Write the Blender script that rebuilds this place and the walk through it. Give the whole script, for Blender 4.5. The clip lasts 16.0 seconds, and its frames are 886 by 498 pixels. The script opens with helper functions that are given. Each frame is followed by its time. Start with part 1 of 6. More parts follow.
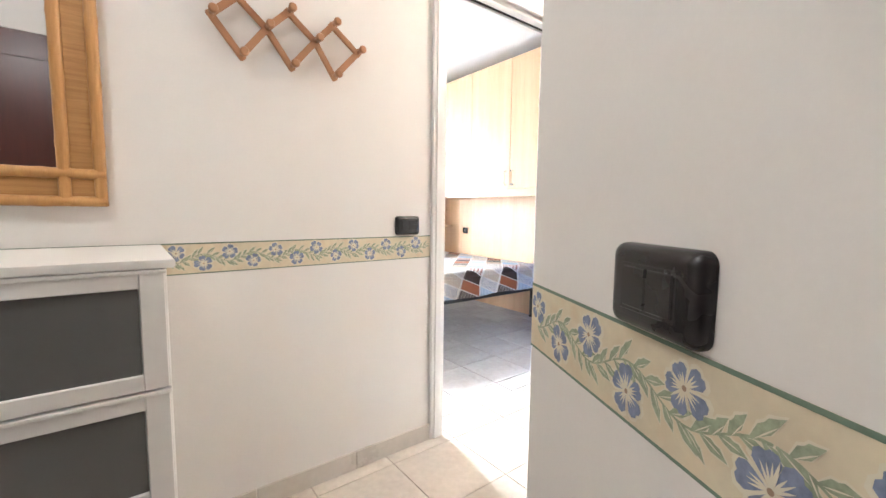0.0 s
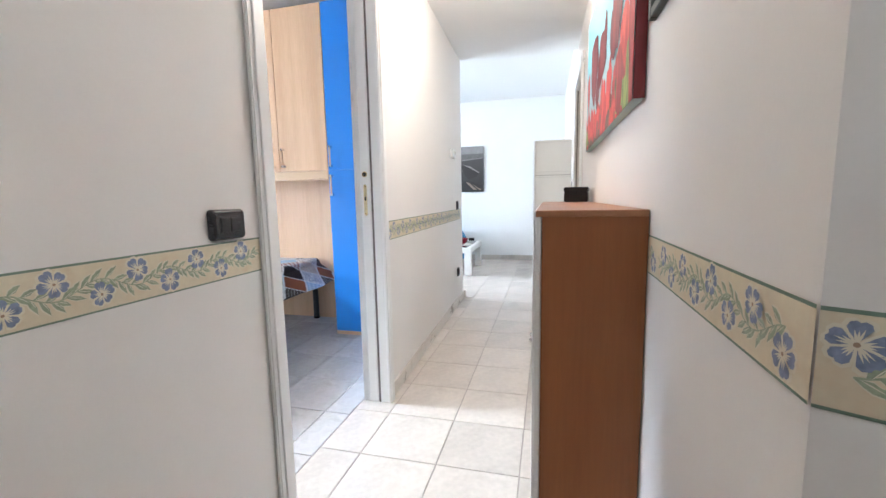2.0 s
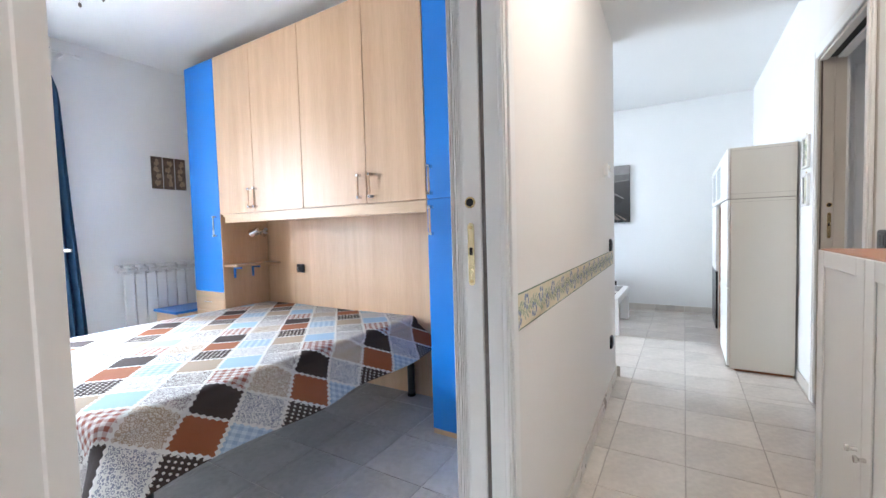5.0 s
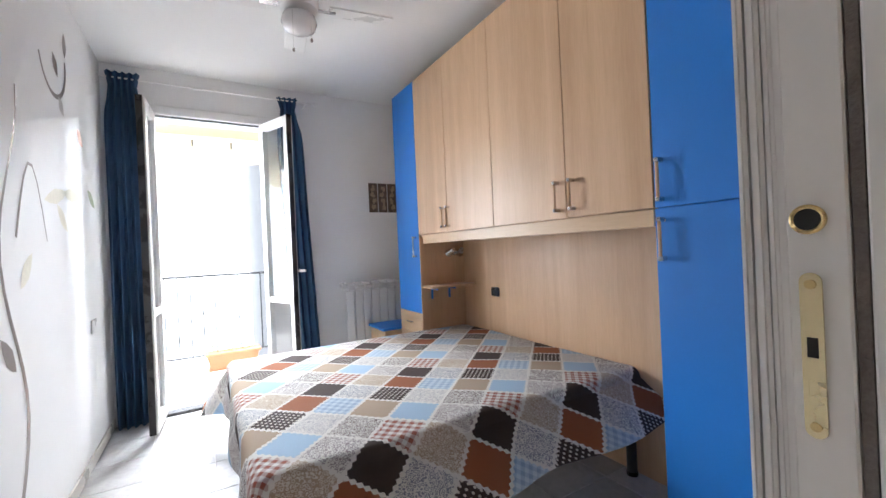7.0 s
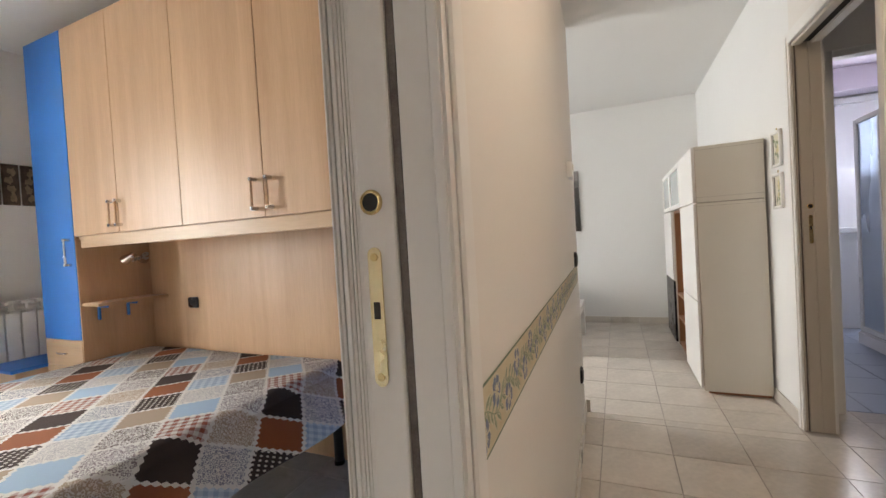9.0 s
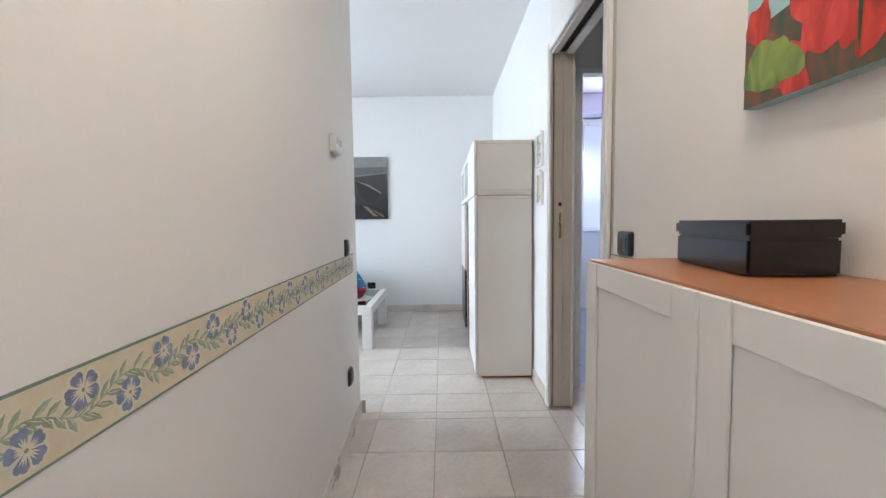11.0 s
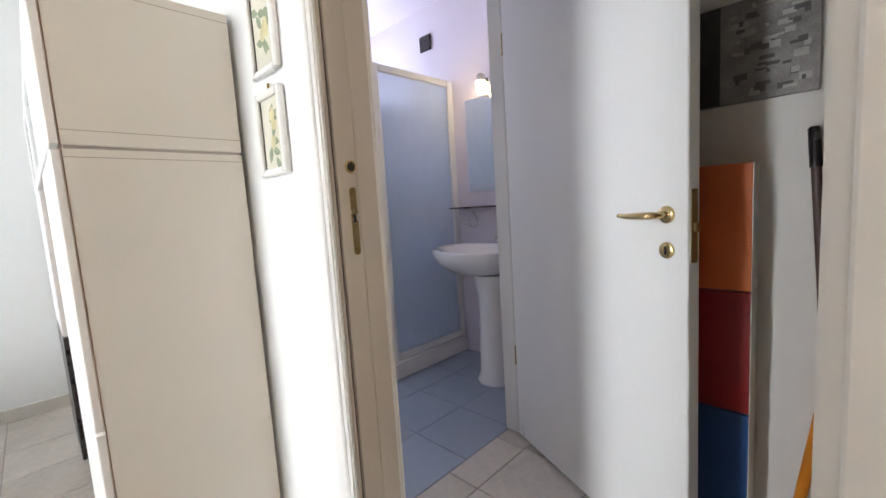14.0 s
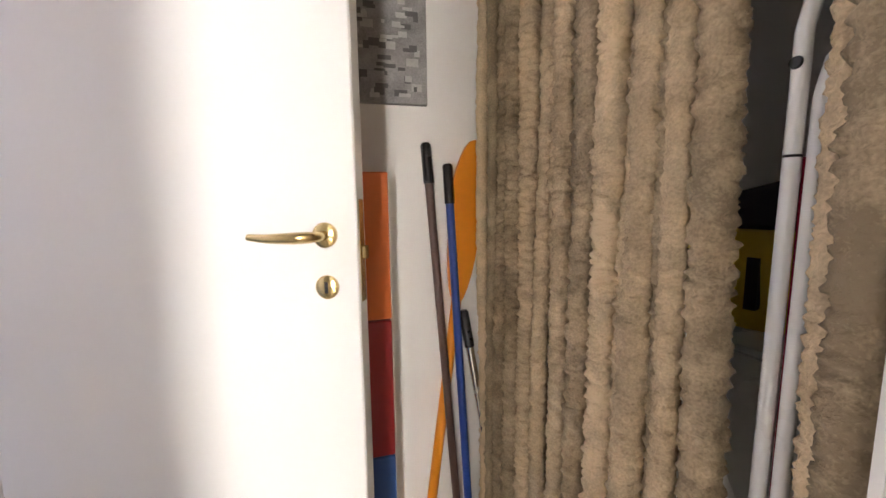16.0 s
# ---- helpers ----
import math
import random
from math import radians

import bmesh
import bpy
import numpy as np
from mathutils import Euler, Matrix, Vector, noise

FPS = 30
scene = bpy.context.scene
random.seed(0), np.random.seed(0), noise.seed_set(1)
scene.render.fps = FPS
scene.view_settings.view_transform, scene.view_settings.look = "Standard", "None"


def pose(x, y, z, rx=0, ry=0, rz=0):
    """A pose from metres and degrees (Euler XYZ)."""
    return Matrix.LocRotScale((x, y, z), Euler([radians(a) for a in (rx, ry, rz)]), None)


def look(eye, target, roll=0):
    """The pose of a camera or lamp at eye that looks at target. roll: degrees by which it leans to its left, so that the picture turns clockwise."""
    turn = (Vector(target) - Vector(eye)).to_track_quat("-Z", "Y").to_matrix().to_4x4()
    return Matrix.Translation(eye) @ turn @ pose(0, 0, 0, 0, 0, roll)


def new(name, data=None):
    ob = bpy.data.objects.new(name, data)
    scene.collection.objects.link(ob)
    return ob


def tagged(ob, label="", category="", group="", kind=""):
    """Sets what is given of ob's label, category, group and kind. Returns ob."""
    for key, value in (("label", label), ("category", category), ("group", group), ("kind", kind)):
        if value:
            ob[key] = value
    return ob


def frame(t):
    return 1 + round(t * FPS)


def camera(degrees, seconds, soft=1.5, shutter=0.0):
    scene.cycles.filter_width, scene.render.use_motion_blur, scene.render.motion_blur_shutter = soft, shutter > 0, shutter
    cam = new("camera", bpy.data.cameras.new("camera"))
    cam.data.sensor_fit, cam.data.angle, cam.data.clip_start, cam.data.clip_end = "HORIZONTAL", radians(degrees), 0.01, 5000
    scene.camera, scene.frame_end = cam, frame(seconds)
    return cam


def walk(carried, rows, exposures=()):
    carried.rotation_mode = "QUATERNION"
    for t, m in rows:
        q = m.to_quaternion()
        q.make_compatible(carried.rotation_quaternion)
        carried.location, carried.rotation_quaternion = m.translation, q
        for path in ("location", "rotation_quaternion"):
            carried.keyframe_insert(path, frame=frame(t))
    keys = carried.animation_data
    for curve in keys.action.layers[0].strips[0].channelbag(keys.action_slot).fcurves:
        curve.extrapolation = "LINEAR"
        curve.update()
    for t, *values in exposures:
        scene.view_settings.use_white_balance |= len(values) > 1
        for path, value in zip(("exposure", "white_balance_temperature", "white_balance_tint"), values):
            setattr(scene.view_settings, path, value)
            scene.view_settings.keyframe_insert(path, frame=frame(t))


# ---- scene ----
cam = camera(95.1, 16.0)
PATH = [
    (0, (0.087, 0.075, 1.074), (1.309, 1.648, 0.891), 0.7),
    (0.5, (0.087, 0.27, 1.081), (1.595, 1.568, 0.875), 0.4),
    (1, (0.086, 0.46, 1.07), (1.823, 1.424, 0.841), 0.5),
    (1.5, (0.076, 0.608, 1.069), (1.946, 1.271, 0.818), -0.4),
    (2, (0.14, 0.732, 1.072), (2.062, 1.228, 0.822), -1.1),
    (2.5, (0.244, 0.827, 1.093), (2.196, 1.199, 0.873), -1.5),
    (3, (0.411, 0.931, 1.102), (2.387, 1.161, 0.894), -2.4),
    (3.5, (0.578, 1.0, 1.108), (2.561, 1.16, 0.905), -2.5),
    (4, (0.773, 1.029, 1.115), (2.739, 1.376, 0.987), -1.6),
    (4.5, (0.951, 1.077, 1.118), (2.82, 1.781, 1.017), -0.8),
    (5, (1.13, 1.162, 1.13), (2.846, 2.185, 1.037), -1.6),
    (5.2, (1.193, 1.197, 1.132), (2.824, 2.35, 1.044), -2.0),
    (7.3, (1.557, 1.485, 1.186), (2.549, 3.222, 1.19), -2.5),
    (7.5, (1.563, 1.496, 1.181), (2.639, 3.182, 1.179), -2.9),
    (8, (1.583, 1.504, 1.178), (2.934, 2.978, 1.15), -4.3),
    (8.5, (1.611, 1.459, 1.158), (3.245, 2.613, 1.144), -3.4),
    (9, (1.645, 1.368, 1.149), (3.482, 2.158, 1.108), -3.4),
    (9.5, (1.663, 1.261, 1.145), (3.607, 1.727, 1.08), -2.9),
    (10, (1.692, 1.145, 1.149), (3.681, 1.326, 1.054), -2.1),
    (10.2, (1.712, 1.122, 1.134), (3.707, 1.209, 1.035), -1.5),
    (12.3, (2.834, 1.101, 1.121), (4.827, 1.045, 0.967), -0.8),
    (12.5, (2.937, 1.108, 1.124), (4.929, 1.016, 0.97), -1.3),
    (13, (3.197, 1.1, 1.126), (5.165, 0.777, 0.98), -2.9),
    (13.5, (3.433, 1.01, 1.119), (5.245, 0.181, 0.944), -3.5),
    (14, (3.611, 0.938, 1.117), (5.007, -0.478, 0.904), -3.6),
    (14.5, (3.72, 0.883, 1.122), (4.604, -0.897, 0.896), -3.7),
    (15, (3.803, 0.752, 1.121), (4.224, -1.189, 0.893), -3.1),
    (15.5, (3.856, 0.64, 1.118), (3.824, -1.344, 0.869), -1.7),
    (16, (3.938, 0.511, 1.123), (3.389, -1.395, 0.865), -0.7),
]
EXPOSURES = [(0.0, 2.0, 6000, 9), (1.0, 1.5, 5450, 8), (2.0, 1.28, 5550, 8), (3.5, 1.05, 5200, 7), (5.0, 0.95, 5600, 8), (7.5, 0.05, 6500, 12), (8.5, 0.1, 7200, 12), (9.0, 0.2, 7000, 12), (9.5, 0.25, 6000, 9), (10.0, 0.4, 5700, 8), (12.5, 0.85, 5900, 8), (13.5, 0.82, 6200, 10), (14.0, 0.95, 6300, 10), (14.5, 1.22, 6150, 10), (15.5, 1.6, 6900, 13), (16.0, 1.7, 7200, 14)]
walk(cam, [(t, look(eye, target, roll)) for t, eye, target, roll in PATH], EXPOSURES)
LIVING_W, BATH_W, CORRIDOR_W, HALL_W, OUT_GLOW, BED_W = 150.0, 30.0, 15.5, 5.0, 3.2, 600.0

# ---- light ----
world = bpy.data.worlds.new("daylight")
scene.world = world
world.use_nodes = True
wn = world.node_tree
sky = wn.nodes.new("ShaderNodeTexSky")
sky.sky_type, sky.sun_disc = "NISHITA", False
sky.sun_elevation, sky.sun_rotation = radians(58), radians(200)
wn.links.new(sky.outputs[0], wn.nodes["Background"].inputs[0])
wn.nodes["Background"].inputs[1].default_value = 0.12


def lamp(name, kind, power, colour, m, **props):
    data = bpy.data.lights.new(name, kind)
    data.energy, data.color = power, colour
    for key, value in props.items():
        if key == "size":
            data.size = value
        elif key == "size_y":
            data.shape, data.size_y = "RECTANGLE", value
        elif key == "angle":
            data.angle = value
        elif key == "radius":
            data.shadow_soft_size = value
    ob = new(name, data)
    ob.matrix_world = m
    return ob


lamp("sun", "SUN", 2.2, (1.0, 0.95, 0.88), look((0, 0, 0), (0.25, 0.55, -1.0)), angle=radians(0.5))
lamp("living_window_light", "AREA", LIVING_W, (0.95, 0.98, 1.0), look((5.35, 5.50, 1.55), (5.2, 0, 1.15)), size=1.3, size_y=1.7)
# Unseen panel outside, left of the balcony door, added to boost the bedroom's daylight.
lamp("bedroom_side_fill", "AREA", BED_W, (0.93, 0.97, 1.0), look((-0.40, 7.60, 1.75), (2.2, 3.4, 0.7)), size=2.4, size_y=2.6)
# Second unseen panel, tucked under the awning, added to brighten bed and floor.
lamp("bedroom_awning_fill", "AREA", BED_W * 0.72, (0.93, 0.97, 1.0), look((1.55, 6.12, 2.63), (2.2, 4.6, 0.0)), size=1.2, size_y=0.22)
lamp("bath_window_light", "AREA", BATH_W, (0.82, 0.86, 1.0), look((7.09, -0.90, 1.65), (5.0, -0.6, 1.0)), size=0.50, size_y=1.2)
lamp("corridor_lamp_light", "POINT", CORRIDOR_W, (1.0, 0.81, 0.63), Matrix.Translation((2.30, 0.95, 2.30)), radius=0.08)
lamp("mirror_lamp_light", "POINT", 1.0, (1.0, 0.78, 0.5), Matrix.Translation((5.33, -1.17, 1.86)), radius=0.03)
# Unseen fill added to brighten the hall; no lamp is known there.
lamp("hall_fill_light", "POINT", HALL_W, (1.0, 0.95, 0.89), Matrix.Translation((-0.50, 0.60, 2.30)), radius=0.08)


# ---- materials ----
def nodes_of(name):
    m = bpy.data.materials.new(name)
    m.use_nodes = True
    t = m.node_tree
    return m, t, t.nodes["Principled BSDF"]


def node(t, kind, inputs=None, **props):
    n = t.nodes.new(kind)
    for k, v in props.items():
        if k == "operation":
            n.operation = v
        elif k == "blend_type":
            n.blend_type = v
        elif k == "data_type":
            n.data_type = v
        elif k == "noise_dimensions":
            n.noise_dimensions = v
        elif k == "feature":
            n.feature = v
    for k, v in (inputs or {}).items():
        if isinstance(v, bpy.types.NodeSocket):
            t.links.new(v, n.inputs[k])
        else:
            n.inputs[k].default_value = v
    return n


def math_(t, op, a, b=0.0, c=0.0):
    return node(t, "ShaderNodeMath", {0: a, 1: b, 2: c}, operation=op).outputs[0]


def mixc(t, fac, a, b):
    n = node(t, "ShaderNodeMix", data_type="RGBA")
    for i, v in ((0, fac), (6, a), (7, b)):
        if isinstance(v, bpy.types.NodeSocket):
            t.links.new(v, n.inputs[i])
        else:
            n.inputs[i].default_value = v
    return n.outputs[2]


def rgba(c):
    return (*c, 1.0)


def tone(c, k):
    return (min(c[0] * k, 1), min(c[1] * k, 1), min(c[2] * k, 1), 1.0)


def pbr(name, colour, rough=0.5, var=0.08, scale=3.0, grain=60.0, bump=0.1, metal=0.0, stretch=(1, 1, 1), per_object=0.0, dirt=None, dirt_amount=0.0, coat=0.0, rough_var=0.1):
    """A surface with broad stains, fine grain and a little relief."""
    m, t, b = nodes_of(name)
    co = node(t, "ShaderNodeTexCoord").outputs["Object"]
    mp = node(t, "ShaderNodeMapping", {"Vector": co, "Scale": stretch}).outputs[0]
    broad = node(t, "ShaderNodeTexNoise", {"Vector": mp, "Scale": scale, "Detail": 4.0, "Roughness": 0.6}).outputs[0]
    fine = node(t, "ShaderNodeTexNoise", {"Vector": mp, "Scale": grain, "Detail": 3.0}).outputs[0]
    both = math_(t, "MULTIPLY_ADD", broad, 0.65, math_(t, "MULTIPLY", fine, 0.35))
    if per_object:
        rnd = node(t, "ShaderNodeObjectInfo").outputs["Random"]
        both = math_(t, "MULTIPLY_ADD", math_(t, "SUBTRACT", rnd, 0.5), per_object, both)
    spread = node(t, "ShaderNodeMapRange", {0: both, 1: 0.3, 2: 0.7}).outputs[0]
    col = mixc(t, spread, tone(colour, 1 - var), tone(colour, 1 + var))
    if dirt:
        d = node(t, "ShaderNodeTexNoise", {"Vector": mp, "Scale": scale * 2.3, "Detail": 6.0}).outputs[0]
        d = node(t, "ShaderNodeMapRange", {0: d, 1: 0.52, 2: 0.75, 3: 0.0, 4: dirt_amount}).outputs[0]
        col = mixc(t, d, col, rgba(dirt))
    t.links.new(col, b.inputs["Base Color"])
    r = node(t, "ShaderNodeMapRange", {0: broad, 1: 0.3, 2: 0.7, 3: max(rough - rough_var / 2, 0.02), 4: min(rough + rough_var / 2, 1)}).outputs[0]
    t.links.new(r, b.inputs["Roughness"])
    b.inputs["Metallic"].default_value = metal
    b.inputs["Coat Weight"].default_value = coat
    if bump:
        bp = node(t, "ShaderNodeBump", {"Strength": bump, "Distance": 0.002, "Height": fine}).outputs[0]
        t.links.new(bp, b.inputs["Normal"])
    return m


def wood(name, light, dark, rough=0.4, stretch=(9, 9, 0.55), band=1.0):
    """Veneer with grain along the axis of least stretch."""
    m, t, b = nodes_of(name)
    co = node(t, "ShaderNodeTexCoord").outputs["Object"]
    mp = node(t, "ShaderNodeMapping", {"Vector": co, "Scale": stretch}).outputs[0]
    warp = node(t, "ShaderNodeTexNoise", {"Vector": mp, "Scale": 1.1 * band, "Detail": 5.0, "Distortion": 0.6}).outputs[0]
    fine = node(t, "ShaderNodeTexNoise", {"Vector": mp, "Scale": 14.0, "Detail": 4.0, "Roughness": 0.7}).outputs[0]
    fac = math_(t, "MULTIPLY_ADD", warp, 0.6, math_(t, "MULTIPLY", fine, 0.4))
    fac = node(t, "ShaderNodeMapRange", {0: fac, 1: 0.33, 2: 0.68}).outputs[0]
    t.links.new(mixc(t, fac, rgba(light), rgba(dark)), b.inputs["Base Color"])
    b.inputs["Roughness"].default_value = rough
    t.links.new(node(t, "ShaderNodeBump", {"Strength": 0.08, "Distance": 0.001, "Height": fine}).outputs[0], b.inputs["Normal"])
    return m


def glow(name, colour, strength):
    m, t, b = nodes_of(name)
    b.inputs["Base Color"].default_value = rgba(colour)
    b.inputs["Emission Color"].default_value = rgba(colour)
    b.inputs["Emission Strength"].default_value = strength
    return m


def clear_glass(name, tint=(1, 1, 1), rough=0.0, transmission=1.0):
    m, t, b = nodes_of(name)
    b.inputs["Base Color"].default_value = rgba(tint)
    b.inputs["Roughness"].default_value = rough
    b.inputs["Transmission Weight"].default_value = transmission
    b.inputs["IOR"].default_value = 1.2
    return m


PAINT = pbr("white_wall_paint", (0.80, 0.775, 0.745), 0.75, var=0.02, scale=1.3, grain=170, bump=0.12, dirt=(0.70, 0.66, 0.61), dirt_amount=0.12)
PAINT_LIVING = pbr("cool_white_wall_paint", (0.83, 0.83, 0.82), 0.75, var=0.02, scale=1.1, grain=170, bump=0.12, dirt=(0.74, 0.73, 0.71), dirt_amount=0.1)
PAINT_BED = pbr("bedroom_wall_paint", (0.82, 0.81, 0.80), 0.75, var=0.02, scale=1.2, grain=170, bump=0.12, dirt=(0.7, 0.68, 0.67), dirt_amount=0.12)
PAINT_BATH = pbr("lilac_bath_paint", (0.78, 0.72, 0.80), 0.6, var=0.03, scale=1.4, grain=140, bump=0.1)
CEIL = pbr("ceiling_paint", (0.82, 0.81, 0.79), 0.85, var=0.02, scale=0.9, grain=120, bump=0.1)
LACQUER = pbr("white_door_lacquer", (0.80, 0.79, 0.77), 0.32, var=0.015, scale=2, grain=90, bump=0.03)
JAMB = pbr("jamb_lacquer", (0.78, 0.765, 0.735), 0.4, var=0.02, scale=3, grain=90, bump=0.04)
# Jamb lacquer darkened: the shade on the lobby door frame is in its colour.
JAMB_SHADED = pbr("shaded_jamb_lacquer", (0.58, 0.53, 0.465), 0.4, var=0.03, scale=3, grain=90, bump=0.04)
TILE = pbr("beige_floor_tile", (0.63, 0.575, 0.515), 0.22, var=0.14, scale=4.5, grain=38, bump=0.03, per_object=0.25, dirt=(0.55, 0.49, 0.43), dirt_amount=0.55)
TILE_BED = pbr("grey_floor_tile", (0.50, 0.485, 0.475), 0.18, var=0.16, scale=5.5, grain=30, bump=0.03, per_object=0.2, dirt=(0.36, 0.33, 0.31), dirt_amount=0.5)
TILE_BATH = pbr("blue_grey_bath_tile", (0.33, 0.38, 0.47), 0.42, var=0.05, scale=3, grain=40, bump=0.02, per_object=0.15, rough_var=0.03)
TILE_OUT = pbr("balcony_tile", (0.55, 0.50, 0.46), 0.5, var=0.1, scale=5, grain=60, bump=0.1, per_object=0.3)
GROUT = pbr("grey_grout", (0.40, 0.36, 0.32), 0.9, var=0.12, scale=9, grain=200, bump=0.2)
GROUT_PALE = pbr("pale_grout", (0.62, 0.60, 0.57), 0.9, var=0.08, scale=9, grain=200, bump=0.2)
SKIRT = pbr("skirting_tile", (0.62, 0.575, 0.52), 0.3, var=0.08, scale=6, grain=40, bump=0.03, per_object=0.2)
BEECH = wood("beech_veneer", (0.66, 0.435, 0.26), (0.52, 0.32, 0.18))
BEECH_H = wood("beech_veneer_level", (0.62, 0.43, 0.26), (0.50, 0.33, 0.19), stretch=(9, 0.55, 9))
BLUE = pbr("blue_laminate", (0.020, 0.185, 0.60), 0.38, var=0.05, scale=2, grain=120, bump=0.05)
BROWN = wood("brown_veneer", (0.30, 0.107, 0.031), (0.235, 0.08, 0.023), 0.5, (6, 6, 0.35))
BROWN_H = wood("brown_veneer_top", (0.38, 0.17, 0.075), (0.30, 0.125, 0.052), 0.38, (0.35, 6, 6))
SHELFWOOD = wood("cherry_shelf_wood", (0.36, 0.165, 0.075), (0.27, 0.115, 0.05), 0.4)
CABWHITE = pbr("white_cabinet_foil", (0.80, 0.785, 0.76), 0.38, var=0.012, scale=2, grain=80, bump=0.0, rough_var=0.02)
CREAM = pbr("cream_melamine", (0.70, 0.665, 0.60), 0.4, var=0.02, scale=2, grain=150, bump=0.06)
# Near-black fill: the shade inside holes, slots and gaps is put in as colour.
GAPSHADE = pbr("gap_shade", (0.02, 0.018, 0.016), 0.8, var=0.1, bump=0)
FELT = pbr("dark_felt", (0.17, 0.145, 0.13), 0.95, var=0.3, scale=40, grain=300, bump=0.6)
BLACK = pbr("black_plastic", (0.018, 0.016, 0.017), 0.28, var=0.1, scale=8, grain=200, bump=0.04)
BLACKWOOD = pbr("black_lacquered_box", (0.012, 0.010, 0.011), 0.22, var=0.1, scale=8, grain=100, bump=0.04)
BRASS = pbr("brass", (0.64, 0.49, 0.24), 0.22, var=0.08, scale=12, grain=200, bump=0.03, metal=1.0)
PALEBRASS = pbr("pale_brass", (0.76, 0.66, 0.40), 0.25, var=0.06, scale=14, grain=220, bump=0.03, metal=1.0)
CHROME = pbr("brushed_nickel", (0.66, 0.64, 0.62), 0.25, var=0.04, scale=14, grain=260, bump=0.03, metal=1.0)
STEEL = pbr("painted_steel_black", (0.015, 0.015, 0.016), 0.4, var=0.1, scale=12, grain=150, bump=0.05)
WHITEMETAL = pbr("white_enamel", (0.78, 0.77, 0.75), 0.3, var=0.02, scale=6, grain=90, bump=0.03)
PORCELAIN = pbr("porcelain", (0.82, 0.79, 0.78), 0.1, var=0.015, scale=4, grain=30, bump=0.0, coat=0.4)
CURTAIN = pbr("blue_cotton", (0.035, 0.095, 0.19), 0.85, var=0.15, scale=6, grain=500, bump=0.5)
GREYGLASS = pbr("grey_cabinet_glass", (0.13, 0.13, 0.125), 0.35, var=0.04, scale=2, grain=300, bump=0.05)
BAMBOO = wood("bamboo", (0.60, 0.33, 0.115), (0.42, 0.20, 0.06), 0.4, (16, 16, 1.2))
RATTAN = wood("rattan_weave", (0.50, 0.27, 0.09), (0.32, 0.15, 0.045), 0.55, (5, 5, 120))
PEG = wood("peg_rail_wood", (0.50, 0.265, 0.14), (0.40, 0.195, 0.095), 0.4, (20, 20, 4))
DARKDOOR = wood("mahogany_door", (0.085, 0.018, 0.012), (0.05, 0.010, 0.008), 0.35)
MIRROR = pbr("mirror_silver", (0.9, 0.9, 0.9), 0.02, var=0.0, bump=0, metal=1.0, rough_var=0.0)
GLASS = clear_glass("window_glass")
FROST = pbr("milky_acrylic", (0.66, 0.74, 0.84), 0.30, var=0.05, scale=1.6, grain=22, bump=0.3, stretch=(1, 1, 0.22))
for n_ in FROST.node_tree.nodes:
    if n_.type == "BSDF_PRINCIPLED":
        n_.inputs["Transmission Weight"].default_value = 0.55
        n_.inputs["IOR"].default_value = 1.15
BLACKGLASS = pbr("black_table_glass", (0.012, 0.012, 0.013), 0.05, var=0.0, bump=0, rough_var=0.0)
TERRA = pbr("terracotta", (0.46, 0.17, 0.085), 0.8, var=0.12, scale=9, grain=80, bump=0.2)
AWN = pbr("awning_cloth", (0.72, 0.65, 0.48), 0.9, var=0.05, scale=4, grain=300, bump=0.2)
RADWHITE = pbr("radiator_enamel", (0.72, 0.70, 0.68), 0.35, var=0.02, scale=6, grain=90, bump=0.02)
LEAF = pbr("planter_leaf", (0.07, 0.15, 0.04), 0.6, var=0.3, scale=20, grain=100, bump=0.1)
CHENILLE = pbr("chenille_yarn", (0.53, 0.405, 0.265), 0.95, var=0.45, scale=14, grain=240, bump=1.0, per_object=0.35)
SILVER = pbr("silver_decal", (0.20, 0.16, 0.14), 0.35, var=0.2, scale=20, grain=100, bump=0.03, metal=0.3)
PALESILVER = pbr("pale_silver_decal", (0.50, 0.47, 0.44), 0.35, var=0.15, scale=20, grain=100, bump=0.03, metal=0.3)
RUSTDECAL = pbr("pink_decal", (0.72, 0.42, 0.34), 0.5, var=0.1, scale=20, bump=0.02)
PALEDECAL = pbr("cream_decal", (0.74, 0.70, 0.58), 0.4, var=0.1, scale=20, bump=0.02)
ORANGE = pbr("orange_panel", (0.72, 0.155, 0.02), 0.45, var=0.06, scale=4, bump=0.05)
RED = pbr("red_panel", (0.30, 0.006, 0.010), 0.4, var=0.06, scale=6, bump=0.03)
BLUEPANEL = pbr("blue_panel", (0.02, 0.085, 0.30), 0.45, var=0.06, scale=4, bump=0.05)
KAYAK = pbr("orange_paddle", (0.80, 0.27, 0.02), 0.35, var=0.06, scale=6, bump=0.05)
POLEBLUE = pbr("blue_pole", (0.02, 0.06, 0.28), 0.35, var=0.06, scale=6, bump=0.05)
POLEBROWN = pbr("brown_pole", (0.10, 0.055, 0.045), 0.4, var=0.1, scale=9, bump=0.05)
MAROON = pbr("maroon_ceramic", (0.20, 0.012, 0.03), 0.25, var=0.08, scale=9, bump=0.05)
DOILY = pbr("white_lace", (0.74, 0.72, 0.68), 0.9, var=0.1, scale=30, grain=250, bump=0.5)
BAND = pbr("border_ground", (0.70, 0.62, 0.46), 0.7, var=0.08, scale=14, grain=90, bump=0.05, dirt=(0.66, 0.50, 0.33), dirt_amount=0.5)
PETAL = pbr("border_blue", (0.215, 0.255, 0.375), 0.7, var=0.34, scale=60, grain=200, bump=0.03)
LEAFINK = pbr("border_green", (0.33, 0.375, 0.26), 0.7, var=0.3, scale=50, grain=200, bump=0.03)
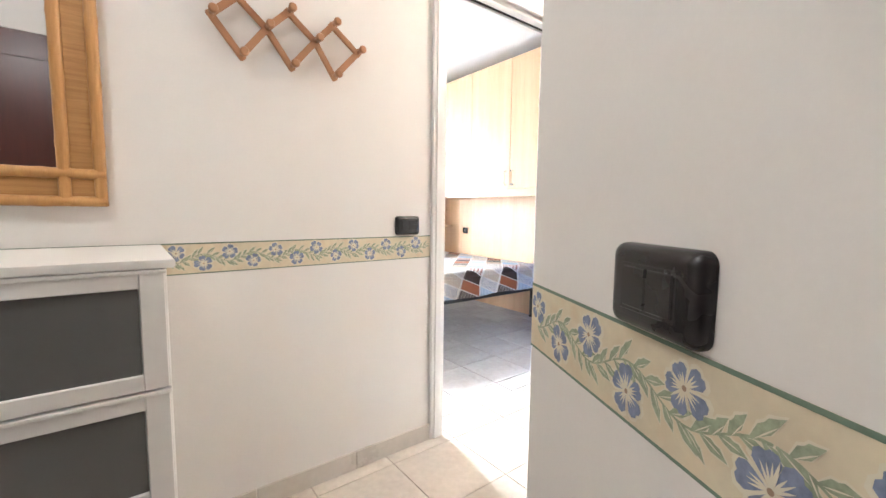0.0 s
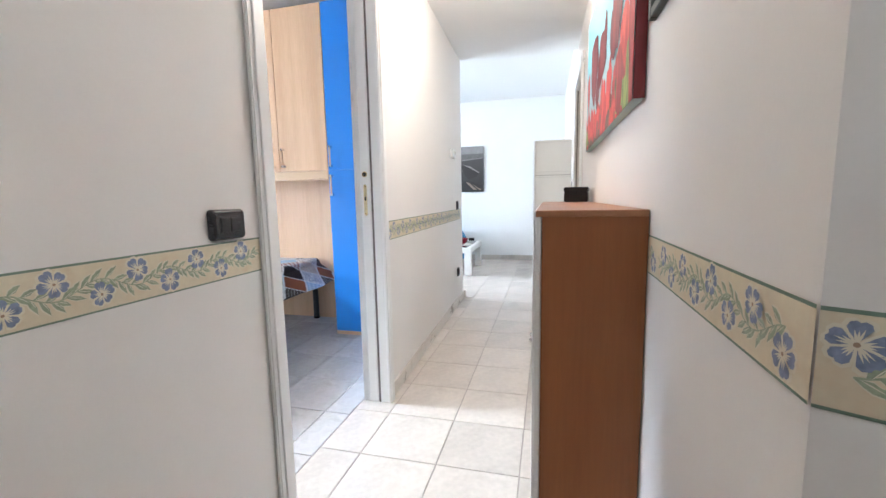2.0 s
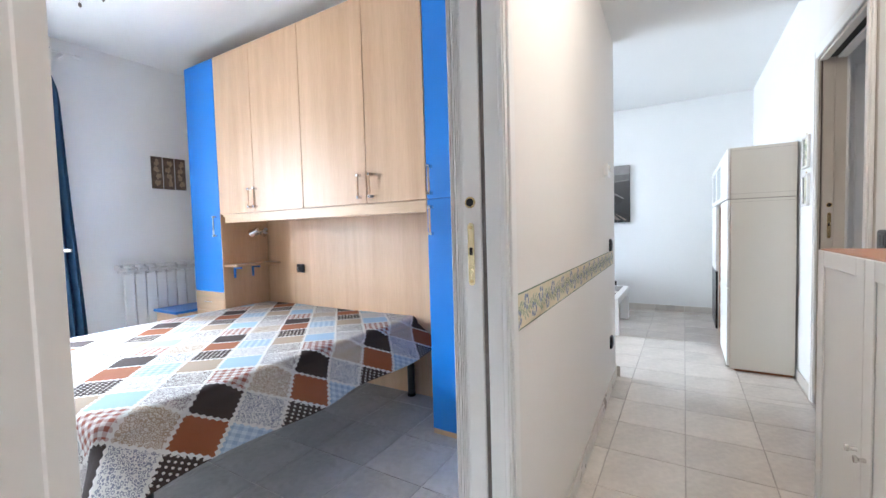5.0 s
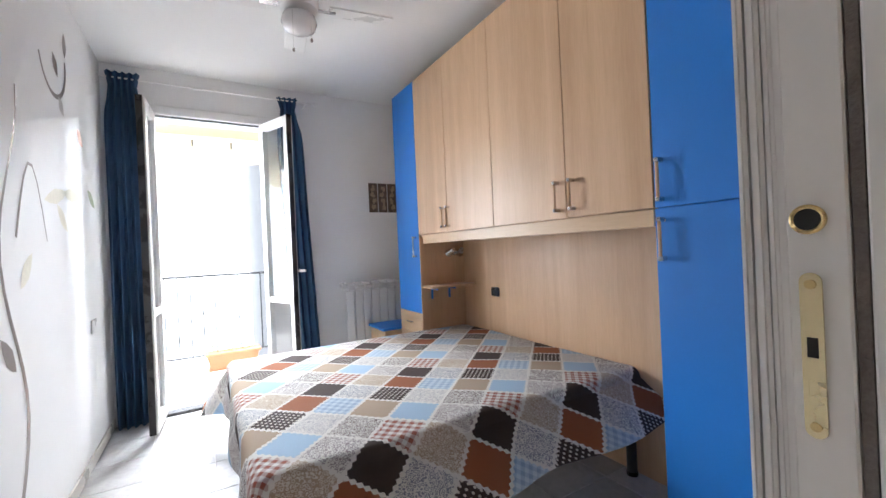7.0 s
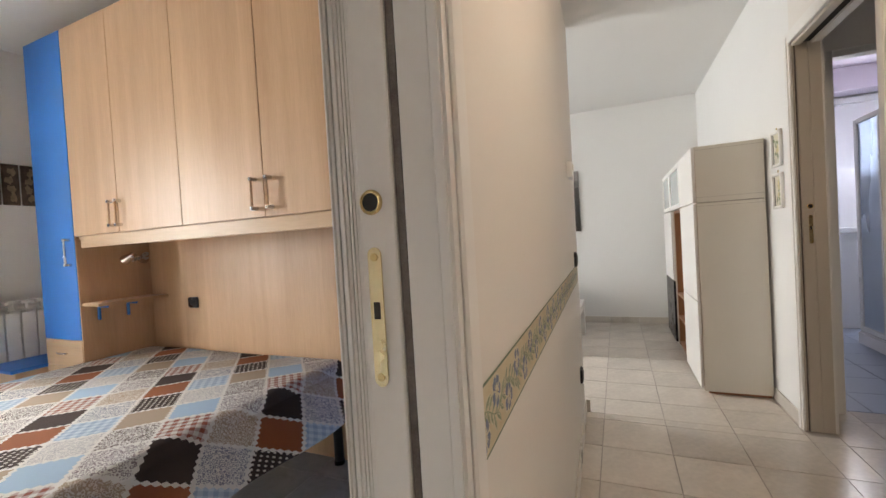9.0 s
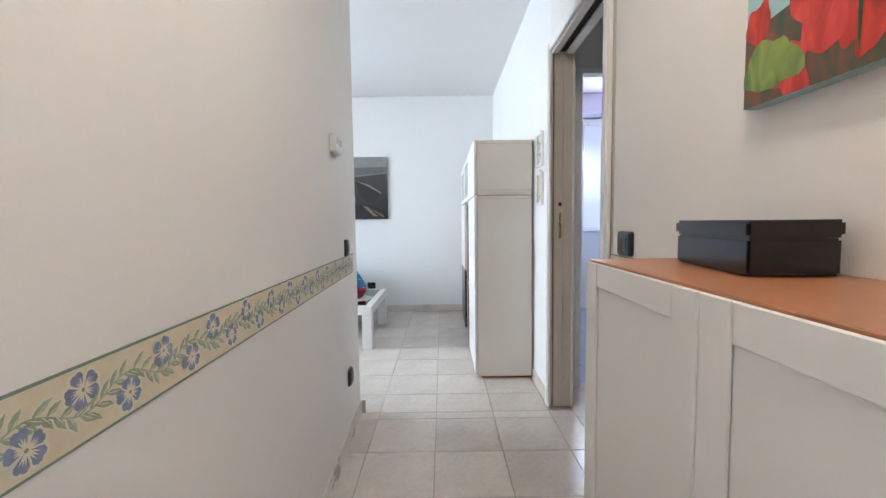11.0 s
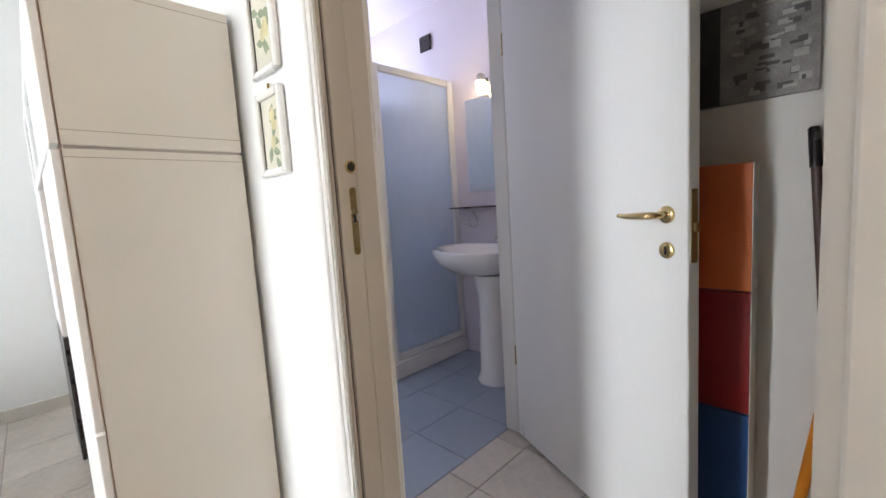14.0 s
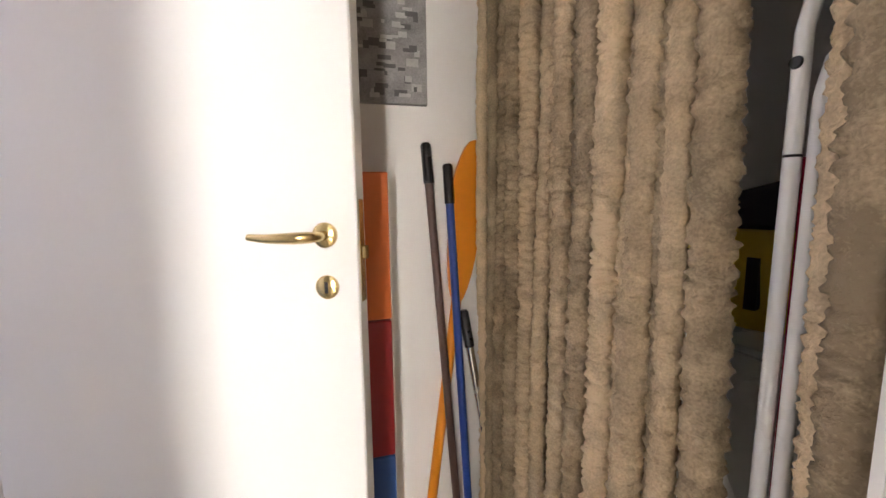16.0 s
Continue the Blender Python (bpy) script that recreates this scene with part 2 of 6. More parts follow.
LINEINK = pbr("border_line_green", (0.17, 0.24, 0.18), 0.7, var=0.12, scale=40, bump=0.0)
HALO = pbr("border_pale", (0.735, 0.68, 0.545), 0.7, var=0.05, scale=40, bump=0.0)
FLOWERHEART = pbr("border_heart", (0.36, 0.25, 0.17), 0.7, var=0.1, scale=60, bump=0.0)
LOUVRE = pbr("white_shutter", (0.75, 0.75, 0.75), 0.5, var=0.03, scale=3, bump=0.05)
FACADE = pbr("white_render", (0.78, 0.77, 0.75), 0.9, var=0.05, scale=0.6, grain=30, bump=0.2)
OUTSIDE = glow("bright_hazy_sky", (0.93, 0.97, 1.0), OUT_GLOW)
BULB = glow("lit_bulb", (1.0, 0.78, 0.46), 4.0)
GLOBE = glow("opal_globe", (1.0, 0.86, 0.68), 2.0)
YELLOWP = pbr("yellow_plastic", (0.62, 0.45, 0.03), 0.4, var=0.06, scale=8, bump=0.03)
DARKLAUNDRY = pbr("dark_cloth", (0.03, 0.028, 0.035), 0.9, var=0.3, scale=9, grain=200, bump=0.5)
THROW = pbr("blue_throw", (0.03, 0.20, 0.42), 0.85, var=0.25, scale=9, grain=160, bump=0.4)


def patchwork():
    """Printed patchwork cotton: square patches in a repeating run, with zigzag lace seams."""
    m, t, b = nodes_of("patchwork_cotton")
    uv = node(t, "ShaderNodeUVMap").outputs[0]
    sep = node(t, "ShaderNodeSeparateXYZ", {0: uv})
    u, v = (math_(t, "DIVIDE", sep.outputs[i], 0.1655) for i in (0, 1))
    fu, fv = math_(t, "FLOOR", u), math_(t, "FLOOR", v)
    idx = math_(t, "FLOORED_MODULO", math_(t, "SUBTRACT", math_(t, "MULTIPLY", fu, 7.0), fv), 12.0)
    pos = math_(t, "MULTIPLY_ADD", idx, 1 / 12, 1 / 24)

    def ramp(values):
        n = t.nodes.new("ShaderNodeValToRGB")
        n.color_ramp.interpolation = "CONSTANT"
        for i, c in enumerate(values):
            e = n.color_ramp.elements[i] if i < 2 else n.color_ramp.elements.new(i / 12)
            e.position, e.color = i / 12, rgba(c if isinstance(c, tuple) else (c, c, c))
        t.links.new(pos, n.inputs[0])
        return n.outputs[0]

    br, ru, ta, lb, wh, bg = (0.045, 0.022, 0.016), (0.36, 0.105, 0.03), (0.50, 0.38, 0.27), (0.46, 0.62, 0.76), (0.84, 0.81, 0.77), (0.68, 0.77, 0.84)
    dk, pale = (0.10, 0.055, 0.045), (0.80, 0.74, 0.67)
    base = ramp([lb, wh, br, ru, br, ta, wh, wh, ta, wh, bg, wh])
    over = ramp([lb, (0.36, 0.10, 0.06), br, ru, pale, ta, dk, (0.30, 0.24, 0.25), pale, (0.26, 0.27, 0.34), (0.36, 0.48, 0.62), (0.52, 0.50, 0.52)])
    dots, floral, check = ramp([0, 0, 0, 0, 1] + [0] * 7), ramp([0] * 6 + [1, 1, 1, 1, 0, 1]), ramp([0, 1] + [0] * 8 + [1, 0])
    # polka dots
    du, dv = (math_(t, "SUBTRACT", math_(t, "FRACT", math_(t, "MULTIPLY", a, 8.0)), 0.5) for a in (u, v))
    d = math_(t, "LESS_THAN", math_(t, "MULTIPLY_ADD", du, du, math_(t, "MULTIPLY", dv, dv)), 0.06)
    # gingham
    cu, cv = (math_(t, "LESS_THAN", math_(t, "FRACT", math_(t, "MULTIPLY", a, 5.0)), 0.5) for a in (u, v))
    g = math_(t, "MULTIPLY", math_(t, "ADD", cu, cv), 0.5)
    # small flowers
    vo = node(t, "ShaderNodeTexVoronoi", {"Vector": uv, "Scale": 85.0}).outputs[0]
    no = node(t, "ShaderNodeTexNoise", {"Vector": uv, "Scale": 120.0, "Detail": 2.0}).outputs[0]
    f = math_(t, "GREATER_THAN", math_(t, "SINE", math_(t, "MULTIPLY_ADD", no, 5.0, math_(t, "MULTIPLY", vo, 14.0))), 0.25)
    mask = math_(t, "ADD", math_(t, "MULTIPLY", dots, d), math_(t, "ADD", math_(t, "MULTIPLY", floral, f), math_(t, "MULTIPLY", check, g)))
    col = mixc(t, mask, base, over)
    # zigzag seams
    seam = None
    for a, o in ((u, v), (v, u)):
        fr = math_(t, "FRACT", a)
        e = math_(t, "MINIMUM", fr, math_(t, "SUBTRACT", 1.0, fr))
        zig = math_(t, "PINGPONG", math_(t, "MULTIPLY", o, 13.0), 1.0)
        s = math_(t, "LESS_THAN", e, math_(t, "MULTIPLY_ADD", zig, 0.05, 0.015))
        seam = s if seam is None else math_(t, "MAXIMUM", seam, s)
    col = mixc(t, seam, col, rgba((0.86, 0.83, 0.79)))
    soft = node(t, "ShaderNodeTexNoise", {"Vector": uv, "Scale": 3.0, "Detail": 3.0}).outputs[0]
    col = mixc(t, math_(t, "MULTIPLY", soft, 0.08), col, rgba((0.55, 0.52, 0.5)))
    t.links.new(col, b.inputs["Base Color"])
    b.inputs["Roughness"].default_value = 0.85
    weave = node(t, "ShaderNodeTexNoise", {"Vector": uv, "Scale": 700.0}).outputs[0]
    h = math_(t, "MULTIPLY_ADD", seam, 0.6, weave)
    t.links.new(node(t, "ShaderNodeBump", {"Strength": 0.35, "Distance": 0.002, "Height": h}).outputs[0], b.inputs["Normal"])
    return m


PATCH = patchwork()


# ---- building helpers ----
def box(bm, x0, x1, y0, y1, z0, z1, bevel=0.0, seg=1):
    vs = [bm.verts.new((x, y, z)) for z in (z0, z1) for y in (y0, y1) for x in (x0, x1)]
    fs = [bm.faces.new([vs[i] for i in q]) for q in ((0, 2, 3, 1), (4, 5, 7, 6), (0, 1, 5, 4), (2, 6, 7, 3), (0, 4, 6, 2), (1, 3, 7, 5))]
    if bevel:
        es = list({e for f in fs for e in f.edges})
        bmesh.ops.bevel(bm, geom=es, offset=bevel, segments=seg, affect="EDGES", clamp_overlap=True)
    return bm


def boxes(*specs, bevel=0.0, seg=1):
    bm = bmesh.new()
    for s in specs:
        box(bm, *s, bevel=bevel, seg=seg)
    return bm


def tube(points, radius, sides=10, closed=False, bm=None, radii=None):
    """A round bar along a run of points."""
    bm = bm or bmesh.new()
    pts = [Vector(p) for p in points]
    rings, side = [], None
    for i, p in enumerate(pts):
        a, b = pts[max(i - 1, 0)], pts[min(i + 1, len(pts) - 1)]
        d = (b - a).normalized()
        if side is None:
            side = d.orthogonal().normalized()
        side = (side - d * side.dot(d)).normalized()
        up = d.cross(side)
        r = radii[i] if radii else radius
        rings.append([bm.verts.new(p + (side * math.cos(k * math.tau / sides) + up * math.sin(k * math.tau / sides)) * r) for k in range(sides)])
    for a, b in zip(rings, rings[1:]):
        for k in range(sides):
            bm.faces.new((a[k], a[(k + 1) % sides], b[(k + 1) % sides], b[k]))
    bm.faces.new(rings[0][::-1])
    bm.faces.new(rings[-1])
    return bm


def lathe(profile, sides=24, centre=(0, 0, 0), bm=None, sx=1.0, sy=1.0):
    """A turned body from (radius, height) pairs."""
    bm = bm or bmesh.new()
    rings = [[bm.verts.new((centre[0] + sx * r * math.cos(k * math.tau / sides), centre[1] + sy * r * math.sin(k * math.tau / sides), centre[2] + z)) for k in range(sides)] for r, z in profile]
    for a, b in zip(rings, rings[1:]):
        for k in range(sides):
            bm.faces.new((a[k], a[(k + 1) % sides], b[(k + 1) % sides], b[k]))
    bm.faces.new(rings[0][::-1])
    bm.faces.new(rings[-1])
    return bm


def moved(bm, m):
    bmesh.ops.transform(bm, matrix=m, verts=bm.verts)
    return bm


def flat(bm, pts, to):
    """A flat shape from plane points, laid into the world by to(u, v)."""
    return bm.faces.new([bm.verts.new(to(u, v)) for u, v in pts])


def smooth(ob, angle=40):
    for p in ob.data.polygons:
        p.use_smooth = True
    ob.data.set_sharp_from_angle(angle=radians(angle))
    return ob


def solid(name, bm, material, rounded=False):
    bmesh.ops.recalc_face_normals(bm, faces=bm.faces)
    me = bpy.data.meshes.new(name)
    bm.to_mesh(me)
    bm.free()
    me.materials.append(material)
    ob = new(name, me)
    return smooth(ob) if rounded else ob


def part(name, bm, material, parent, label="", rounded=False):
    """One mesh under a thing or under a part."""
    ob = solid(name, bm, material, rounded)
    ob.parent = parent
    if parent.type == "EMPTY":
        ob.matrix_parent_inverse = Matrix.Translation(-parent.location)
    return tagged(ob, label)


def thing(name, base, label, category, group=""):
    e = new(name)
    e.empty_display_size = 0.1
    e.location = base
    return tagged(e, label, category, group)


def struct(name, bm, material, label=""):
    return tagged(solid(name, bm, material), label, kind="structure")


# ---- structure ----
N, S, EAST = 1.562, 0.47, 7.10          # corridor wall faces and the living room's far wall
CH, LH, BH = 2.445, 2.66, 2.65         # ceilings: corridor, living room, bedroom
struct("wall_north_hall", boxes((-1.40, 1.23, N, N + 0.10, 0, 2.72)), PAINT, "plain white painted corridor wall with floral border")
struct("wall_north_lintel", boxes((1.23, 2.04, N, N + 0.10, 2.11, 2.72)), PAINT)
NX, NY, NA = 2.04, 1.537, 1.68       # the corridor's second stretch stands slightly askew
SKEW = Matrix.Translation((NX, NY, 0)) @ pose(0, 0, 0, 0, 0, NA)
NRUN = (math.cos(radians(NA)), math.sin(radians(NA)))
NOUT = (math.sin(radians(NA)), -math.cos(radians(NA)))


def on_north(x):
    """The point of the askew wall's face at that x."""
    return (x, NY + (x - NX) * math.tan(radians(NA)))


def prism(outline, z0, z1):
    bm = bmesh.new()
    f = bm.faces.new([bm.verts.new((x, y, z0)) for x, y in outline])
    ext = bmesh.ops.extrude_face_region(bm, geom=[f])
    bmesh.ops.translate(bm, vec=(0, 0, z1 - z0), verts=[g for g in ext["geom"] if isinstance(g, bmesh.types.BMVert)])
    return bm


struct("wall_north_corridor", prism([on_north(2.04), on_north(4.35), (4.35, N + 0.11), (2.04, N + 0.11)], 0, 2.72), PAINT, "white corridor wall between bedroom and living room")
struct("wall_south_corridor", boxes((1.20, 3.53, S - 0.12, S, 0, 2.72)), PAINT, "white corridor wall behind the shoe cabinet")
OBC, OBA = Vector((0.585, 0.483)), radians(27.5)
OBRUN, OBOUT = (-math.sin(OBA), -math.cos(OBA)), (-math.cos(OBA), math.sin(OBA))
OB = Matrix.Translation((*OBC, 0)) @ pose(0, 0, 0, 0, 0, 242.5)      # oblique hall wall
struct("wall_corner", prism([(0.585, 0.483), (1.20, S), (1.20, S - 0.05), (0.674, 0.437)], 0, 2.72), PAINT)
struct("wall_hall_oblique", moved(boxes((0.0, 1.55, 0.0, 0.10, 0, 2.72)), OB), PAINT, "white hall wall with floral border")
struct("wall_south_lintel", boxes((3.53, 4.425, S - 0.12, S, 2.10, 2.72)), PAINT)
struct("wall_south_living", boxes((4.425, EAST, S - 0.12, S, 0, 2.72)), PAINT_LIVING, "white living room wall with small framed prints")
struct("wall_hall_south", boxes((-1.40, 0.20, -0.80, -0.70, 0, 2.72)), PAINT)
struct("wall_hall_west", boxes((-1.50, -1.40, -0.80, N + 0.10, 0, 2.72)), PAINT)
struct("wall_living_east", boxes((EAST, EAST + 0.15, -1.55, 4.75, 0, 2.78)), PAINT_LIVING, "bright white living room wall")
struct("wall_living_west", boxes((4.23, 4.35, N + 0.10, 4.60, 0, 2.72)), PAINT_LIVING)
struct("wall_living_north", boxes((4.23, 4.88, 4.60, 4.75, 0, 2.78), (5.82, EAST, 4.60, 4.75, 0, 2.78), (4.88, 5.82, 4.60, 4.75, 2.27, 2.78)), PAINT_LIVING)
struct("wall_bedroom_west", boxes((0.80, 0.92, N + 0.10, 5.52, 0, 2.75)), PAINT_BED, "white bedroom wall with a branch decal")
struct("wall_bedroom_east", boxes((3.60, 3.72, N + 0.10, 5.52, 0, 2.75)), PAINT_BED)
WX0, WX1, WTOP = 1.20, 2.00, 2.335
struct("wall_bedroom_north", boxes((0.92, WX0, 5.22, 5.52, 0, 2.75), (WX1, 3.60, 5.22, 5.52, 0, 2.75), (WX0, WX1, 5.22, 5.52, WTOP, 2.75)), PAINT_BED, "grey-white bedroom wall with the balcony door")
struct("wall_bath_west", boxes((4.70, 4.755, -1.335, -0.62, 0, 2.72), (4.70, 4.755, 0.22, S - 0.12, 0, 2.72), (4.70, 4.755, -0.62, 0.22, 2.10, 2.72)), PAINT)
struct("wall_bath_south", boxes((4.70, EAST, -1.50, -1.335, 0, 2.72)), PAINT_BATH, "pale lilac bathroom wall")
struct("wall_closet_south", boxes((2.60, 4.70, -0.72, -0.605, 0, 2.72)), PAINT)
struct("wall_closet_west", boxes((2.50, 2.60, -0.72, S - 0.12, 0, 2.72)), PAINT)
struct("ceiling_corridor", boxes((-1.50, 4.37, S - 0.12, N + 0.09, CH, CH + 0.06), (-1.50, 0.60, -0.85, S - 0.12, CH, CH + 0.06)), CEIL, "white lowered corridor ceiling")
struct("ceiling_living", boxes((4.23, EAST + 0.15, S - 0.12, 4.75, LH, LH + 0.1)), CEIL)
struct("ceiling_beam", boxes((4.37, 4.40, S, N + 0.10, CH, LH)), CEIL)
struct("ceiling_bedroom", boxes((0.80, 3.72, N + 0.10, 5.52, BH, BH + 0.1)), CEIL, "white bedroom ceiling")
struct("ceiling_bath", boxes((2.50, EAST + 0.15, -1.55, S - 0.12, 2.60, 2.70)), PAINT_BATH)
struct("roof_slab", boxes((-1.6, EAST + 0.2, -1.7, 5.55, 2.80, 2.95)), CEIL)
fl = struct("floor", boxes((-1.5, EAST + 0.15, -1.6, N + 0.13, -0.12, -0.004), (4.23, EAST + 0.15, N + 0.13, 4.75, -0.12, -0.004)), GROUT, "beige square ceramic floor tiles with grey joints")
fl_bed = struct("floor_bedroom", boxes((0.80, 3.72, N + 0.13, 5.50, -0.12, -0.004)), GROUT_PALE, "glossy grey bedroom floor tiles")
fl_bath = struct("floor_bathroom", boxes((4.755, EAST, -1.335, S - 0.12, -0.003, -0.0028)), GROUT, "blue-grey bathroom floor tiles")


# ---- bedroom door frame and bathroom door frame ----
def casing(name, parent, x0, x1, y0, y1, z1, out):
    """A moulded casing strip: flat board with a raised outer bead; out is the way it stands proud along y."""
    bm = boxes((x0, x1, y0, y1, 0, z1), bevel=0.004, seg=2)
    w = x1 - x0
    if out > 0:
        box(bm, x0 + 0.25 * w, x0 + 0.75 * w, y1 - 0.002, y1 + 0.006, 0, z1 - 0.01, bevel=0.003)
    else:
        box(bm, x0 + 0.25 * w, x0 + 0.75 * w, y0 - 0.006, y0 + 0.002, 0, z1 - 0.01, bevel=0.003)
    return part(name, bm, LACQUER, parent)


def strike(parent, x, y, zc, ztop, zbot, side):
    """Brass eye and strike plate on a jamb whose face looks along -x (side -1) or +x (side 1)."""
    ring = lathe([(0.0090, 0.0), (0.0140, 0.0), (0.0140, 0.0025), (0.0120, 0.004), (0.0090, 0.0025)], 24)
    moved(ring, Matrix.Translation((x, y, zc)) @ pose(0, 0, 0, 0, 90 * side, 0))
    eye = part("eye_ring", ring, BRASS, parent, "round brass lock eye", True)
    hole = lathe([(0.0, 0.0036), (0.0100, 0.0034), (0.0100, 0.0)], 20)
    moved(hole, Matrix.Translation((x, y, zc)) @ pose(0, 0, 0, 0, 90 * side, 0))
    part("hole", hole, GAPSHADE, eye)
    x0, x1 = sorted((x, x + side * 0.002))
    n = 12
    bm = bmesh.new()
    out = []
    for k in range(2 * n):
        a = math.pi * k / (n - 1) if k < n else math.pi * (k - 1) / (n - 1)
        c = ztop - 0.0085 if k < n else zbot + 0.0085
        out.append((0.0085 * math.cos(a), c + 0.0085 * math.sin(a)))
    f = bm.faces.new([bm.verts.new((x0, y + u, w)) for u, w in out])
    ext = bmesh.ops.extrude_face_region(bm, geom=[f])
    bmesh.ops.translate(bm, vec=(x1 - x0, 0, 0), verts=[g for g in ext["geom"] if isinstance(g, bmesh.types.BMVert)])
    plate = part("strike_plate", bm, PALEBRASS, parent, "long rounded brass strike plate")
    mid = (ztop + zbot) / 2
    e0, e1 = sorted((x + side * 0.0018, x + side * 0.0026))
    part("slot", boxes((e0, e1, y - 0.0042, y + 0.0042, mid - 0.002, mid + 0.017), bevel=0.0015), GAPSHADE, plate)
    part("latch_slot", boxes((e0, e1, y - 0.004, y + 0.004, mid - 0.038, mid - 0.024), bevel=0.001), PALEBRASS, plate)
    for z in (ztop - 0.011, zbot + 0.011):
        s = lathe([(0.0045, 0), (0.0045, 0.0012), (0.002, 0.0016)], 10)
        part("screw", moved(s, Matrix.Translation((x + side * 0.002, y, z)) @ pose(0, 0, 0, 0, 90 * side, 0)), BRASS, plate)


d1 = tagged(thing("door_1", (1.64, 1.62, 0), "white lacquered pocket door frame to the bedroom, door slid away", "door frame"), kind="structure")
JX0, JX1 = 1.236, 2.03
# receiving jamb
part("jamb_board", boxes((JX1, JX1 + 0.03, 1.588, 1.634, 0, 2.10), bevel=0.002), JAMB, d1, "ivory lacquered jamb board")
part("jamb_board", boxes((JX1, JX1 + 0.03, 1.536, 1.576, 0, 2.10), bevel=0.002), JAMB, d1)
part("felt_strip", boxes((JX1 + 0.003, JX1 + 0.03, 1.5775, 1.5865, 0, 2.10)), FELT, d1, "dark brown brush strip")
part("groove", boxes((JX1 + 0.003, JX1 + 0.03, 1.634, 1.640, 0, 2.10)), LACQUER, d1)
part("stop_bead", boxes((JX1 - 0.001, JX1 + 0.03, 1.640, 1.648, 0, 2.10), bevel=0.003, seg=2), LACQUER, d1)
part("stop_bead", boxes((JX1 - 0.003, JX1 + 0.03, 1.649, 1.661, 0, 2.10), bevel=0.004, seg=2), LACQUER, d1)
casing("casing", d1, JX1 - 0.008, JX1 + 0.062, 1.519, 1.535, 2.16, -1)
casing("casing", d1, JX1 - 0.004, JX1 + 0.07, 1.663, 1.672, 2.16, 1)
# pocket side
part("jamb_board", boxes((JX0 - 0.004, JX0, 1.55, 1.661, 0, 2.10), bevel=0.006, seg=2), LACQUER, d1)
casing("casing", d1, JX0 - 0.07, JX0 + 0.006, N - 0.016, N - 0.001, 2.16, -1)
casing("casing", d1, JX0 - 0.07, JX0 + 0.006, 1.663, 1.674, 2.16, 1)
part("head", boxes((JX0 - 0.07, JX1 + 0.07, 1.517, 1.536, 2.10, 2.17), bevel=0.004), LACQUER, d1)
part("head", boxes((JX0 - 0.07, JX1 + 0.07, 1.6635, 1.675, 2.10, 2.17), bevel=0.004), LACQUER, d1)
part("head_board", boxes((JX0, JX1, 1.556, 1.600, 2.085, 2.105), (JX0, JX1, 1.632, 1.661, 2.085, 2.105), bevel=0.002), JAMB, d1)
part("track_gap", boxes((JX0, JX1, 1.600, 1.632, 2.095, 2.105)), GAPSHADE, d1)
strike(d1, JX1 - 0.001, 1.616, 1.196, 1.146, 0.990, -1)

d2 = tagged(thing("door_2", (4.0, 0.41, 0), "ivory pocket door frame to the bathroom lobby, door slid away", "door frame"), kind="structure")
BX0, BX1 = 3.562, 4.400
part("jamb_board", boxes((BX1, BX1 + 0.03, 0.345, 0.400, 0, 2.09), bevel=0.002), JAMB_SHADED, d2, "ivory lacquered jamb board")
part("jamb_board", boxes((BX1, BX1 + 0.03, 0.401, 0.452, 0, 2.09), bevel=0.002), JAMB_SHADED, d2)
part("jamb_board", boxes((BX1 - 0.004, BX1 + 0.03, 0.462, 0.4695, 0, 2.09), bevel=0.002), JAMB_SHADED, d2)
part("felt_strip", boxes((BX1 + 0.008, BX1 + 0.03, 0.452, 0.462, 0, 2.09)), FELT, d2, "dark brush strip")
casing("casing", d2, BX1 - 0.006, BX1 + 0.065, S + 0.001, S + 0.014, 2.14, 1)
casing("casing", d2, BX1 - 0.006, BX1 + 0.065, S - 0.135, S - 0.121, 2.14, -1)
casing("casing", d2, BX0 - 0.010, BX0 + 0.060, S + 0.001, S + 0.014, 2.14, 1)
casing("casing", d2, BX0 - 0.065, BX0 + 0.006, S - 0.135, S - 0.121, 2.14, -1)
part("jamb_board", boxes((BX0 - 0.03, BX0, 0.345, 0.364, 0, 2.09), bevel=0.002), JAMB_SHADED, d2)
part("jamb_board", boxes((BX0 - 0.03, BX0 + 0.050, 0.458, 0.4695, 0, 2.09), bevel=0.002), JAMB_SHADED, d2)
leaf = part("door_leaf", boxes((BX0 - 0.026, BX0 + 0.046, 0.410, 0.455, 0.01, 2.08), bevel=0.002), LACQUER, d2, "edge of the white door leaf in its pocket")


def capsule(x0, x1, y, z0, z1, r):
    """An upright plate with round ends, facing along x."""
    bm = bmesh.new()
    ring = [(r * math.cos(a), (z1 - r if a <= math.pi else z0 + r) + r * math.sin(a)) for a in list(np.linspace(0, math.pi, 12)) + list(np.linspace(math.pi + 0.001, math.tau, 12))]
    f = bm.faces.new([bm.verts.new((x0, y + u, w)) for u, w in ring])
    ext = bmesh.ops.extrude_face_region(bm, geom=[f])
    bmesh.ops.translate(bm, vec=(x1 - x0, 0, 0), verts=[g for g in ext["geom"] if isinstance(g, bmesh.types.BMVert)])
    bmesh.ops.recalc_face_normals(bm, faces=bm.faces[:])
    return bm


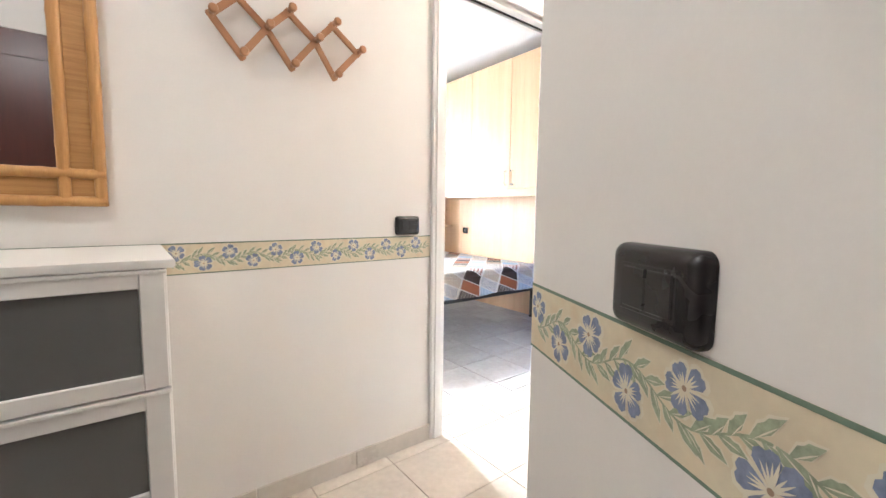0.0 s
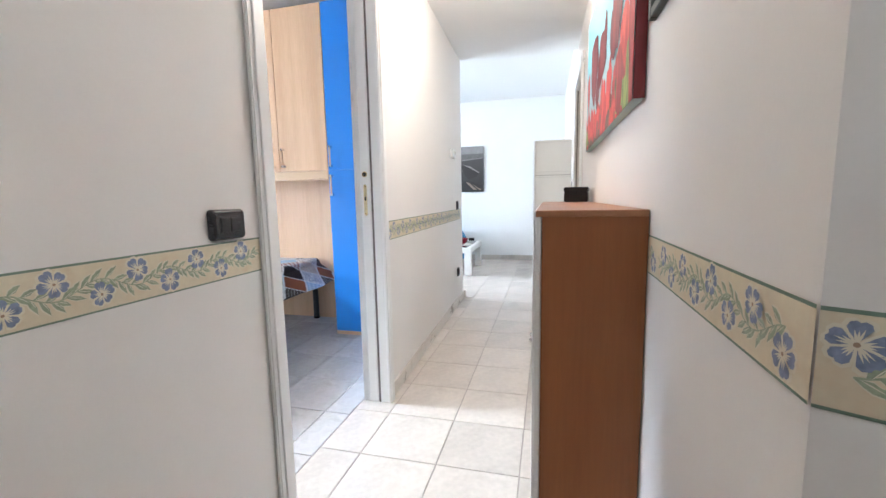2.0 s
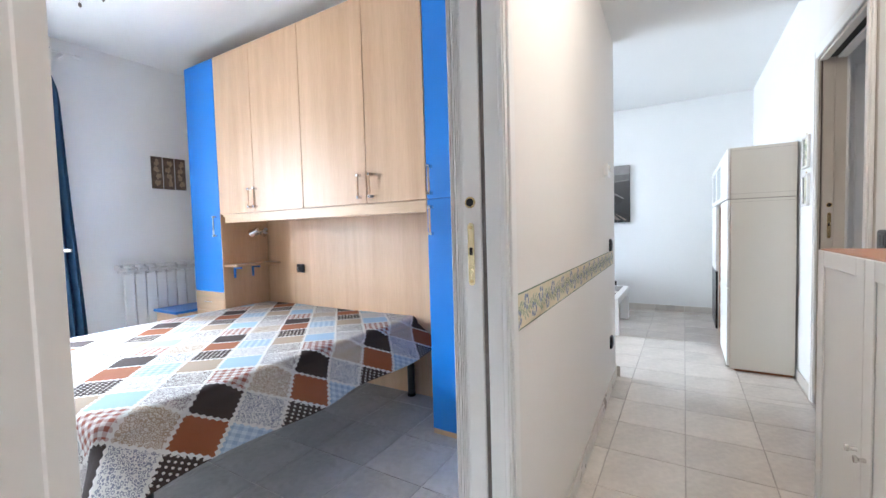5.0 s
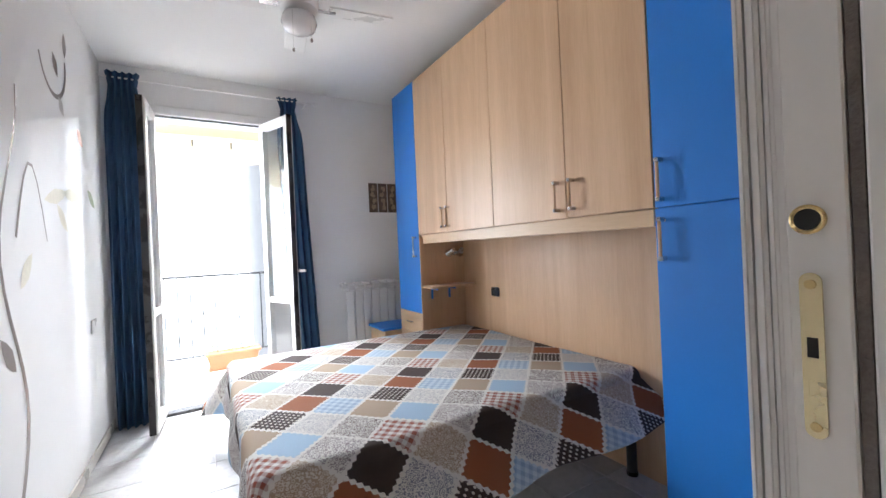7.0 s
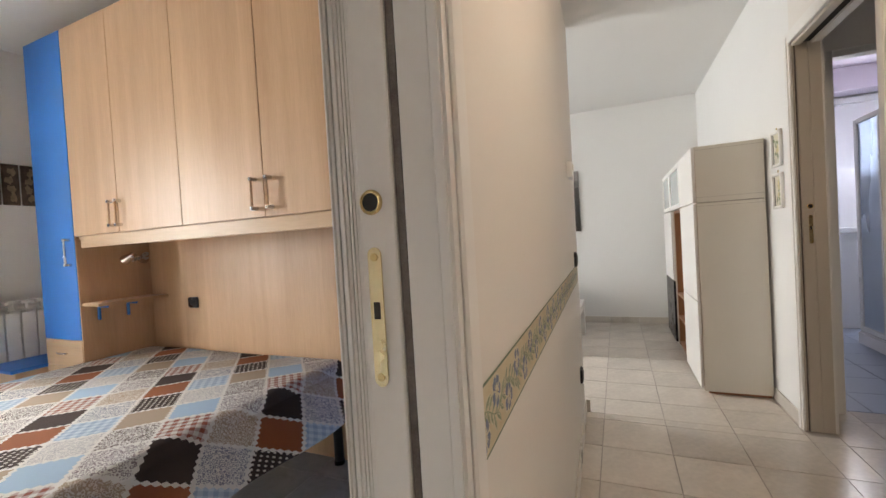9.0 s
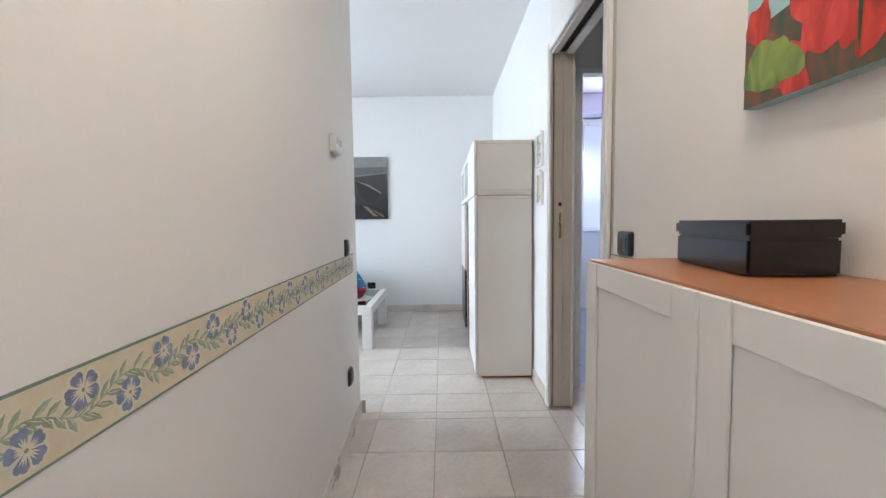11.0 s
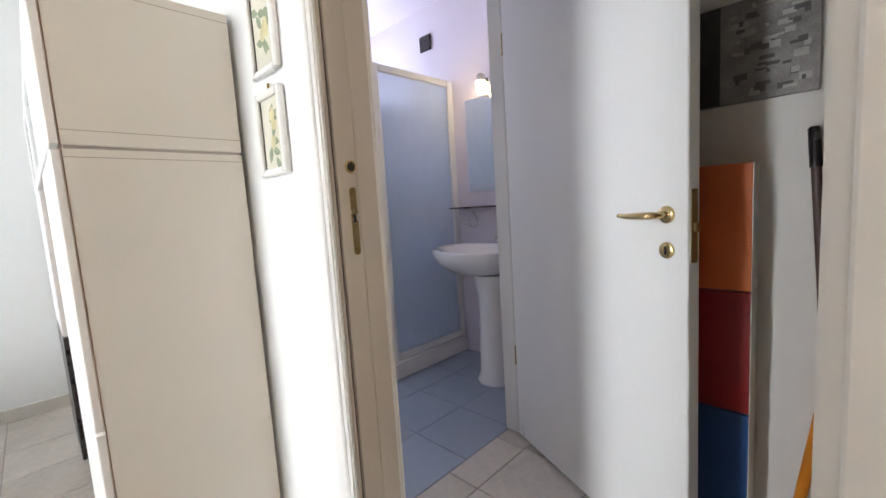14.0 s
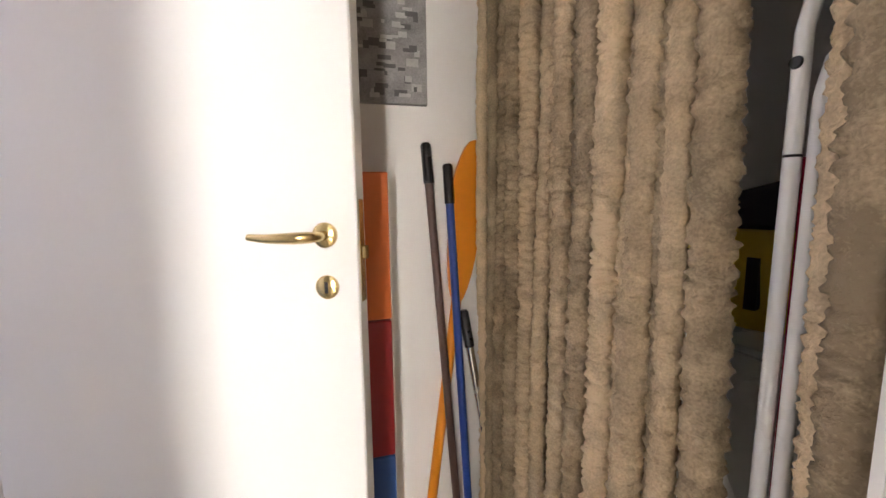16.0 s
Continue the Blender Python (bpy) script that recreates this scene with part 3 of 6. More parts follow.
lock = part("lock_plate", capsule(BX0 + 0.0461, BX0 + 0.048, 0.440, 1.052, 1.136, 0.0085), PALEBRASS, leaf, "brass lock plate with round ends")
part("slot", capsule(BX0 + 0.0478, BX0 + 0.0486, 0.4385, 1.081, 1.106, 0.0048), pbr("brown_slot", (0.06, 0.03, 0.02), 0.7, bump=0), lock)
for z in (1.062, 1.126):
    part("screw", capsule(BX0 + 0.0478, BX0 + 0.0485, 0.4392, z - 0.0035, z + 0.0035, 0.0033), STEEL, lock)
part("head", boxes((BX0 - 0.065, BX1 + 0.065, S + 0.001, S + 0.016, 2.085, 2.15), bevel=0.004), LACQUER, d2)
part("head_board", boxes((BX0, BX1, 0.345, 0.390, 2.07, 2.09), (BX0, BX1, 0.432, 0.4695, 2.07, 2.09), bevel=0.002), JAMB_SHADED, d2)
part("track_gap", boxes((BX0, BX1, 0.390, 0.432, 2.082, 2.09)), GAPSHADE, d2)
strike(d2, BX1 - 0.001, 0.418, 1.216, 1.170, 1.017, -1)

# hinged bathroom door, standing open into the lobby
d3 = tagged(thing("door_3", (4.68, -0.58, 0), "white hinged bathroom door standing wide open, brass handle", "door"), kind="structure")
turn = Matrix.Translation((4.680, -0.585, 0)) @ pose(0, 0, 0, 0, 0, 155.8)
part("door_leaf", moved(boxes((0.005, 0.872, 0.0, 0.042, 0.012, 2.08), bevel=0.003), turn), LACQUER, d3)
rose = lathe([(0.0, 0), (0.023, 0), (0.023, 0.006), (0.019, 0.009), (0.0, 0.009)], 24)
hz = 1.056
rose_part = part("handle_rose", moved(rose, turn @ Matrix.Translation((0.812, -0.0005, hz)) @ pose(0, 0, 0, 90, 0, 0)), BRASS, d3, "", True)
lev = tube([(0.812, -0.009, hz), (0.812, -0.040, hz), (0.802, -0.052, hz), (0.777, -0.055, hz - 0.001), (0.727, -0.054, hz - 0.002), (0.692, -0.050, hz)], 0.008, 10, radii=[0.009, 0.009, 0.010, 0.010, 0.008, 0.006])
part("lever", moved(lev, turn), BRASS, rose_part, "curved brass lever", True)
key = lathe([(0.0, 0), (0.022, 0), (0.022, 0.005), (0.018, 0.008), (0.0, 0.008)], 24)
kp = part("key_rose", moved(key, turn @ Matrix.Translation((0.812, -0.0005, 0.960)) @ pose(0, 0, 0, 90, 0, 0)), BRASS, d3, "", True)
part("keyhole", moved(boxes((0.8085, 0.8155, -0.0095, -0.008, 0.949, 0.971), bevel=0.0015), turn), GAPSHADE, kp)
part("latch_plate", moved(boxes((0.8722, 0.874, 0.010, 0.032, 0.93, 1.12), bevel=0.001), turn), BRASS, d3)
part("latch", moved(boxes((0.873, 0.883, 0.014, 0.028, 1.01, 1.035), bevel=0.002), turn), BRASS, d3)
part("jamb", boxes((4.690, 4.765, -0.645, -0.60, 0, 2.10), bevel=0.004), JAMB, d3, "ivory door jamb")
part("jamb", boxes((4.690, 4.765, 0.19, 0.235, 0, 2.10), bevel=0.004), JAMB, d3)
part("head", boxes((4.690, 4.765, -0.60, 0.19, 2.06, 2.10), bevel=0.004), JAMB, d3)
for z in (0.35, 1.75):
    part("hinge", tube([(4.683, -0.596, z), (4.683, -0.596, z + 0.09)], 0.007, 8), BRASS, d3)

# entrance door, seen only in the mirror
d4 = tagged(thing("door_4", (-0.6, -0.68, 0), "dark mahogany entrance door, closed", "door"), kind="structure")
part("door_leaf", boxes((-1.30, -0.06, -0.699, -0.665, 0, 2.16), bevel=0.004), DARKDOOR, d4)
part("panel", boxes((-1.16, -0.20, -0.666, -0.657, 0.15, 2.0), bevel=0.006), DARKDOOR, d4)


# ---- skirting ----
def skirting(name, runs, m=None):
    sk = tagged(thing(name, (0, 0, 0), "beige ceramic skirting tiles along the wall", "skirting"), kind="structure")
    for x0, x1, y0, y1 in runs:
        along_x = (x1 - x0) > (y1 - y0)
        a, b = (x0, x1) if along_x else (y0, y1)
        n = max(1, round((b - a) / 0.333))
        for i in range(n):
            p, q = a + (b - a) * i / n + 0.001, a + (b - a) * (i + 1) / n - 0.001
            bm = boxes((p, q, y0, y1, 0, 0.078) if along_x else (x0, x1, p, q, 0, 0.078), bevel=0.002)
            part("skirting_tile", moved(bm, m) if m else bm, SKIRT, sk)


skirting("baseboard_corridor", [(0.02, 1.18, N - 0.010, N - 0.001), (3.14, 3.54, S + 0.001, S + 0.010), (0.585, 1.3, S + 0.001, S + 0.010)])
skirting("baseboard_askew", [(0.067, 2.31, -0.010, -0.001)], SKEW)
skirting("baseboard_oblique", [(0.02, 1.35, -0.010, -0.001)], OB)
skirting("baseboard_living", [(4.467, 4.86, S + 0.001, S + 0.010), (EAST - 0.010, EAST - 0.001, S + 0.02, 4.5), (4.351, 4.361, N + 0.01, 3.0)])
skirting("baseboard_lobby", [(3.20, 3.80, -0.604, -0.594)])
struct("baseboard_bedroom", boxes((0.921, 0.931, 1.70, 5.2, 0, 0.07), (2.02, 3.59, 5.209, 5.219, 0, 0.07), bevel=0.002), SKIRT)


# ---- wallpaper borders ----
def leaf_shape(u, v, length, width, ang):
    c, s = math.cos(ang), math.sin(ang)
    prof = [(0, 0), (0.2, 0.6), (0.45, 1.0), (0.75, 0.65), (1, 0), (0.75, -0.65), (0.45, -1.0), (0.2, -0.6)]
    return [(u + c * a * length - s * b * width / 2, v + s * a * length + c * b * width / 2) for a, b in prof]


def twig_leaf(u, v, length, width, ang):
    """A brushed leaf with a notched outer edge and a drawn-out tip."""
    c, s = math.cos(ang), math.sin(ang)
    prof = [(0, 0.05), (0.16, 0.45), (0.36, 0.95), (0.52, 0.78), (0.66, 0.92), (0.80, 0.50), (1, 0), (0.74, -0.42), (0.50, -0.80), (0.26, -0.55), (0, -0.05)]
    return [(u + c * a * length - s * b * width / 2, v + s * a * length + c * b * width / 2) for a, b in prof]


def petal_shape(u, v, r, ang, fat):
    prof = [(0.14, 0.05), (0.42, fat * 0.62), (0.70, fat), (0.93, fat * 0.80), (1.0, fat * 0.32), (0.93, 0.0), (1.0, -fat * 0.36), (0.90, -fat * 0.85), (0.68, -fat), (0.42, -fat * 0.6), (0.14, -0.05)]
    c, s = math.cos(ang), math.sin(ang)
    return [(u + r * (c * a - s * b), v + r * (s * a + c * b)) for a, b in prof]


def border(base, run, normal, length, z0, z1, seed, first=0.04, flip=0):
    """A printed paper border on a wall: band, two edge lines, a winding leafy twig, blue flowers above and below it."""
    rnd = random.Random(seed)
    base, run, normal = Vector((base[0], base[1], 0)), Vector((*run, 0)), Vector((*normal, 0))
    b = thing("wallpaper_border", base + Vector((0, 0, z0)), "cream wallpaper border with blue flowers and green leaves", "wallpaper border", "corridor borders")

    def to(depth):
        return lambda u, v: base + run * u + normal * depth + Vector((0, 0, z0 + v))

    h = z1 - z0
    bm = bmesh.new()
    flat(bm, [(0, 0), (length, 0), (length, h), (0, h)], to(0.0015))
    part("band", bm, BAND, b)
    for v0, v1 in ((0.0, 0.0035), (h - 0.0042, h)):
        bm = bmesh.new()
        flat(bm, [(0, v0), (length, v0), (length, v1), (0, v1)], to(0.0019))
        part("edge_line", bm, LINEINK, b)
    halos, leaves, shades = bmesh.new(), bmesh.new(), bmesh.new()
    step = 0.0735

    k, u = flip, first
    while u < length - 0.02:
        up = k % 2
        v = h * (0.68 if up else 0.33)
        r = 0.0255 * rnd.uniform(0.92, 1.06)
        turn0 = rnd.random() * 6
        petals = bmesh.new()
        for i in range(5):
            a = turn0 + i * math.tau / 5 + rnd.uniform(-0.12, 0.12)
            rr = r * rnd.uniform(0.86, 1.08)
            flat(halos, petal_shape(u, v, rr * 1.12, a, 0.50), to(0.0021 + 0.00002 * i))
            flat(petals, petal_shape(u, v, rr, a, 0.40), to(0.0026 + 0.00002 * i))
            for da in (-0.24, 0.0, 0.24):
                flat(halos, leaf_shape(u, v, rr * rnd.uniform(0.55, 0.78), 0.0021, a + da), to(0.0030))
            flat(halos, leaf_shape(u, v, rr * 0.85, 0.0028, a + math.pi / 5), to(0.00305))
        part("flower", petals, PETAL, b)
        flat(shades, blob_ring(u, v, 0.0026), to(0.0033))
        # the twig from this flower to the next
        swing = -1 if up else 1
        n = 9
        line = [(u + step * i / n, h * 0.5 + swing * 0.013 * math.cos(math.pi * i / n)) for i in range(n + 1)]
        for (p, q), (p2, q2) in zip(line, line[1:]):
            if p2 < length:
                flat(leaves, [(p, q - 0.0011), (p2, q2 - 0.0011), (p2, q2 + 0.0011), (p, q + 0.0011)], to(0.0022))
        for i, (p, q) in enumerate(line[:-1]):
            for side in (-1, 1):
                if (i + (side > 0)) % 2:
                    continue
                a = side * rnd.uniform(0.45, 0.85) - swing * 0.35 * math.sin(math.pi * i / n)
                ln = rnd.uniform(0.023, 0.034)
                tip = q + ln * math.sin(a)
                if 0.007 < tip < h - 0.008 and p + ln < length:
                    flat(halos, twig_leaf(p - 0.001, q, ln * 1.09, 0.0135, a), to(0.00195 + 0.00001 * i))
                    flat(leaves, twig_leaf(p, q, ln, 0.0104, a), to(0.00235 + 0.00001 * i))
                    flat(halos, leaf_shape(p + 0.003, q, ln * 0.7, 0.0012, a), to(0.00250))
        u += step * rnd.uniform(0.97, 1.03)
        k += 1
    tagged(part("outline", halos, HALO, b), kind="stuff")
    tagged(part("flower_hearts", shades, FLOWERHEART, b), kind="stuff")
    tagged(part("foliage", leaves, LEAFINK, b, "grey-green leaves"), kind="stuff")
    return b


def blob_ring(u, v, r):
    return [(u + r * math.cos(a), v + r * math.sin(a)) for a in np.linspace(0, math.tau, 8, endpoint=False)]


border((-1.38, N), (1, 0), (0, -1), 2.545, 0.868, 0.967, 3)
border(on_north(2.1), NRUN, NOUT, 2.145, 0.857, 0.957, 5)
border((0.5865, 0.4835), Vector((0.615, -0.013)).normalized(), Vector((0.013, 0.615)).normalized(), 0.614, 0.866, 0.966, 8, 0.047)
border((1.2015, S), (1, 0), (0, 1), 0.10, 0.866, 0.966, 10)
border((3.05, S), (1, 0), (0, 1), 0.495, 0.895, 0.995, 9)
border(OBC, OBRUN, OBOUT, 1.25, 0.866, 0.966, 12, 0.026, 1)


# ---- switches ----
def switch_plate(centre, run, normal, w, h, label, category="light switch", rockers=2, deep=0.017):
    c, run, normal = Vector(centre), Vector((*run, 0)), Vector((*normal, 0))
    m = Matrix((run, normal, Vector((0, 0, 1)))).transposed().to_4x4()
    m.translation = c
    s = thing("wall_switch" if category == "light switch" else "wall_socket", c, label, category)
    bm, rings = bmesh.new(), []
    for inset, d in ((0.0, 0.0005), (0.0, deep * 0.35), (0.0012, deep * 0.6), (0.0035, deep * 0.8), (0.007, deep * 0.94), (0.011, deep)):
        rad = max(0.011 - inset * 0.6, 0.002)
        ring = []
        for q, (sx, sz) in enumerate(((1, 1), (-1, 1), (-1, -1), (1, -1))):
            for k in range(6):
                a = (q + k / 5) * math.pi / 2
                ring.append(bm.verts.new((sx * (w / 2 - inset - rad) + rad * math.cos(a), d, sz * (h / 2 - inset - rad) + rad * math.sin(a))))
        rings.append(ring)
    for r0, r1 in zip(rings, rings[1:]):
        for k in range(24):
            bm.faces.new((r0[k], r0[(k + 1) % 24], r1[(k + 1) % 24], r1[k]))
    bm.faces.new(rings[0])
    bm.faces.new(rings[-1][::-1])
    bmesh.ops.recalc_face_normals(bm, faces=bm.faces[:])
    part("plate", moved(bm, m), BLACK, s, "", True)
    part("insert", moved(boxes((-w * 0.32, w * 0.32, deep - 0.002, deep + 0.0006, -h * 0.29, h * 0.29), bevel=0.0015), m), BLACK, s)
    for i in range(rockers):
        a = -w * 0.29 + w * 0.58 * i / rockers
        part("rocker", moved(boxes((a + 0.001, a + w * 0.58 / rockers - 0.001, deep - 0.001, deep + 0.0022, -h * 0.24, h * 0.24), bevel=0.0012), m), BLACK, s)
    return s


switch_plate((1.041, N, 1.013), (1, 0), (0, -1), 0.118, 0.080, "black rocker switch plate above the floral border")
switch_plate((*(OBC + 0.282 * Vector(OBRUN)), 1.008), OBRUN, OBOUT, 0.112, 0.078, "black two-rocker switch plate above the floral border")
switch_plate((*on_north(4.055), 0.998), NRUN, NOUT, 0.060, 0.085, "small black switch plate near the corridor's end", rockers=1)
switch_plate((*on_north(4.06), 0.335), NRUN, NOUT, 0.075, 0.085, "black socket plate low on the corridor wall", "wall socket", 1)
switch_plate((3.415, S, 1.040), (1, 0), (0, 1), 0.10, 0.085, "black switch plate beside the bathroom door")
switch_plate((EAST, 2.01, 0.33), (0, 1), (-1, 0), 0.10, 0.08, "black socket plate on the white living room wall", "wall socket", 1)
switch_plate((3.398, 3.885, 0.848), (0, 1), (-1, 0), 0.085, 0.07, "black socket in the beech headboard panel", "wall socket", 1)

th = thing("thermostat", (*on_north(3.83), 1.485), "white plastic room thermostat on the corridor wall", "thermostat")
TM = SKEW @ Matrix.Translation((1.815, 0, -0.012))
part("case", moved(boxes((-0.065, 0.065, -0.028, -0.001, 1.445, 1.525), bevel=0.004, seg=2), TM), WHITEMETAL, th)
part("dial", moved(lathe([(0.0, 0), (0.018, 0), (0.016, 0.008), (0.0, 0.008)], 20), TM @ Matrix.Translation((-0.03, -0.027, 1.495)) @ pose(0, 0, 0, 90, 0, 0)), CREAM, th, "", True)
part("display", moved(boxes((0.005, 0.05, -0.0295, -0.027, 1.478, 1.508)), TM), CHROME, th)


# ---- hall: drawers, mirror, peg rail ----
dr = thing("drawer_cabinet", (-0.2, 1.34, 0), "white cabinet with grey glass drawer fronts against the hall wall", "cabinet")
part("body", boxes((-0.62, 0.148, 1.13, N - 0.012, 0.02, 0.948), bevel=0.003), CABWHITE, dr)
part("top", boxes((-0.635, 0.163, 1.105, N - 0.011, 0.948, 0.966), bevel=0.003, seg=2), CABWHITE, dr)
for z0, z1 in ((0.688, 0.942), (0.426, 0.680), (0.146, 0.418), (0.03, 0.170)):
    fr = part("drawer_front", boxes((-0.615, -0.57, 1.11, 1.128, z0, z1), (0.098, 0.143, 1.11, 1.128, z0, z1), (-0.57, 0.098, 1.11, 1.128, z1 - 0.035, z1), (-0.57, 0.098, 1.11, 1.128, z0, z0 + 0.035), bevel=0.002), CABWHITE, dr)
    part("glass_panel", boxes((-0.568, 0.096, 1.118, 1.124, z0 + 0.033, z1 - 0.033)), GREYGLASS, fr, "dark grey glass panel")
    part("rim", boxes((-0.62, 0.146, 1.106, 1.128, z1 - 0.004, z1 + 0.004), bevel=0.001), CABWHITE, fr)

mi = thing("wall_mirror", (-0.33, N - 0.02, 1.11), "wall mirror in a bamboo and rattan frame", "mirror")
MX0, MX1, MZ0, MZ1 = -0.74, 0.045, 1.078, 2.02
part("mirror_glass", boxes((MX0 + 0.09, MX1 - 0.09, N - 0.020, N - 0.012, MZ0 + 0.09, MZ1 - 0.09)), MIRROR, mi)
part("backing", boxes((MX0 + 0.01, MX1 - 0.01, N - 0.012, N - 0.001, MZ0 + 0.01, MZ1 - 0.01)), RATTAN, mi)
for a, b in ((MX0 + 0.02, MX0 + 0.075), (MX1 - 0.075, MX1 - 0.02)):
    part("rattan_band", boxes((a, b, N - 0.026, N - 0.012, MZ0 + 0.02, MZ1 - 0.02), bevel=0.004), RATTAN, mi, "woven rattan band")
for a, b in ((MZ0 + 0.02, MZ0 + 0.075), (MZ1 - 0.075, MZ1 - 0.02)):
    part("rattan_band", boxes((MX0 + 0.075, MX1 - 0.075, N - 0.026, N - 0.012, a, b), bevel=0.004), RATTAN, mi)


def cane(p, q, r, parent):
    a, b = Vector(p), Vector(q)
    n = max(3, int((b - a).length / 0.018))
    pts = [a + (b - a) * i / n for i in range(n + 1)]
    radii = [r * (1.0 + 0.10 * (i % 9 == 0)) for i in range(n + 1)]
    return part("cane", tube(pts, r, 10, radii=radii), BAMBOO, parent, "", True)


for x in (MX0 + 0.012, MX0 + 0.085, MX1 - 0.085, MX1 - 0.012):
    cane((x, N - 0.024, MZ0), (x, N - 0.024, MZ1), 0.014, mi)
for z in (MZ0 + 0.012, MZ0 + 0.085, MZ1 - 0.085, MZ1 - 0.012):
    cane((MX0, N - 0.026, z), (MX1, N - 0.026, z), 0.014, mi)

pr = thing("peg_rail", (0.6, N - 0.02, 1.57), "wooden folding lattice peg rail on the white wall", "coat rack")
top_row = [(0.392, 1.742), (0.550, 1.741), (0.706, 1.740)]
mid_row = [(0.316, 1.668), (0.478, 1.669), (0.641, 1.669), (0.803, 1.668)]
low_row = [(0.398, 1.564), (0.555, 1.564), (0.709, 1.562)]


def slat(p, q, y):
    a, b = Vector((p[0], y, p[1])), Vector((q[0], y, q[1]))
    d = (b - a).normalized()
    m = Matrix((d, Vector((0, 1, 0)), d.cross(Vector((0, 1, 0))))).transposed().to_4x4()
    m.translation = (a + b) / 2
    ln = (b - a).length / 2 + 0.014
    part("slat", moved(boxes((-ln, ln, -0.005, 0.005, -0.011, 0.011), bevel=0.003, seg=2), m), PEG, pr)


for i in range(3):
    slat(mid_row[i], low_row[i], N - 0.018)
    slat(top_row[i], mid_row[i + 1], N - 0.018)
    slat(mid_row[i], top_row[i], N - 0.029)
    slat(low_row[i], mid_row[i + 1], N - 0.029)
for x, z in mid_row + low_row + top_row:
    knob = lathe([(0.0, 0), (0.008, 0.0), (0.008, 0.030), (0.009, 0.042), (0.013, 0.050), (0.014, 0.058), (0.010, 0.064), (0.0, 0.065)], 14)
    part("peg", moved(knob, Matrix.Translation((x, N - 0.012, z)) @ pose(0, 0, 0, 90, 0, 0)), PEG, pr, "", True)


# ---- corridor: shoe cabinet, box, paintings, lamp ----
sc = thing("shoe_cabinet", (2.2, 0.62, 0), "low white-fronted shoe cabinet with brown veneer sides and top", "cabinet")
CX0, CX1, CY, CT = 1.300, 2.967, 0.768, 1.032
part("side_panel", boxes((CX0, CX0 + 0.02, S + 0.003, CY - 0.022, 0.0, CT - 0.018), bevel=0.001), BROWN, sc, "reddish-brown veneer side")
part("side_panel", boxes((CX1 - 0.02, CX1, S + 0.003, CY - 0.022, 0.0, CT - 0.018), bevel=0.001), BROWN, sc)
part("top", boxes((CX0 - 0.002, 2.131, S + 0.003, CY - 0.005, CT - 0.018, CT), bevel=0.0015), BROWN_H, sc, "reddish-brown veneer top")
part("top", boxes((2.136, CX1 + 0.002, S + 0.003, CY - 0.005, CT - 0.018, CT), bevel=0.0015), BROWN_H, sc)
part("back_panel", boxes((CX0 + 0.02, CX1 - 0.02, S + 0.004, S + 0.009, 0.05, CT - 0.018)), BROWN, sc)
part("partition", boxes((2.12, 2.148, S + 0.01, CY - 0.022, 0.0, CT - 0.018)), BROWN, sc)
part("plinth", boxes((CX0 + 0.02, CX1 - 0.02, CY - 0.06, CY - 0.04, 0, 0.06)), BROWN, sc)
DW = (CX1 - CX0) / 4
for i in range(4):
    a, b = CX0 + i * DW + 0.0015, CX0 + (i + 1) * DW - 0.0015
    z0, z1 = 0.045, CT - 0.004
    dp = part("door", boxes((a, b, CY - 0.020, CY - 0.004, z0, z1), bevel=0.002), CABWHITE, sc, "white foil shaker door")
    for s0, s1 in ((a, a + 0.060), (b - 0.060, b)):
        part("stile", boxes((s0, s1, CY - 0.0035, CY + 0.002, z0, z1), bevel=0.002), CABWHITE, dp)
    for r0, r1 in ((z1 - 0.052, z1), (z0, z0 + 0.06)):
        part("rail", boxes((a + 0.0605, b - 0.0605, CY - 0.0035, CY + 0.0015, r0, r1), bevel=0.002), CABWHITE, dp)
    kx = b - 0.03 if i % 2 == 0 else a + 0.03
    part("knob", moved(lathe([(0.0, 0), (0.006, 0), (0.005, 0.014), (0.009, 0.018), (0.009, 0.024), (0.0, 0.025)], 12), Matrix.Translation((kx, CY + 0.001, 0.52)) @ pose(0, 0, 0, -90, 0, 0)), CHROME, dp, "small metal knob", True)

bx = thing("black_box", (2.76, 0.545, CT), "small black lacquered box on the shoe cabinet", "box")
part("body", moved(boxes((-0.120, 0.120, -0.066, 0.066, 0.002, 0.060), bevel=0.004, seg=2), Matrix.Translation((2.752, 0.558, CT)) @ pose(0, 0, 0, 0, 0, -7)), BLACKWOOD, bx)
part("lid", moved(boxes((-0.123, 0.123, -0.069, 0.069, 0.0605, 0.088), bevel=0.005, seg=2), Matrix.Translation((2.752, 0.558, CT)) @ pose(0, 0, 0, 0, 0, -7)), BLACKWOOD, bx)


def art_mat(name, colour, var=0.15, scale=9.0):
    return pbr(name, colour, 0.6, var=var, scale=scale, grain=300, bump=0.15)


def gradient(name, low, high, axis, a, b):
    m, t, p = nodes_of(name)
    sep = node(t, "ShaderNodeSeparateXYZ", {0: node(t, "ShaderNodeTexCoord").outputs["Object"]})
    no = node(t, "ShaderNodeTexNoise", {"Scale": 6.0, "Detail": 5.0}).outputs[0]
    f = node(t, "ShaderNodeMapRange", {0: math_(t, "MULTIPLY_ADD", no, 0.16, math_(t, "SUBTRACT", sep.outputs[axis], 0.08)), 1: a, 2: b}).outputs[0]
    t.links.new(mixc(t, f, rgba(low), rgba(high)), p.inputs["Base Color"])
    p.inputs["Roughness"].default_value = 0.6
    return m


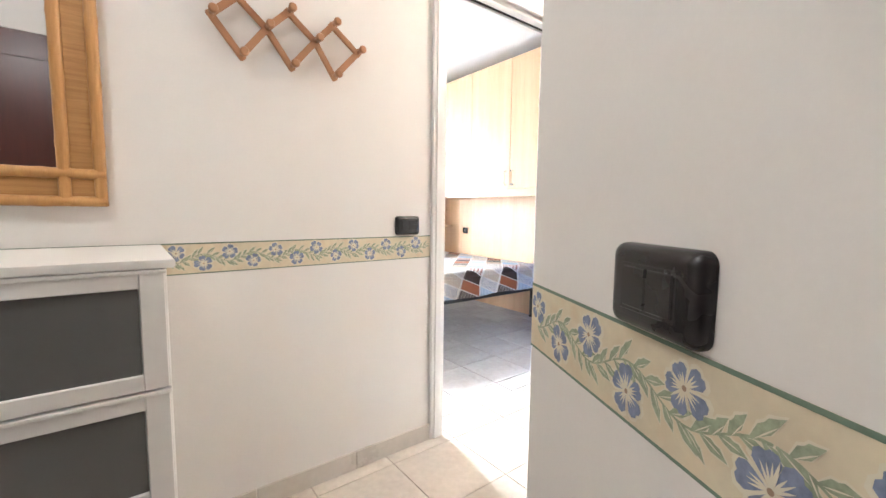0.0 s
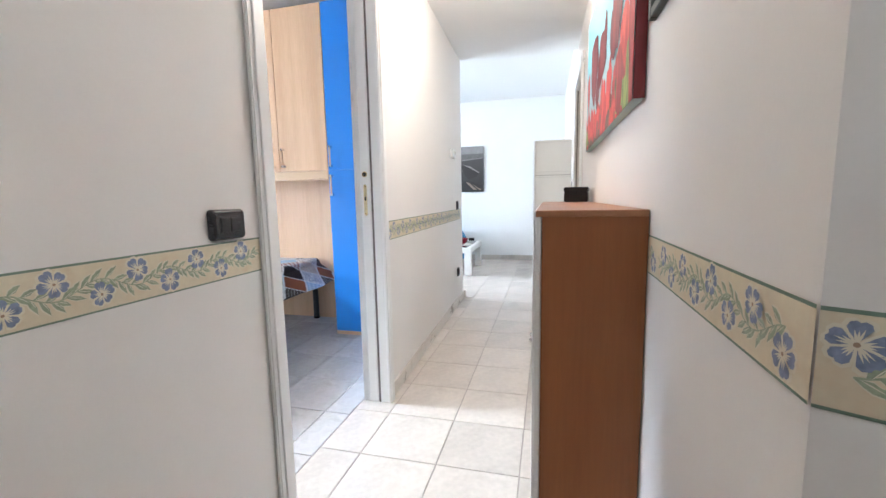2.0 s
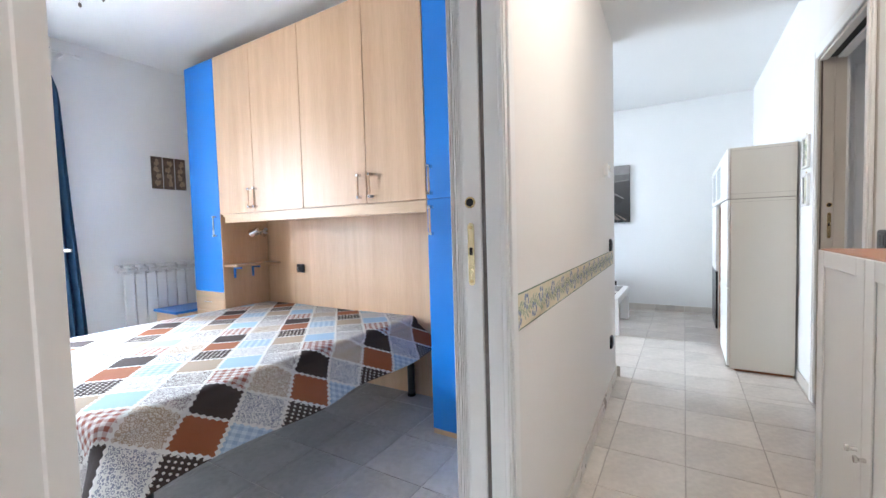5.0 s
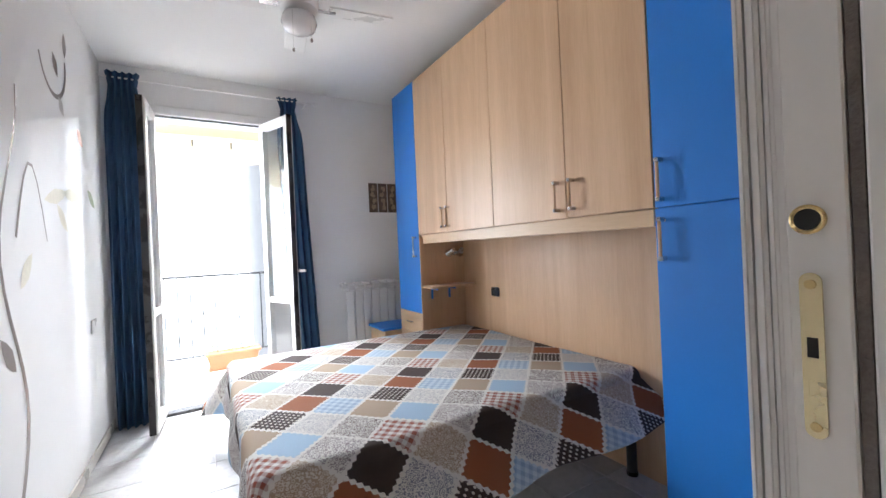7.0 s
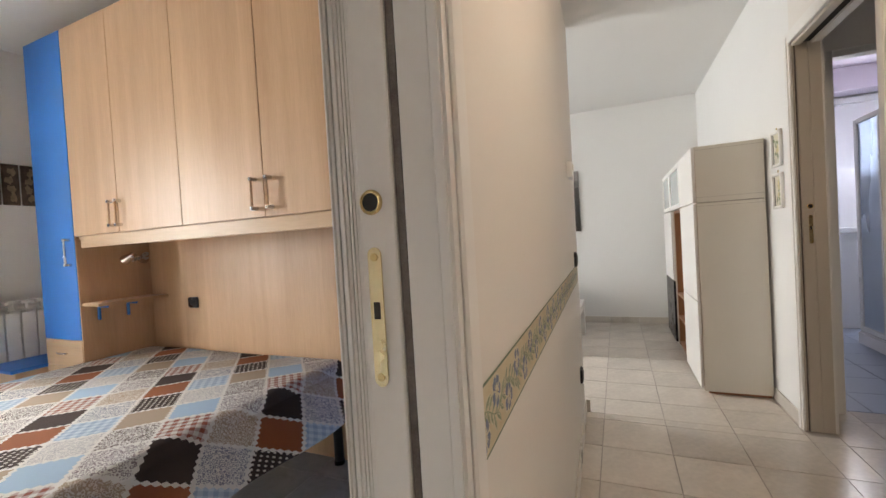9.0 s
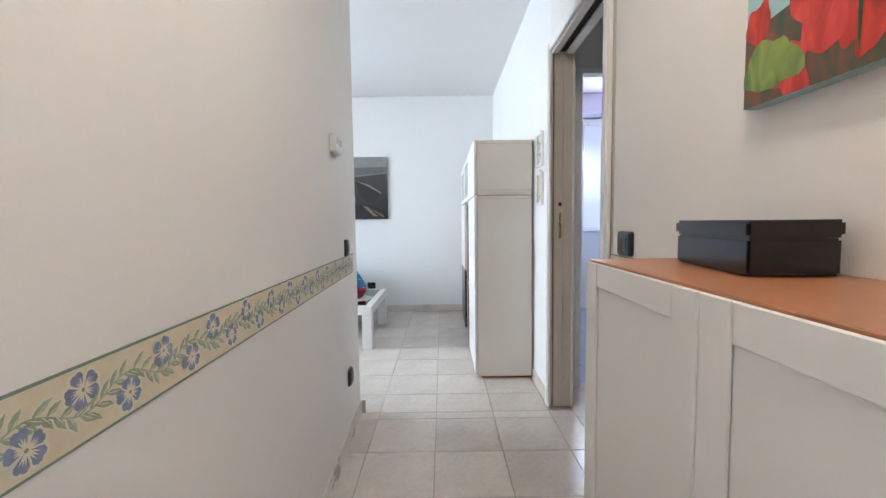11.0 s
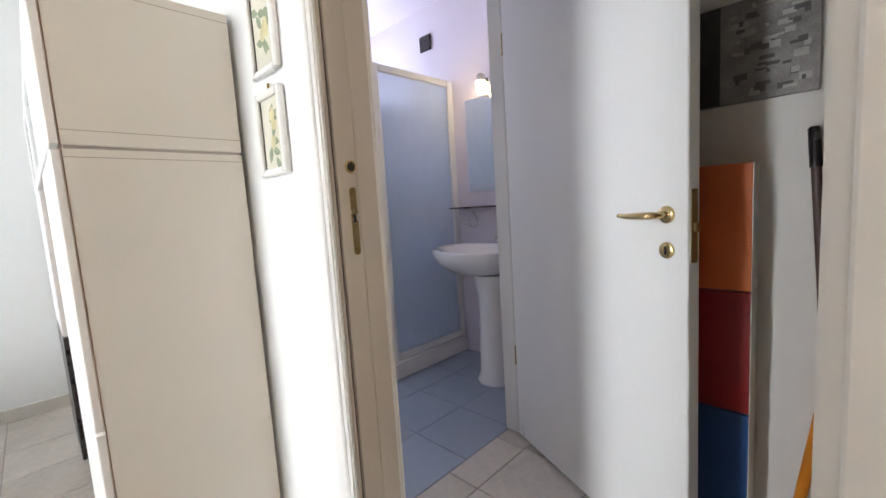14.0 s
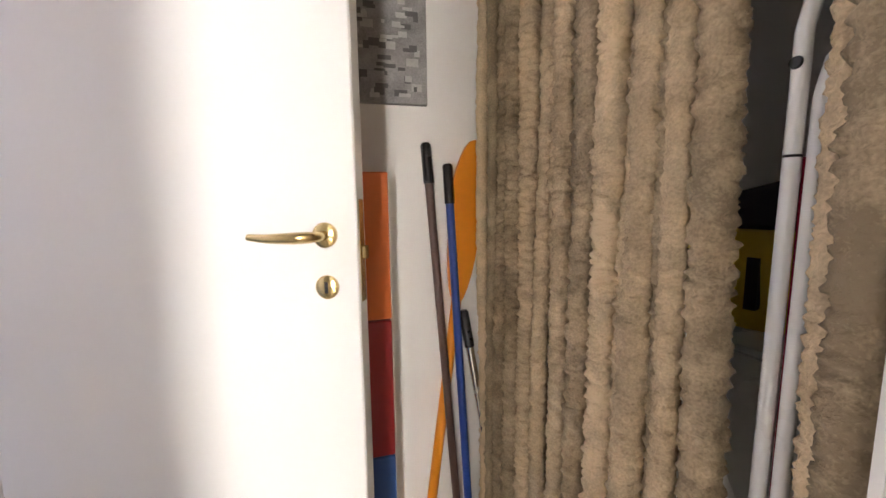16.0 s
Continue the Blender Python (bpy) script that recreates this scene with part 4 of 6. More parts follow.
def blob(cu, cv, ru, rv, seed, n=22, rough=0.16):
    rnd = random.Random(seed)
    ph = [rnd.uniform(0, 6.28) for _ in range(4)]
    out = []
    for k in range(n):
        a = k * math.tau / n
        r = 1 + rough * (0.6 * math.sin(2 * a + ph[0]) + 0.5 * math.sin(3 * a + ph[1]) + 0.4 * math.sin(5 * a + ph[2]) + 0.25 * math.sin(8 * a + ph[3]))
        out.append((cu + ru * r * math.cos(a), cv + rv * r * math.sin(a)))
    return out


def clip_poly(pts, u0, u1, v0, v1):
    for axis, lim, sign in ((0, u0, 1), (0, u1, -1), (1, v0, 1), (1, v1, -1)):
        res = []
        for i, p in enumerate(pts):
            q = pts[(i + 1) % len(pts)]
            a, b = (p[axis] - lim) * sign, (q[axis] - lim) * sign
            if a >= 0:
                res.append(p)
            if (a >= 0) != (b >= 0):
                w = a / (a - b)
                res.append((p[0] + (q[0] - p[0]) * w, p[1] + (q[1] - p[1]) * w))
        pts = res
        if len(pts) < 3:
            return []
    return pts


# poppy canvas
PX0, PX1, PZ0, PZ1 = 1.415, 2.843, 1.337, 2.06
po = thing("poppy_painting", ((PX0 + PX1) / 2, S + 0.02, PZ0), "wide canvas of red poppies against a turquoise sky", "painting")
SKYBLUE = gradient("painted_sky", (0.36, 0.52, 0.52), (0.26, 0.62, 0.76), 2, PZ0 + 0.1, PZ0 + 0.5)
part("canvas", boxes((PX0, PX1, S + 0.002, S + 0.034, PZ0, PZ1), bevel=0.002), SKYBLUE, po)
part("canvas_edge", boxes((PX0 - 0.0012, PX0 + 0.0005, S + 0.003, S + 0.0335, PZ0 + 0.001, PZ1 - 0.001)), art_mat("dark_red_edge", (0.16, 0.012, 0.015)), po)


def petal_paint(name, light, dark, scale=7.0):
    """Painted petals: folds run up the bloom, from bright to deep."""
    m, t, p = nodes_of(name)
    co = node(t, "ShaderNodeMapping", {"Vector": node(t, "ShaderNodeTexCoord").outputs["Object"], "Scale": (2.6, 1, 0.9)}).outputs[0]
    a = node(t, "ShaderNodeTexNoise", {"Vector": co, "Scale": scale, "Detail": 5.0, "Distortion": 1.4}).outputs[0]
    f = node(t, "ShaderNodeMapRange", {0: a, 1: 0.36, 2: 0.66}).outputs[0]
    t.links.new(mixc(t, f, rgba(dark), rgba(light)), p.inputs["Base Color"])
    p.inputs["Roughness"].default_value = 0.55
    return m


RED_P = petal_paint("poppy_red", (0.66, 0.055, 0.03), (0.20, 0.012, 0.012))
CORAL_P = petal_paint("poppy_coral", (0.66, 0.075, 0.055), (0.36, 0.02, 0.018))
MAROON_P = petal_paint("poppy_maroon", (0.20, 0.022, 0.024), (0.09, 0.010, 0.014), 3.0)
STEM_P = petal_paint("stem_green", (0.16, 0.22, 0.06), (0.03, 0.06, 0.03), 12.0)
LEAF_P = petal_paint("leaf_green", (0.30, 0.38, 0.08), (0.10, 0.17, 0.05), 8.0)
DEEP_P = petal_paint("poppy_deep_red", (0.42, 0.035, 0.03), (0.15, 0.012, 0.014), 5.0)
HAZE_P = petal_paint("field_haze", (0.24, 0.075, 0.05), (0.045, 0.085, 0.05), 5.0)


def bloom(name, cu, cv, ru, rv, material, depth, seed, rough=0.22):
    pts = clip_poly(blob(cu, cv, ru, rv, seed, 30, rough), PX0, PX1, PZ0, PZ1)
    if pts:
        bm = bmesh.new()
        flat(bm, pts, lambda u, v: (u, S + depth, v))
        part(name, bm, material, po)


bm = bmesh.new()
flat(bm, [(PX0, PZ0), (PX1, PZ0), (PX1, PZ0 + 0.14)] + [(PX1 - (PX1 - PX0) * k / 14, PZ0 + 0.13 + 0.03 * math.sin(k * 2.3)) for k in range(1, 14)] + [(PX0, PZ0 + 0.10)], lambda u, v: (u, S + 0.0344, v))
part("field", bm, HAZE_P, po)
rnd = random.Random(77)
for k in range(30):
    cu = PX0 + (PX1 - PX0) * ((k * 0.618) % 1.0)
    cv = PZ0 + 0.02 + 0.13 * rnd.random()
    s = 0.022 + 0.032 * rnd.random()
    bloom("coral_poppy" if k % 3 else "red_poppy", cu, cv, s, s * rnd.uniform(1.0, 1.7), CORAL_P if k % 3 else RED_P, 0.0347 + 0.00002 * k, 300 + k)
for k, (cu, cv, ru, rv) in enumerate([(1.90, 1.50, 0.065, 0.10), (2.04, 1.41, 0.10, 0.07), (2.72, 1.66, 0.07, 0.09), (1.575, 1.57, 0.075, 0.12), (2.10, 1.50, 0.05, 0.07), (2.50, 1.46, 0.06, 0.07), (1.60, 1.88, 0.06, 0.12), (1.78, 1.42, 0.035, 0.10)]):
    bloom("coral_poppy", cu, cv, ru, rv, CORAL_P, 0.0354 + 0.00002 * k, 400 + k)
for k, (cu, cv, ru, rv) in enumerate([(1.55, 1.385, 0.09, 0.05), (1.50, 1.45, 0.035, 0.09), (1.66, 1.365, 0.05, 0.02), (2.78, 1.40, 0.06, 0.05)]):
    bloom("green_leaf", cu, cv, ru, rv, LEAF_P, 0.0356 + 0.00002 * k, 600 + k)
for k, (cu, z0, z1) in enumerate([(2.13, 1.36, 1.60), (1.725, 1.35, 1.72), (2.40, 1.36, 1.55), (2.62, 1.36, 1.52), (1.86, 1.36, 1.46)]):
    bloom("dark_stem", cu, (z0 + z1) / 2, 0.0035, (z1 - z0) / 2, STEM_P, 0.0358 + 0.00002 * k, 650 + k, 0.05)
for k, (cu, cv, ru, rv) in enumerate([(2.44, 1.71, 0.17, 0.15), (2.14, 1.67, 0.155, 0.10), (2.28, 1.56, 0.075, 0.075), (2.03, 1.75, 0.04, 0.08), (1.74, 1.75, 0.115, 0.20), (1.84, 1.66, 0.05, 0.09)]):
    bloom("dark_poppy", cu, cv, ru, rv, MAROON_P, 0.0361 + 0.00002 * k, 500 + k, 0.16)
for k, (cu, cv, ru, rv) in enumerate([(1.665, 1.455, 0.085, 0.115), (1.435, 1.62, 0.065, 0.34)]):
    bloom("red_poppy", cu, cv, ru, rv, DEEP_P, 0.0364 + 0.00002 * k, 520 + k, 0.12)
bloom("dark_heart", 1.715, 1.44, 0.02, 0.035, STEM_P, 0.0369, 720, 0.1)

fp = thing("dark_framed_picture", (1.24, S + 0.01, 1.50), "small picture in a dark green frame high on the wall", "picture")
FG = pbr("dark_green_frame", (0.035, 0.042, 0.035), 0.4, var=0.1, scale=12, bump=0.1)
part("picture", boxes((1.11, 1.31, S + 0.002, S + 0.008, 1.53, 1.85)), art_mat("muted_print", (0.42, 0.44, 0.40), 0.3, 7), fp)
part("picture_frame", boxes((1.09, 1.115, S + 0.001, S + 0.02, 1.505, 1.875), (1.305, 1.33, S + 0.001, S + 0.02, 1.505, 1.875), (1.115, 1.305, S + 0.001, S + 0.02, 1.505, 1.53), (1.115, 1.305, S + 0.001, S + 0.02, 1.85, 1.875), bevel=0.003), FG, fp)

cl = thing("ceiling_lamp", (2.30, 0.95, CH), "opal glass ceiling lamp in the corridor, lit", "ceiling lamp")
part("rose", lathe([(0.07, 0), (0.07, -0.02), (0.05, -0.03)], 24, (2.30, 0.95, CH - 0.001)), WHITEMETAL, cl, "", True)
# Rose added to go with the hall fill; it stays out of view.
hl = thing("ceiling_lamp", (-0.50, 0.60, CH), "white ceiling rose added above the hall's unseen fill light", "ceiling lamp")
part("rose", lathe([(0.07, 0), (0.07, -0.02), (0.05, -0.03)], 24, (-0.50, 0.60, CH - 0.001)), WHITEMETAL, hl, "", True)


# ---- bedroom: bridge wardrobe ----
WF = 2.99          # front plane of the wardrobe
HB = 3.40          # headboard panel


def bar_handle(parent, y, z0, z1, x=WF, wooden=True):
    xm = x - 0.030
    hb = part("handle", tube([(xm, y, z0), (xm, y, z0 + 0.02), (xm, y, (z0 + z1) / 2), (xm, y, z1 - 0.02), (xm, y, z1)], 0.0065, 8), BEECH if wooden else CHROME, parent, "beech and nickel bar handle", True)
    for z in (z0, z1):
        s = 1 if z == z0 else -1
        part("handle_end", boxes((xm - 0.008, x + 0.001, y - 0.008, y + 0.008, z - 0.003 * s, z + 0.014 * s) if s > 0 else (xm - 0.008, x + 0.001, y - 0.008, y + 0.008, z - 0.014, z + 0.003), bevel=0.003), CHROME, hb)


bw = thing("bridge_wardrobe", (3.25, 3.3, 0), "beech and blue bridge wardrobe built over the bed head", "wardrobe")
TOPZ = 2.515
part("carcass", boxes((WF + 0.02, 3.59, 2.375, 4.305, 1.30, TOPZ)), BEECH, bw)
edges = (4.312, 3.865, 3.345, 2.790, 2.368)
for i in range(4):
    b, a = edges[i], edges[i + 1]
    dp = part("door", boxes((WF, WF + 0.019, a + 0.0018, b - 0.0018, 1.302, TOPZ - 0.002), bevel=0.0015), BEECH, bw, "tall light beech door")
    hy = {0: a + 0.030, 1: b - 0.030, 2: a + 0.045, 3: b - 0.045}[i]
    bar_handle(dp, hy, 1.335, 1.475)
part("pelmet", boxes((WF + 0.002, WF + 0.024, 2.37, 4.25, 1.232, 1.298), bevel=0.002), BEECH_H, bw, "beech pelmet board")
part("bridge_underside", boxes((WF + 0.02, 3.59, 2.375, 4.305, 1.282, 1.299)), BEECH_H, bw)
part("headboard_panel", boxes((HB, HB + 0.02, 2.37, 4.305, 0.0, 1.282)), BEECH, bw, "beech back panel behind the bed")
part("side_panel", boxes((WF + 0.004, HB, 4.308, 4.328, 0.0, 1.30)), BEECH, bw)
sh = part("corner_shelf", boxes((3.00, HB - 0.001, 4.135, 4.307, 0.885, 0.903), bevel=0.004, seg=2), BEECH_H, bw, "small beech corner shelf")
for x in (3.08, 3.24):
    part("bracket", boxes((x - 0.006, x + 0.006, 4.20, 4.306, 0.865, 0.884), (x - 0.006, x + 0.006, 4.285, 4.306, 0.79, 0.866), bevel=0.003), BLUE, sh, "blue shelf bracket")

tl = thing("tall_cabinet", (3.27, 4.52, 0), "tall narrow blue wardrobe column beside the window wall", "wardrobe", "blue wardrobe columns")
part("carcass", boxes((WF + 0.02, 3.59, 4.330, 4.715, 0.0, TOPZ)), BEECH, tl)
dp = part("door", boxes((WF, WF + 0.019, 4.316, 4.718, 0.682, TOPZ - 0.001), bevel=0.0015), BLUE, tl, "blue laminate door")
bar_handle(dp, 4.36, 1.13, 1.29, wooden=False)
dw = part("drawer", boxes((WF, WF + 0.019, 4.316, 4.718, 0.52, 0.679), bevel=0.0015), BEECH_H, tl, "beech drawer front")
part("handle", tube([(WF - 0.012, 4.46, 0.60), (WF - 0.02, 4.49, 0.60), (WF - 0.02, 4.54, 0.60), (WF - 0.012, 4.57, 0.60)], 0.005, 8), CHROME, dw, "", True)
part("drawer", boxes((WF, WF + 0.019, 4.316, 4.718, 0.05, 0.517), bevel=0.0015), BEECH_H, tl)

tr = thing("tall_cabinet", (3.27, 2.16, 0), "tall blue wardrobe column with two doors beside the bed", "wardrobe", "blue wardrobe columns")
part("carcass", boxes((WF + 0.02, 3.59, 1.955, 2.362, 0.0, TOPZ)), BLUE, tr)
d_up = part("door", boxes((WF, WF + 0.019, 1.953, 2.364, 1.302, TOPZ - 0.001), bevel=0.0015), BLUE, tr, "upper blue laminate door")
d_lo = part("door", boxes((WF, WF + 0.019, 1.953, 2.364, 0.03, 1.298), bevel=0.0015), BLUE, tr, "lower blue laminate door")
part("plinth", boxes((WF + 0.004, WF + 0.02, 1.953, 2.364, 0, 0.028)), BEECH_H, tr)
bar_handle(d_up, 2.332, 1.325, 1.478)
bar_handle(d_lo, 2.332, 1.108, 1.262)

ns = thing("bedside_unit", (3.2, 4.9, 0), "low beech bedside unit with a blue top", "bedside table")
part("body", boxes((2.84, 3.55, 4.73, 5.08, 0.03, 0.50), bevel=0.002), BEECH_H, ns)
part("top", boxes((2.82, 3.56, 4.722, 5.09, 0.50, 0.522), bevel=0.004), BLUE, ns, "blue top board")

sp = thing("spot_lamp", (3.3, 4.27, 1.16), "twin brushed metal reading spots above the shelf", "lamp")
part("base", moved(lathe([(0.0, 0), (0.03, 0), (0.03, 0.012), (0.0, 0.014)], 18), Matrix.Translation((3.29, 4.307, 1.16)) @ pose(0, 0, 0, 90, 0, 0)), CHROME, sp, "", True)
for x, a in ((3.245, 25), (3.335, -25)):
    part("arm", tube([(3.29, 4.295, 1.16), (x, 4.26, 1.165)], 0.005, 8), CHROME, sp)
    head = lathe([(0.0, 0.03), (0.016, 0.028), (0.022, 0.0), (0.032, -0.045), (0.030, -0.045), (0.018, -0.01)], 18)
    part("spot_head", moved(head, Matrix.Translation((x, 4.245, 1.165)) @ pose(0, 0, 0, 60, a, 0)), CHROME, sp, "", True)

# ---- bed ----
BD = (1.665, 3.39, 2.76, 4.29)
bedthing = thing("double_bed", (2.5, 3.5, 0), "low double bed on black steel legs", "bed")
part("mattress", boxes((BD[0] + 0.02, BD[1], BD[2] + 0.02, BD[3] - 0.02, 0.34, 0.535), bevel=0.04, seg=3), DOILY, bedthing, "", True)
for y in (BD[2] + 0.05, BD[3] - 0.05):
    part("side_rail", boxes((BD[0] + 0.05, BD[1], y - 0.02, y + 0.02, 0.27, 0.335), bevel=0.004), STEEL, bedthing)
for x in (BD[0] + 0.07, 2.5, BD[1] - 0.03):
    part("cross_rail", boxes((x - 0.02, x + 0.02, BD[2] + 0.07, BD[3] - 0.07, 0.275, 0.33), bevel=0.004), STEEL, bedthing)
for x in (BD[0] + 0.10, 3.36):
    for y in (BD[2] + 0.015, BD[3] - 0.07):
        lg = part("leg", tube([(x, y, 0.0), (x, y, 0.02), (x, y, 0.29)], 0.024, 14, radii=[0.027, 0.025, 0.024]), STEEL, bedthing, "round black steel leg", True)
        part("foot_cap", lathe([(0.028, 0), (0.028, 0.018), (0.02, 0.02)], 14, (x, y, 0.0005)), BLACK, lg)


def coverlet():
    bm = bmesh.new()
    uvl = bm.loops.layers.uv.new("UVMap")
    x0, x1, y0, y1, top = BD[0], BD[1] - 0.005, BD[2], BD[3], 0.553
    over, r, stepw = 0.34, 0.045, 0.022
    us = np.arange(x0 - over, x1 + 0.001, stepw)
    vs = np.arange(y0 - 0.315, y1 + over + 0.001, stepw)
    grid = []
    for u in us:
        row = []
        for v in vs:
            dx, dy = min(u - x0, 0.0), (v - y0 if v < y0 else v - y1 if v > y1 else 0.0)
            d = math.hypot(dx, dy)
            px, py = max(u, x0), min(max(v, y0), y1)
            w = 0.006 * noise.noise(Vector((u * 2.2, v * 2.2, 0))) + 0.0022 * noise.noise(Vector((u * 9, v * 14, 3)))
            z = top + w
            if d > 0:
                ax, ay = dx / d, dy / d
                if d < r * math.pi / 2:
                    a = d / r
                    outw, drop = r * math.sin(a), r * (1 - math.cos(a))
                else:
                    rest = d - r * math.pi / 2
                    along = (v if abs(dx) > abs(dy) else u)
                    fold = 0.022 * math.sin(along * 9 + 1.3 * noise.noise(Vector((along * 2, 0, 0)))) * min(1, rest / 0.2)
                    flare = 0.02 + 0.84 * abs(ay)
                    outw, drop = r + flare * rest + fold, r + rest * math.sqrt(1 - flare * flare)
                z = top - drop + w * 0.5
                px, py = px + ax * outw, py + ay * outw
            row.append(bm.verts.new((px, py, z)))
        grid.append(row)
    for i in range(len(us) - 1):
        for j in range(len(vs) - 1):
            f = bm.faces.new((grid[i][j], grid[i + 1][j], grid[i + 1][j + 1], grid[i][j + 1]))
            for lp, (a, b) in zip(f.loops, ((i, j), (i + 1, j), (i + 1, j + 1), (i, j + 1))):
                p, q = us[a] - 2.107, vs[b] - 2.908
                lp[uvl].uv = ((p - q) * 0.70711, (p + q) * 0.70711)
    bmesh.ops.solidify(bm, geom=bm.faces[:], thickness=0.006)
    ob = solid("patchwork_coverlet", bm, PATCH, True)
    return tagged(ob, "patchwork cotton bedspread in brown, rust, blue and floral squares", "bedspread")


coverlet()

# ---- bedroom: balcony door, curtains, radiator, fan, pictures ----
wd = tagged(thing("window_1", (1.6, 5.3, 0), "white balcony door with both glazed leaves open inward", "balcony door"), kind="structure")
part("window_frame", boxes((WX0 - 0.03, WX0 + 0.03, 5.19, 5.26, 0, WTOP + 0.04), (WX1 - 0.03, WX1 + 0.03, 5.19, 5.26, 0, WTOP + 0.04), (WX0 + 0.03, WX1 - 0.03, 5.19, 5.26, WTOP - 0.03, WTOP + 0.04), bevel=0.004), WHITEMETAL, wd, "white aluminium frame")
part("gasket", boxes((WX0 + 0.03, WX1 - 0.03, 5.215, 5.25, WTOP - 0.042, WTOP - 0.031), (WX0 + 0.03, WX1 - 0.03, 5.20, 5.30, 0.0, 0.022)), BLACK, wd, "black rubber gasket")
part("window_sill", boxes((WX0, WX1, 5.26, 5.54, -0.02, 0.016), bevel=0.003), TILE_OUT, wd)


def sash(hx, hy, ang, flip):
    m = Matrix.Translation((hx, hy, 0)) @ pose(0, 0, 0, 0, 0, ang)
    w = 0.41
    s = part("sash", moved(boxes((0, 0.055, -0.025, 0.025, 0.03, WTOP - 0.035), (w - 0.055, w, -0.025, 0.025, 0.03, WTOP - 0.035), (0.055, w - 0.055, -0.025, 0.025, 0.03, 0.11), (0.055, w - 0.055, -0.025, 0.025, WTOP - 0.10, WTOP - 0.035), (0.055, w - 0.055, -0.02, 0.02, 0.80, 0.85), bevel=0.005), m), WHITEMETAL, wd, "white glazed door leaf, open")
    for z0, z1 in ((0.11, 0.80), (0.85, WTOP - 0.10)):
        g = part("pane", moved(boxes((0.053, w - 0.053, -0.003, 0.003, z0 - 0.002, z1 + 0.002)), m), GLASS, s)
        g.visible_shadow = False
    part("seal", moved(boxes((w - 0.001, w + 0.006, -0.027, 0.012, 0.03, WTOP - 0.035)), m), BLACK, s)
    if flip:
        h = part("handle", moved(boxes((w - 0.045, w - 0.015, 0.024, 0.032, 0.98, 1.10), (w - 0.04, w - 0.02, 0.03, 0.06, 1.05, 1.07), (w - 0.045, w + 0.05, 0.052, 0.066, 1.05, 1.07), bevel=0.003), m), WHITEMETAL, s, "white lever handle")


sash(WX0 + 0.02, 5.195, -93, False)
sash(WX1 - 0.015, 5.195, -67, True)


def curtain(name, x0, x1, y, z0, z1, folds, flare, seed, lean=0.0):
    bm = bmesh.new()
    n, rows = folds * 8, 26
    rnd = random.Random(seed)
    ph = [rnd.uniform(0, 6.28) for _ in range(3)]
    grid = []
    for r in range(rows + 1):
        w = r / rows
        z = z0 + (z1 - z0) * w
        tight = 1.0 - 0.28 * math.exp(-((w - 0.955) / 0.05) ** 2) * flare
        row = []
        for k in range(n + 1):
            q = k / n
            xc = (x0 + x1) / 2 + (q - 0.5) * (x1 - x0) * tight + lean * (1 - w)
            yy = y + 0.028 * (1.1 - 0.5 * w) * math.sin(q * folds * math.tau + ph[0] + 0.5 * math.sin(w * 3 + ph[1])) + 0.008 * math.sin(w * 9 + q * 5 + ph[2])
            row.append(bm.verts.new((xc, yy, z)))
        grid.append(row)
    for a, b in zip(grid, grid[1:]):
        for k in range(n):
            bm.faces.new((a[k], a[k + 1], b[k + 1], b[k]))
    bmesh.ops.solidify(bm, geom=bm.faces[:], thickness=0.003)
    return tagged(solid(name, bm, CURTAIN, True), "dark blue cotton curtain gathered to the side of the balcony door", "curtain", "bedroom curtains")


curtain("curtain", 0.955, 1.185, 5.08, 0.02, 2.545, 5, 1.0, 4)
curtain("curtain", 2.08, 2.29, 5.09, 0.02, 2.53, 4, 1.6, 7, 0.10)
rod = thing("curtain_rod", (1.65, 5.09, 2.50), "thin white curtain rod above the balcony door", "curtain rod")
part("rod", tube([(0.935, 5.09, 2.505), (2.40, 5.09, 2.505)], 0.006, 10), WHITEMETAL, rod)
part("finial", tube([(2.40, 5.09, 2.505), (2.42, 5.09, 2.505), (2.435, 5.09, 2.505)], 0.012, 10), WHITEMETAL, rod)
for x in (0.98, 2.34):
    part("bracket", boxes((x - 0.006, x + 0.006, 5.09, 5.218, 2.496, 2.512), bevel=0.002), WHITEMETAL, rod)

ra = thing("radiator", (2.9, 5.14, 0), "white cast aluminium radiator under the small pictures", "radiator")
for i in range(8):
    x = 2.66 + i * 0.08
    el = part("element", boxes((x - 0.036, x + 0.036, 5.085, 5.099, 0.19, 0.835), (x - 0.010, x + 0.010, 5.099, 5.175, 0.21, 0.90), (x - 0.034, x + 0.034, 5.09, 5.165, 0.892, 0.914), (x - 0.034, x + 0.034, 5.09, 5.10, 0.845, 0.858), bevel=0.004), RADWHITE, ra)
part("pipe", tube([(2.60, 5.135, 0.865), (3.28, 5.135, 0.865)], 0.017, 10), RADWHITE, ra)
part("pipe", tube([(2.60, 5.135, 0.25), (3.28, 5.135, 0.25)], 0.017, 10), RADWHITE, ra)
part("valve", lathe([(0.02, 0), (0.022, 0.03), (0.015, 0.04)], 14, (2.60, 5.135, 0.875)), RADWHITE, ra)
part("wall_bracket", boxes((2.8, 2.82, 5.17, 5.219, 0.75, 0.78), (3.05, 3.07, 5.17, 5.219, 0.75, 0.78)), RADWHITE, ra)

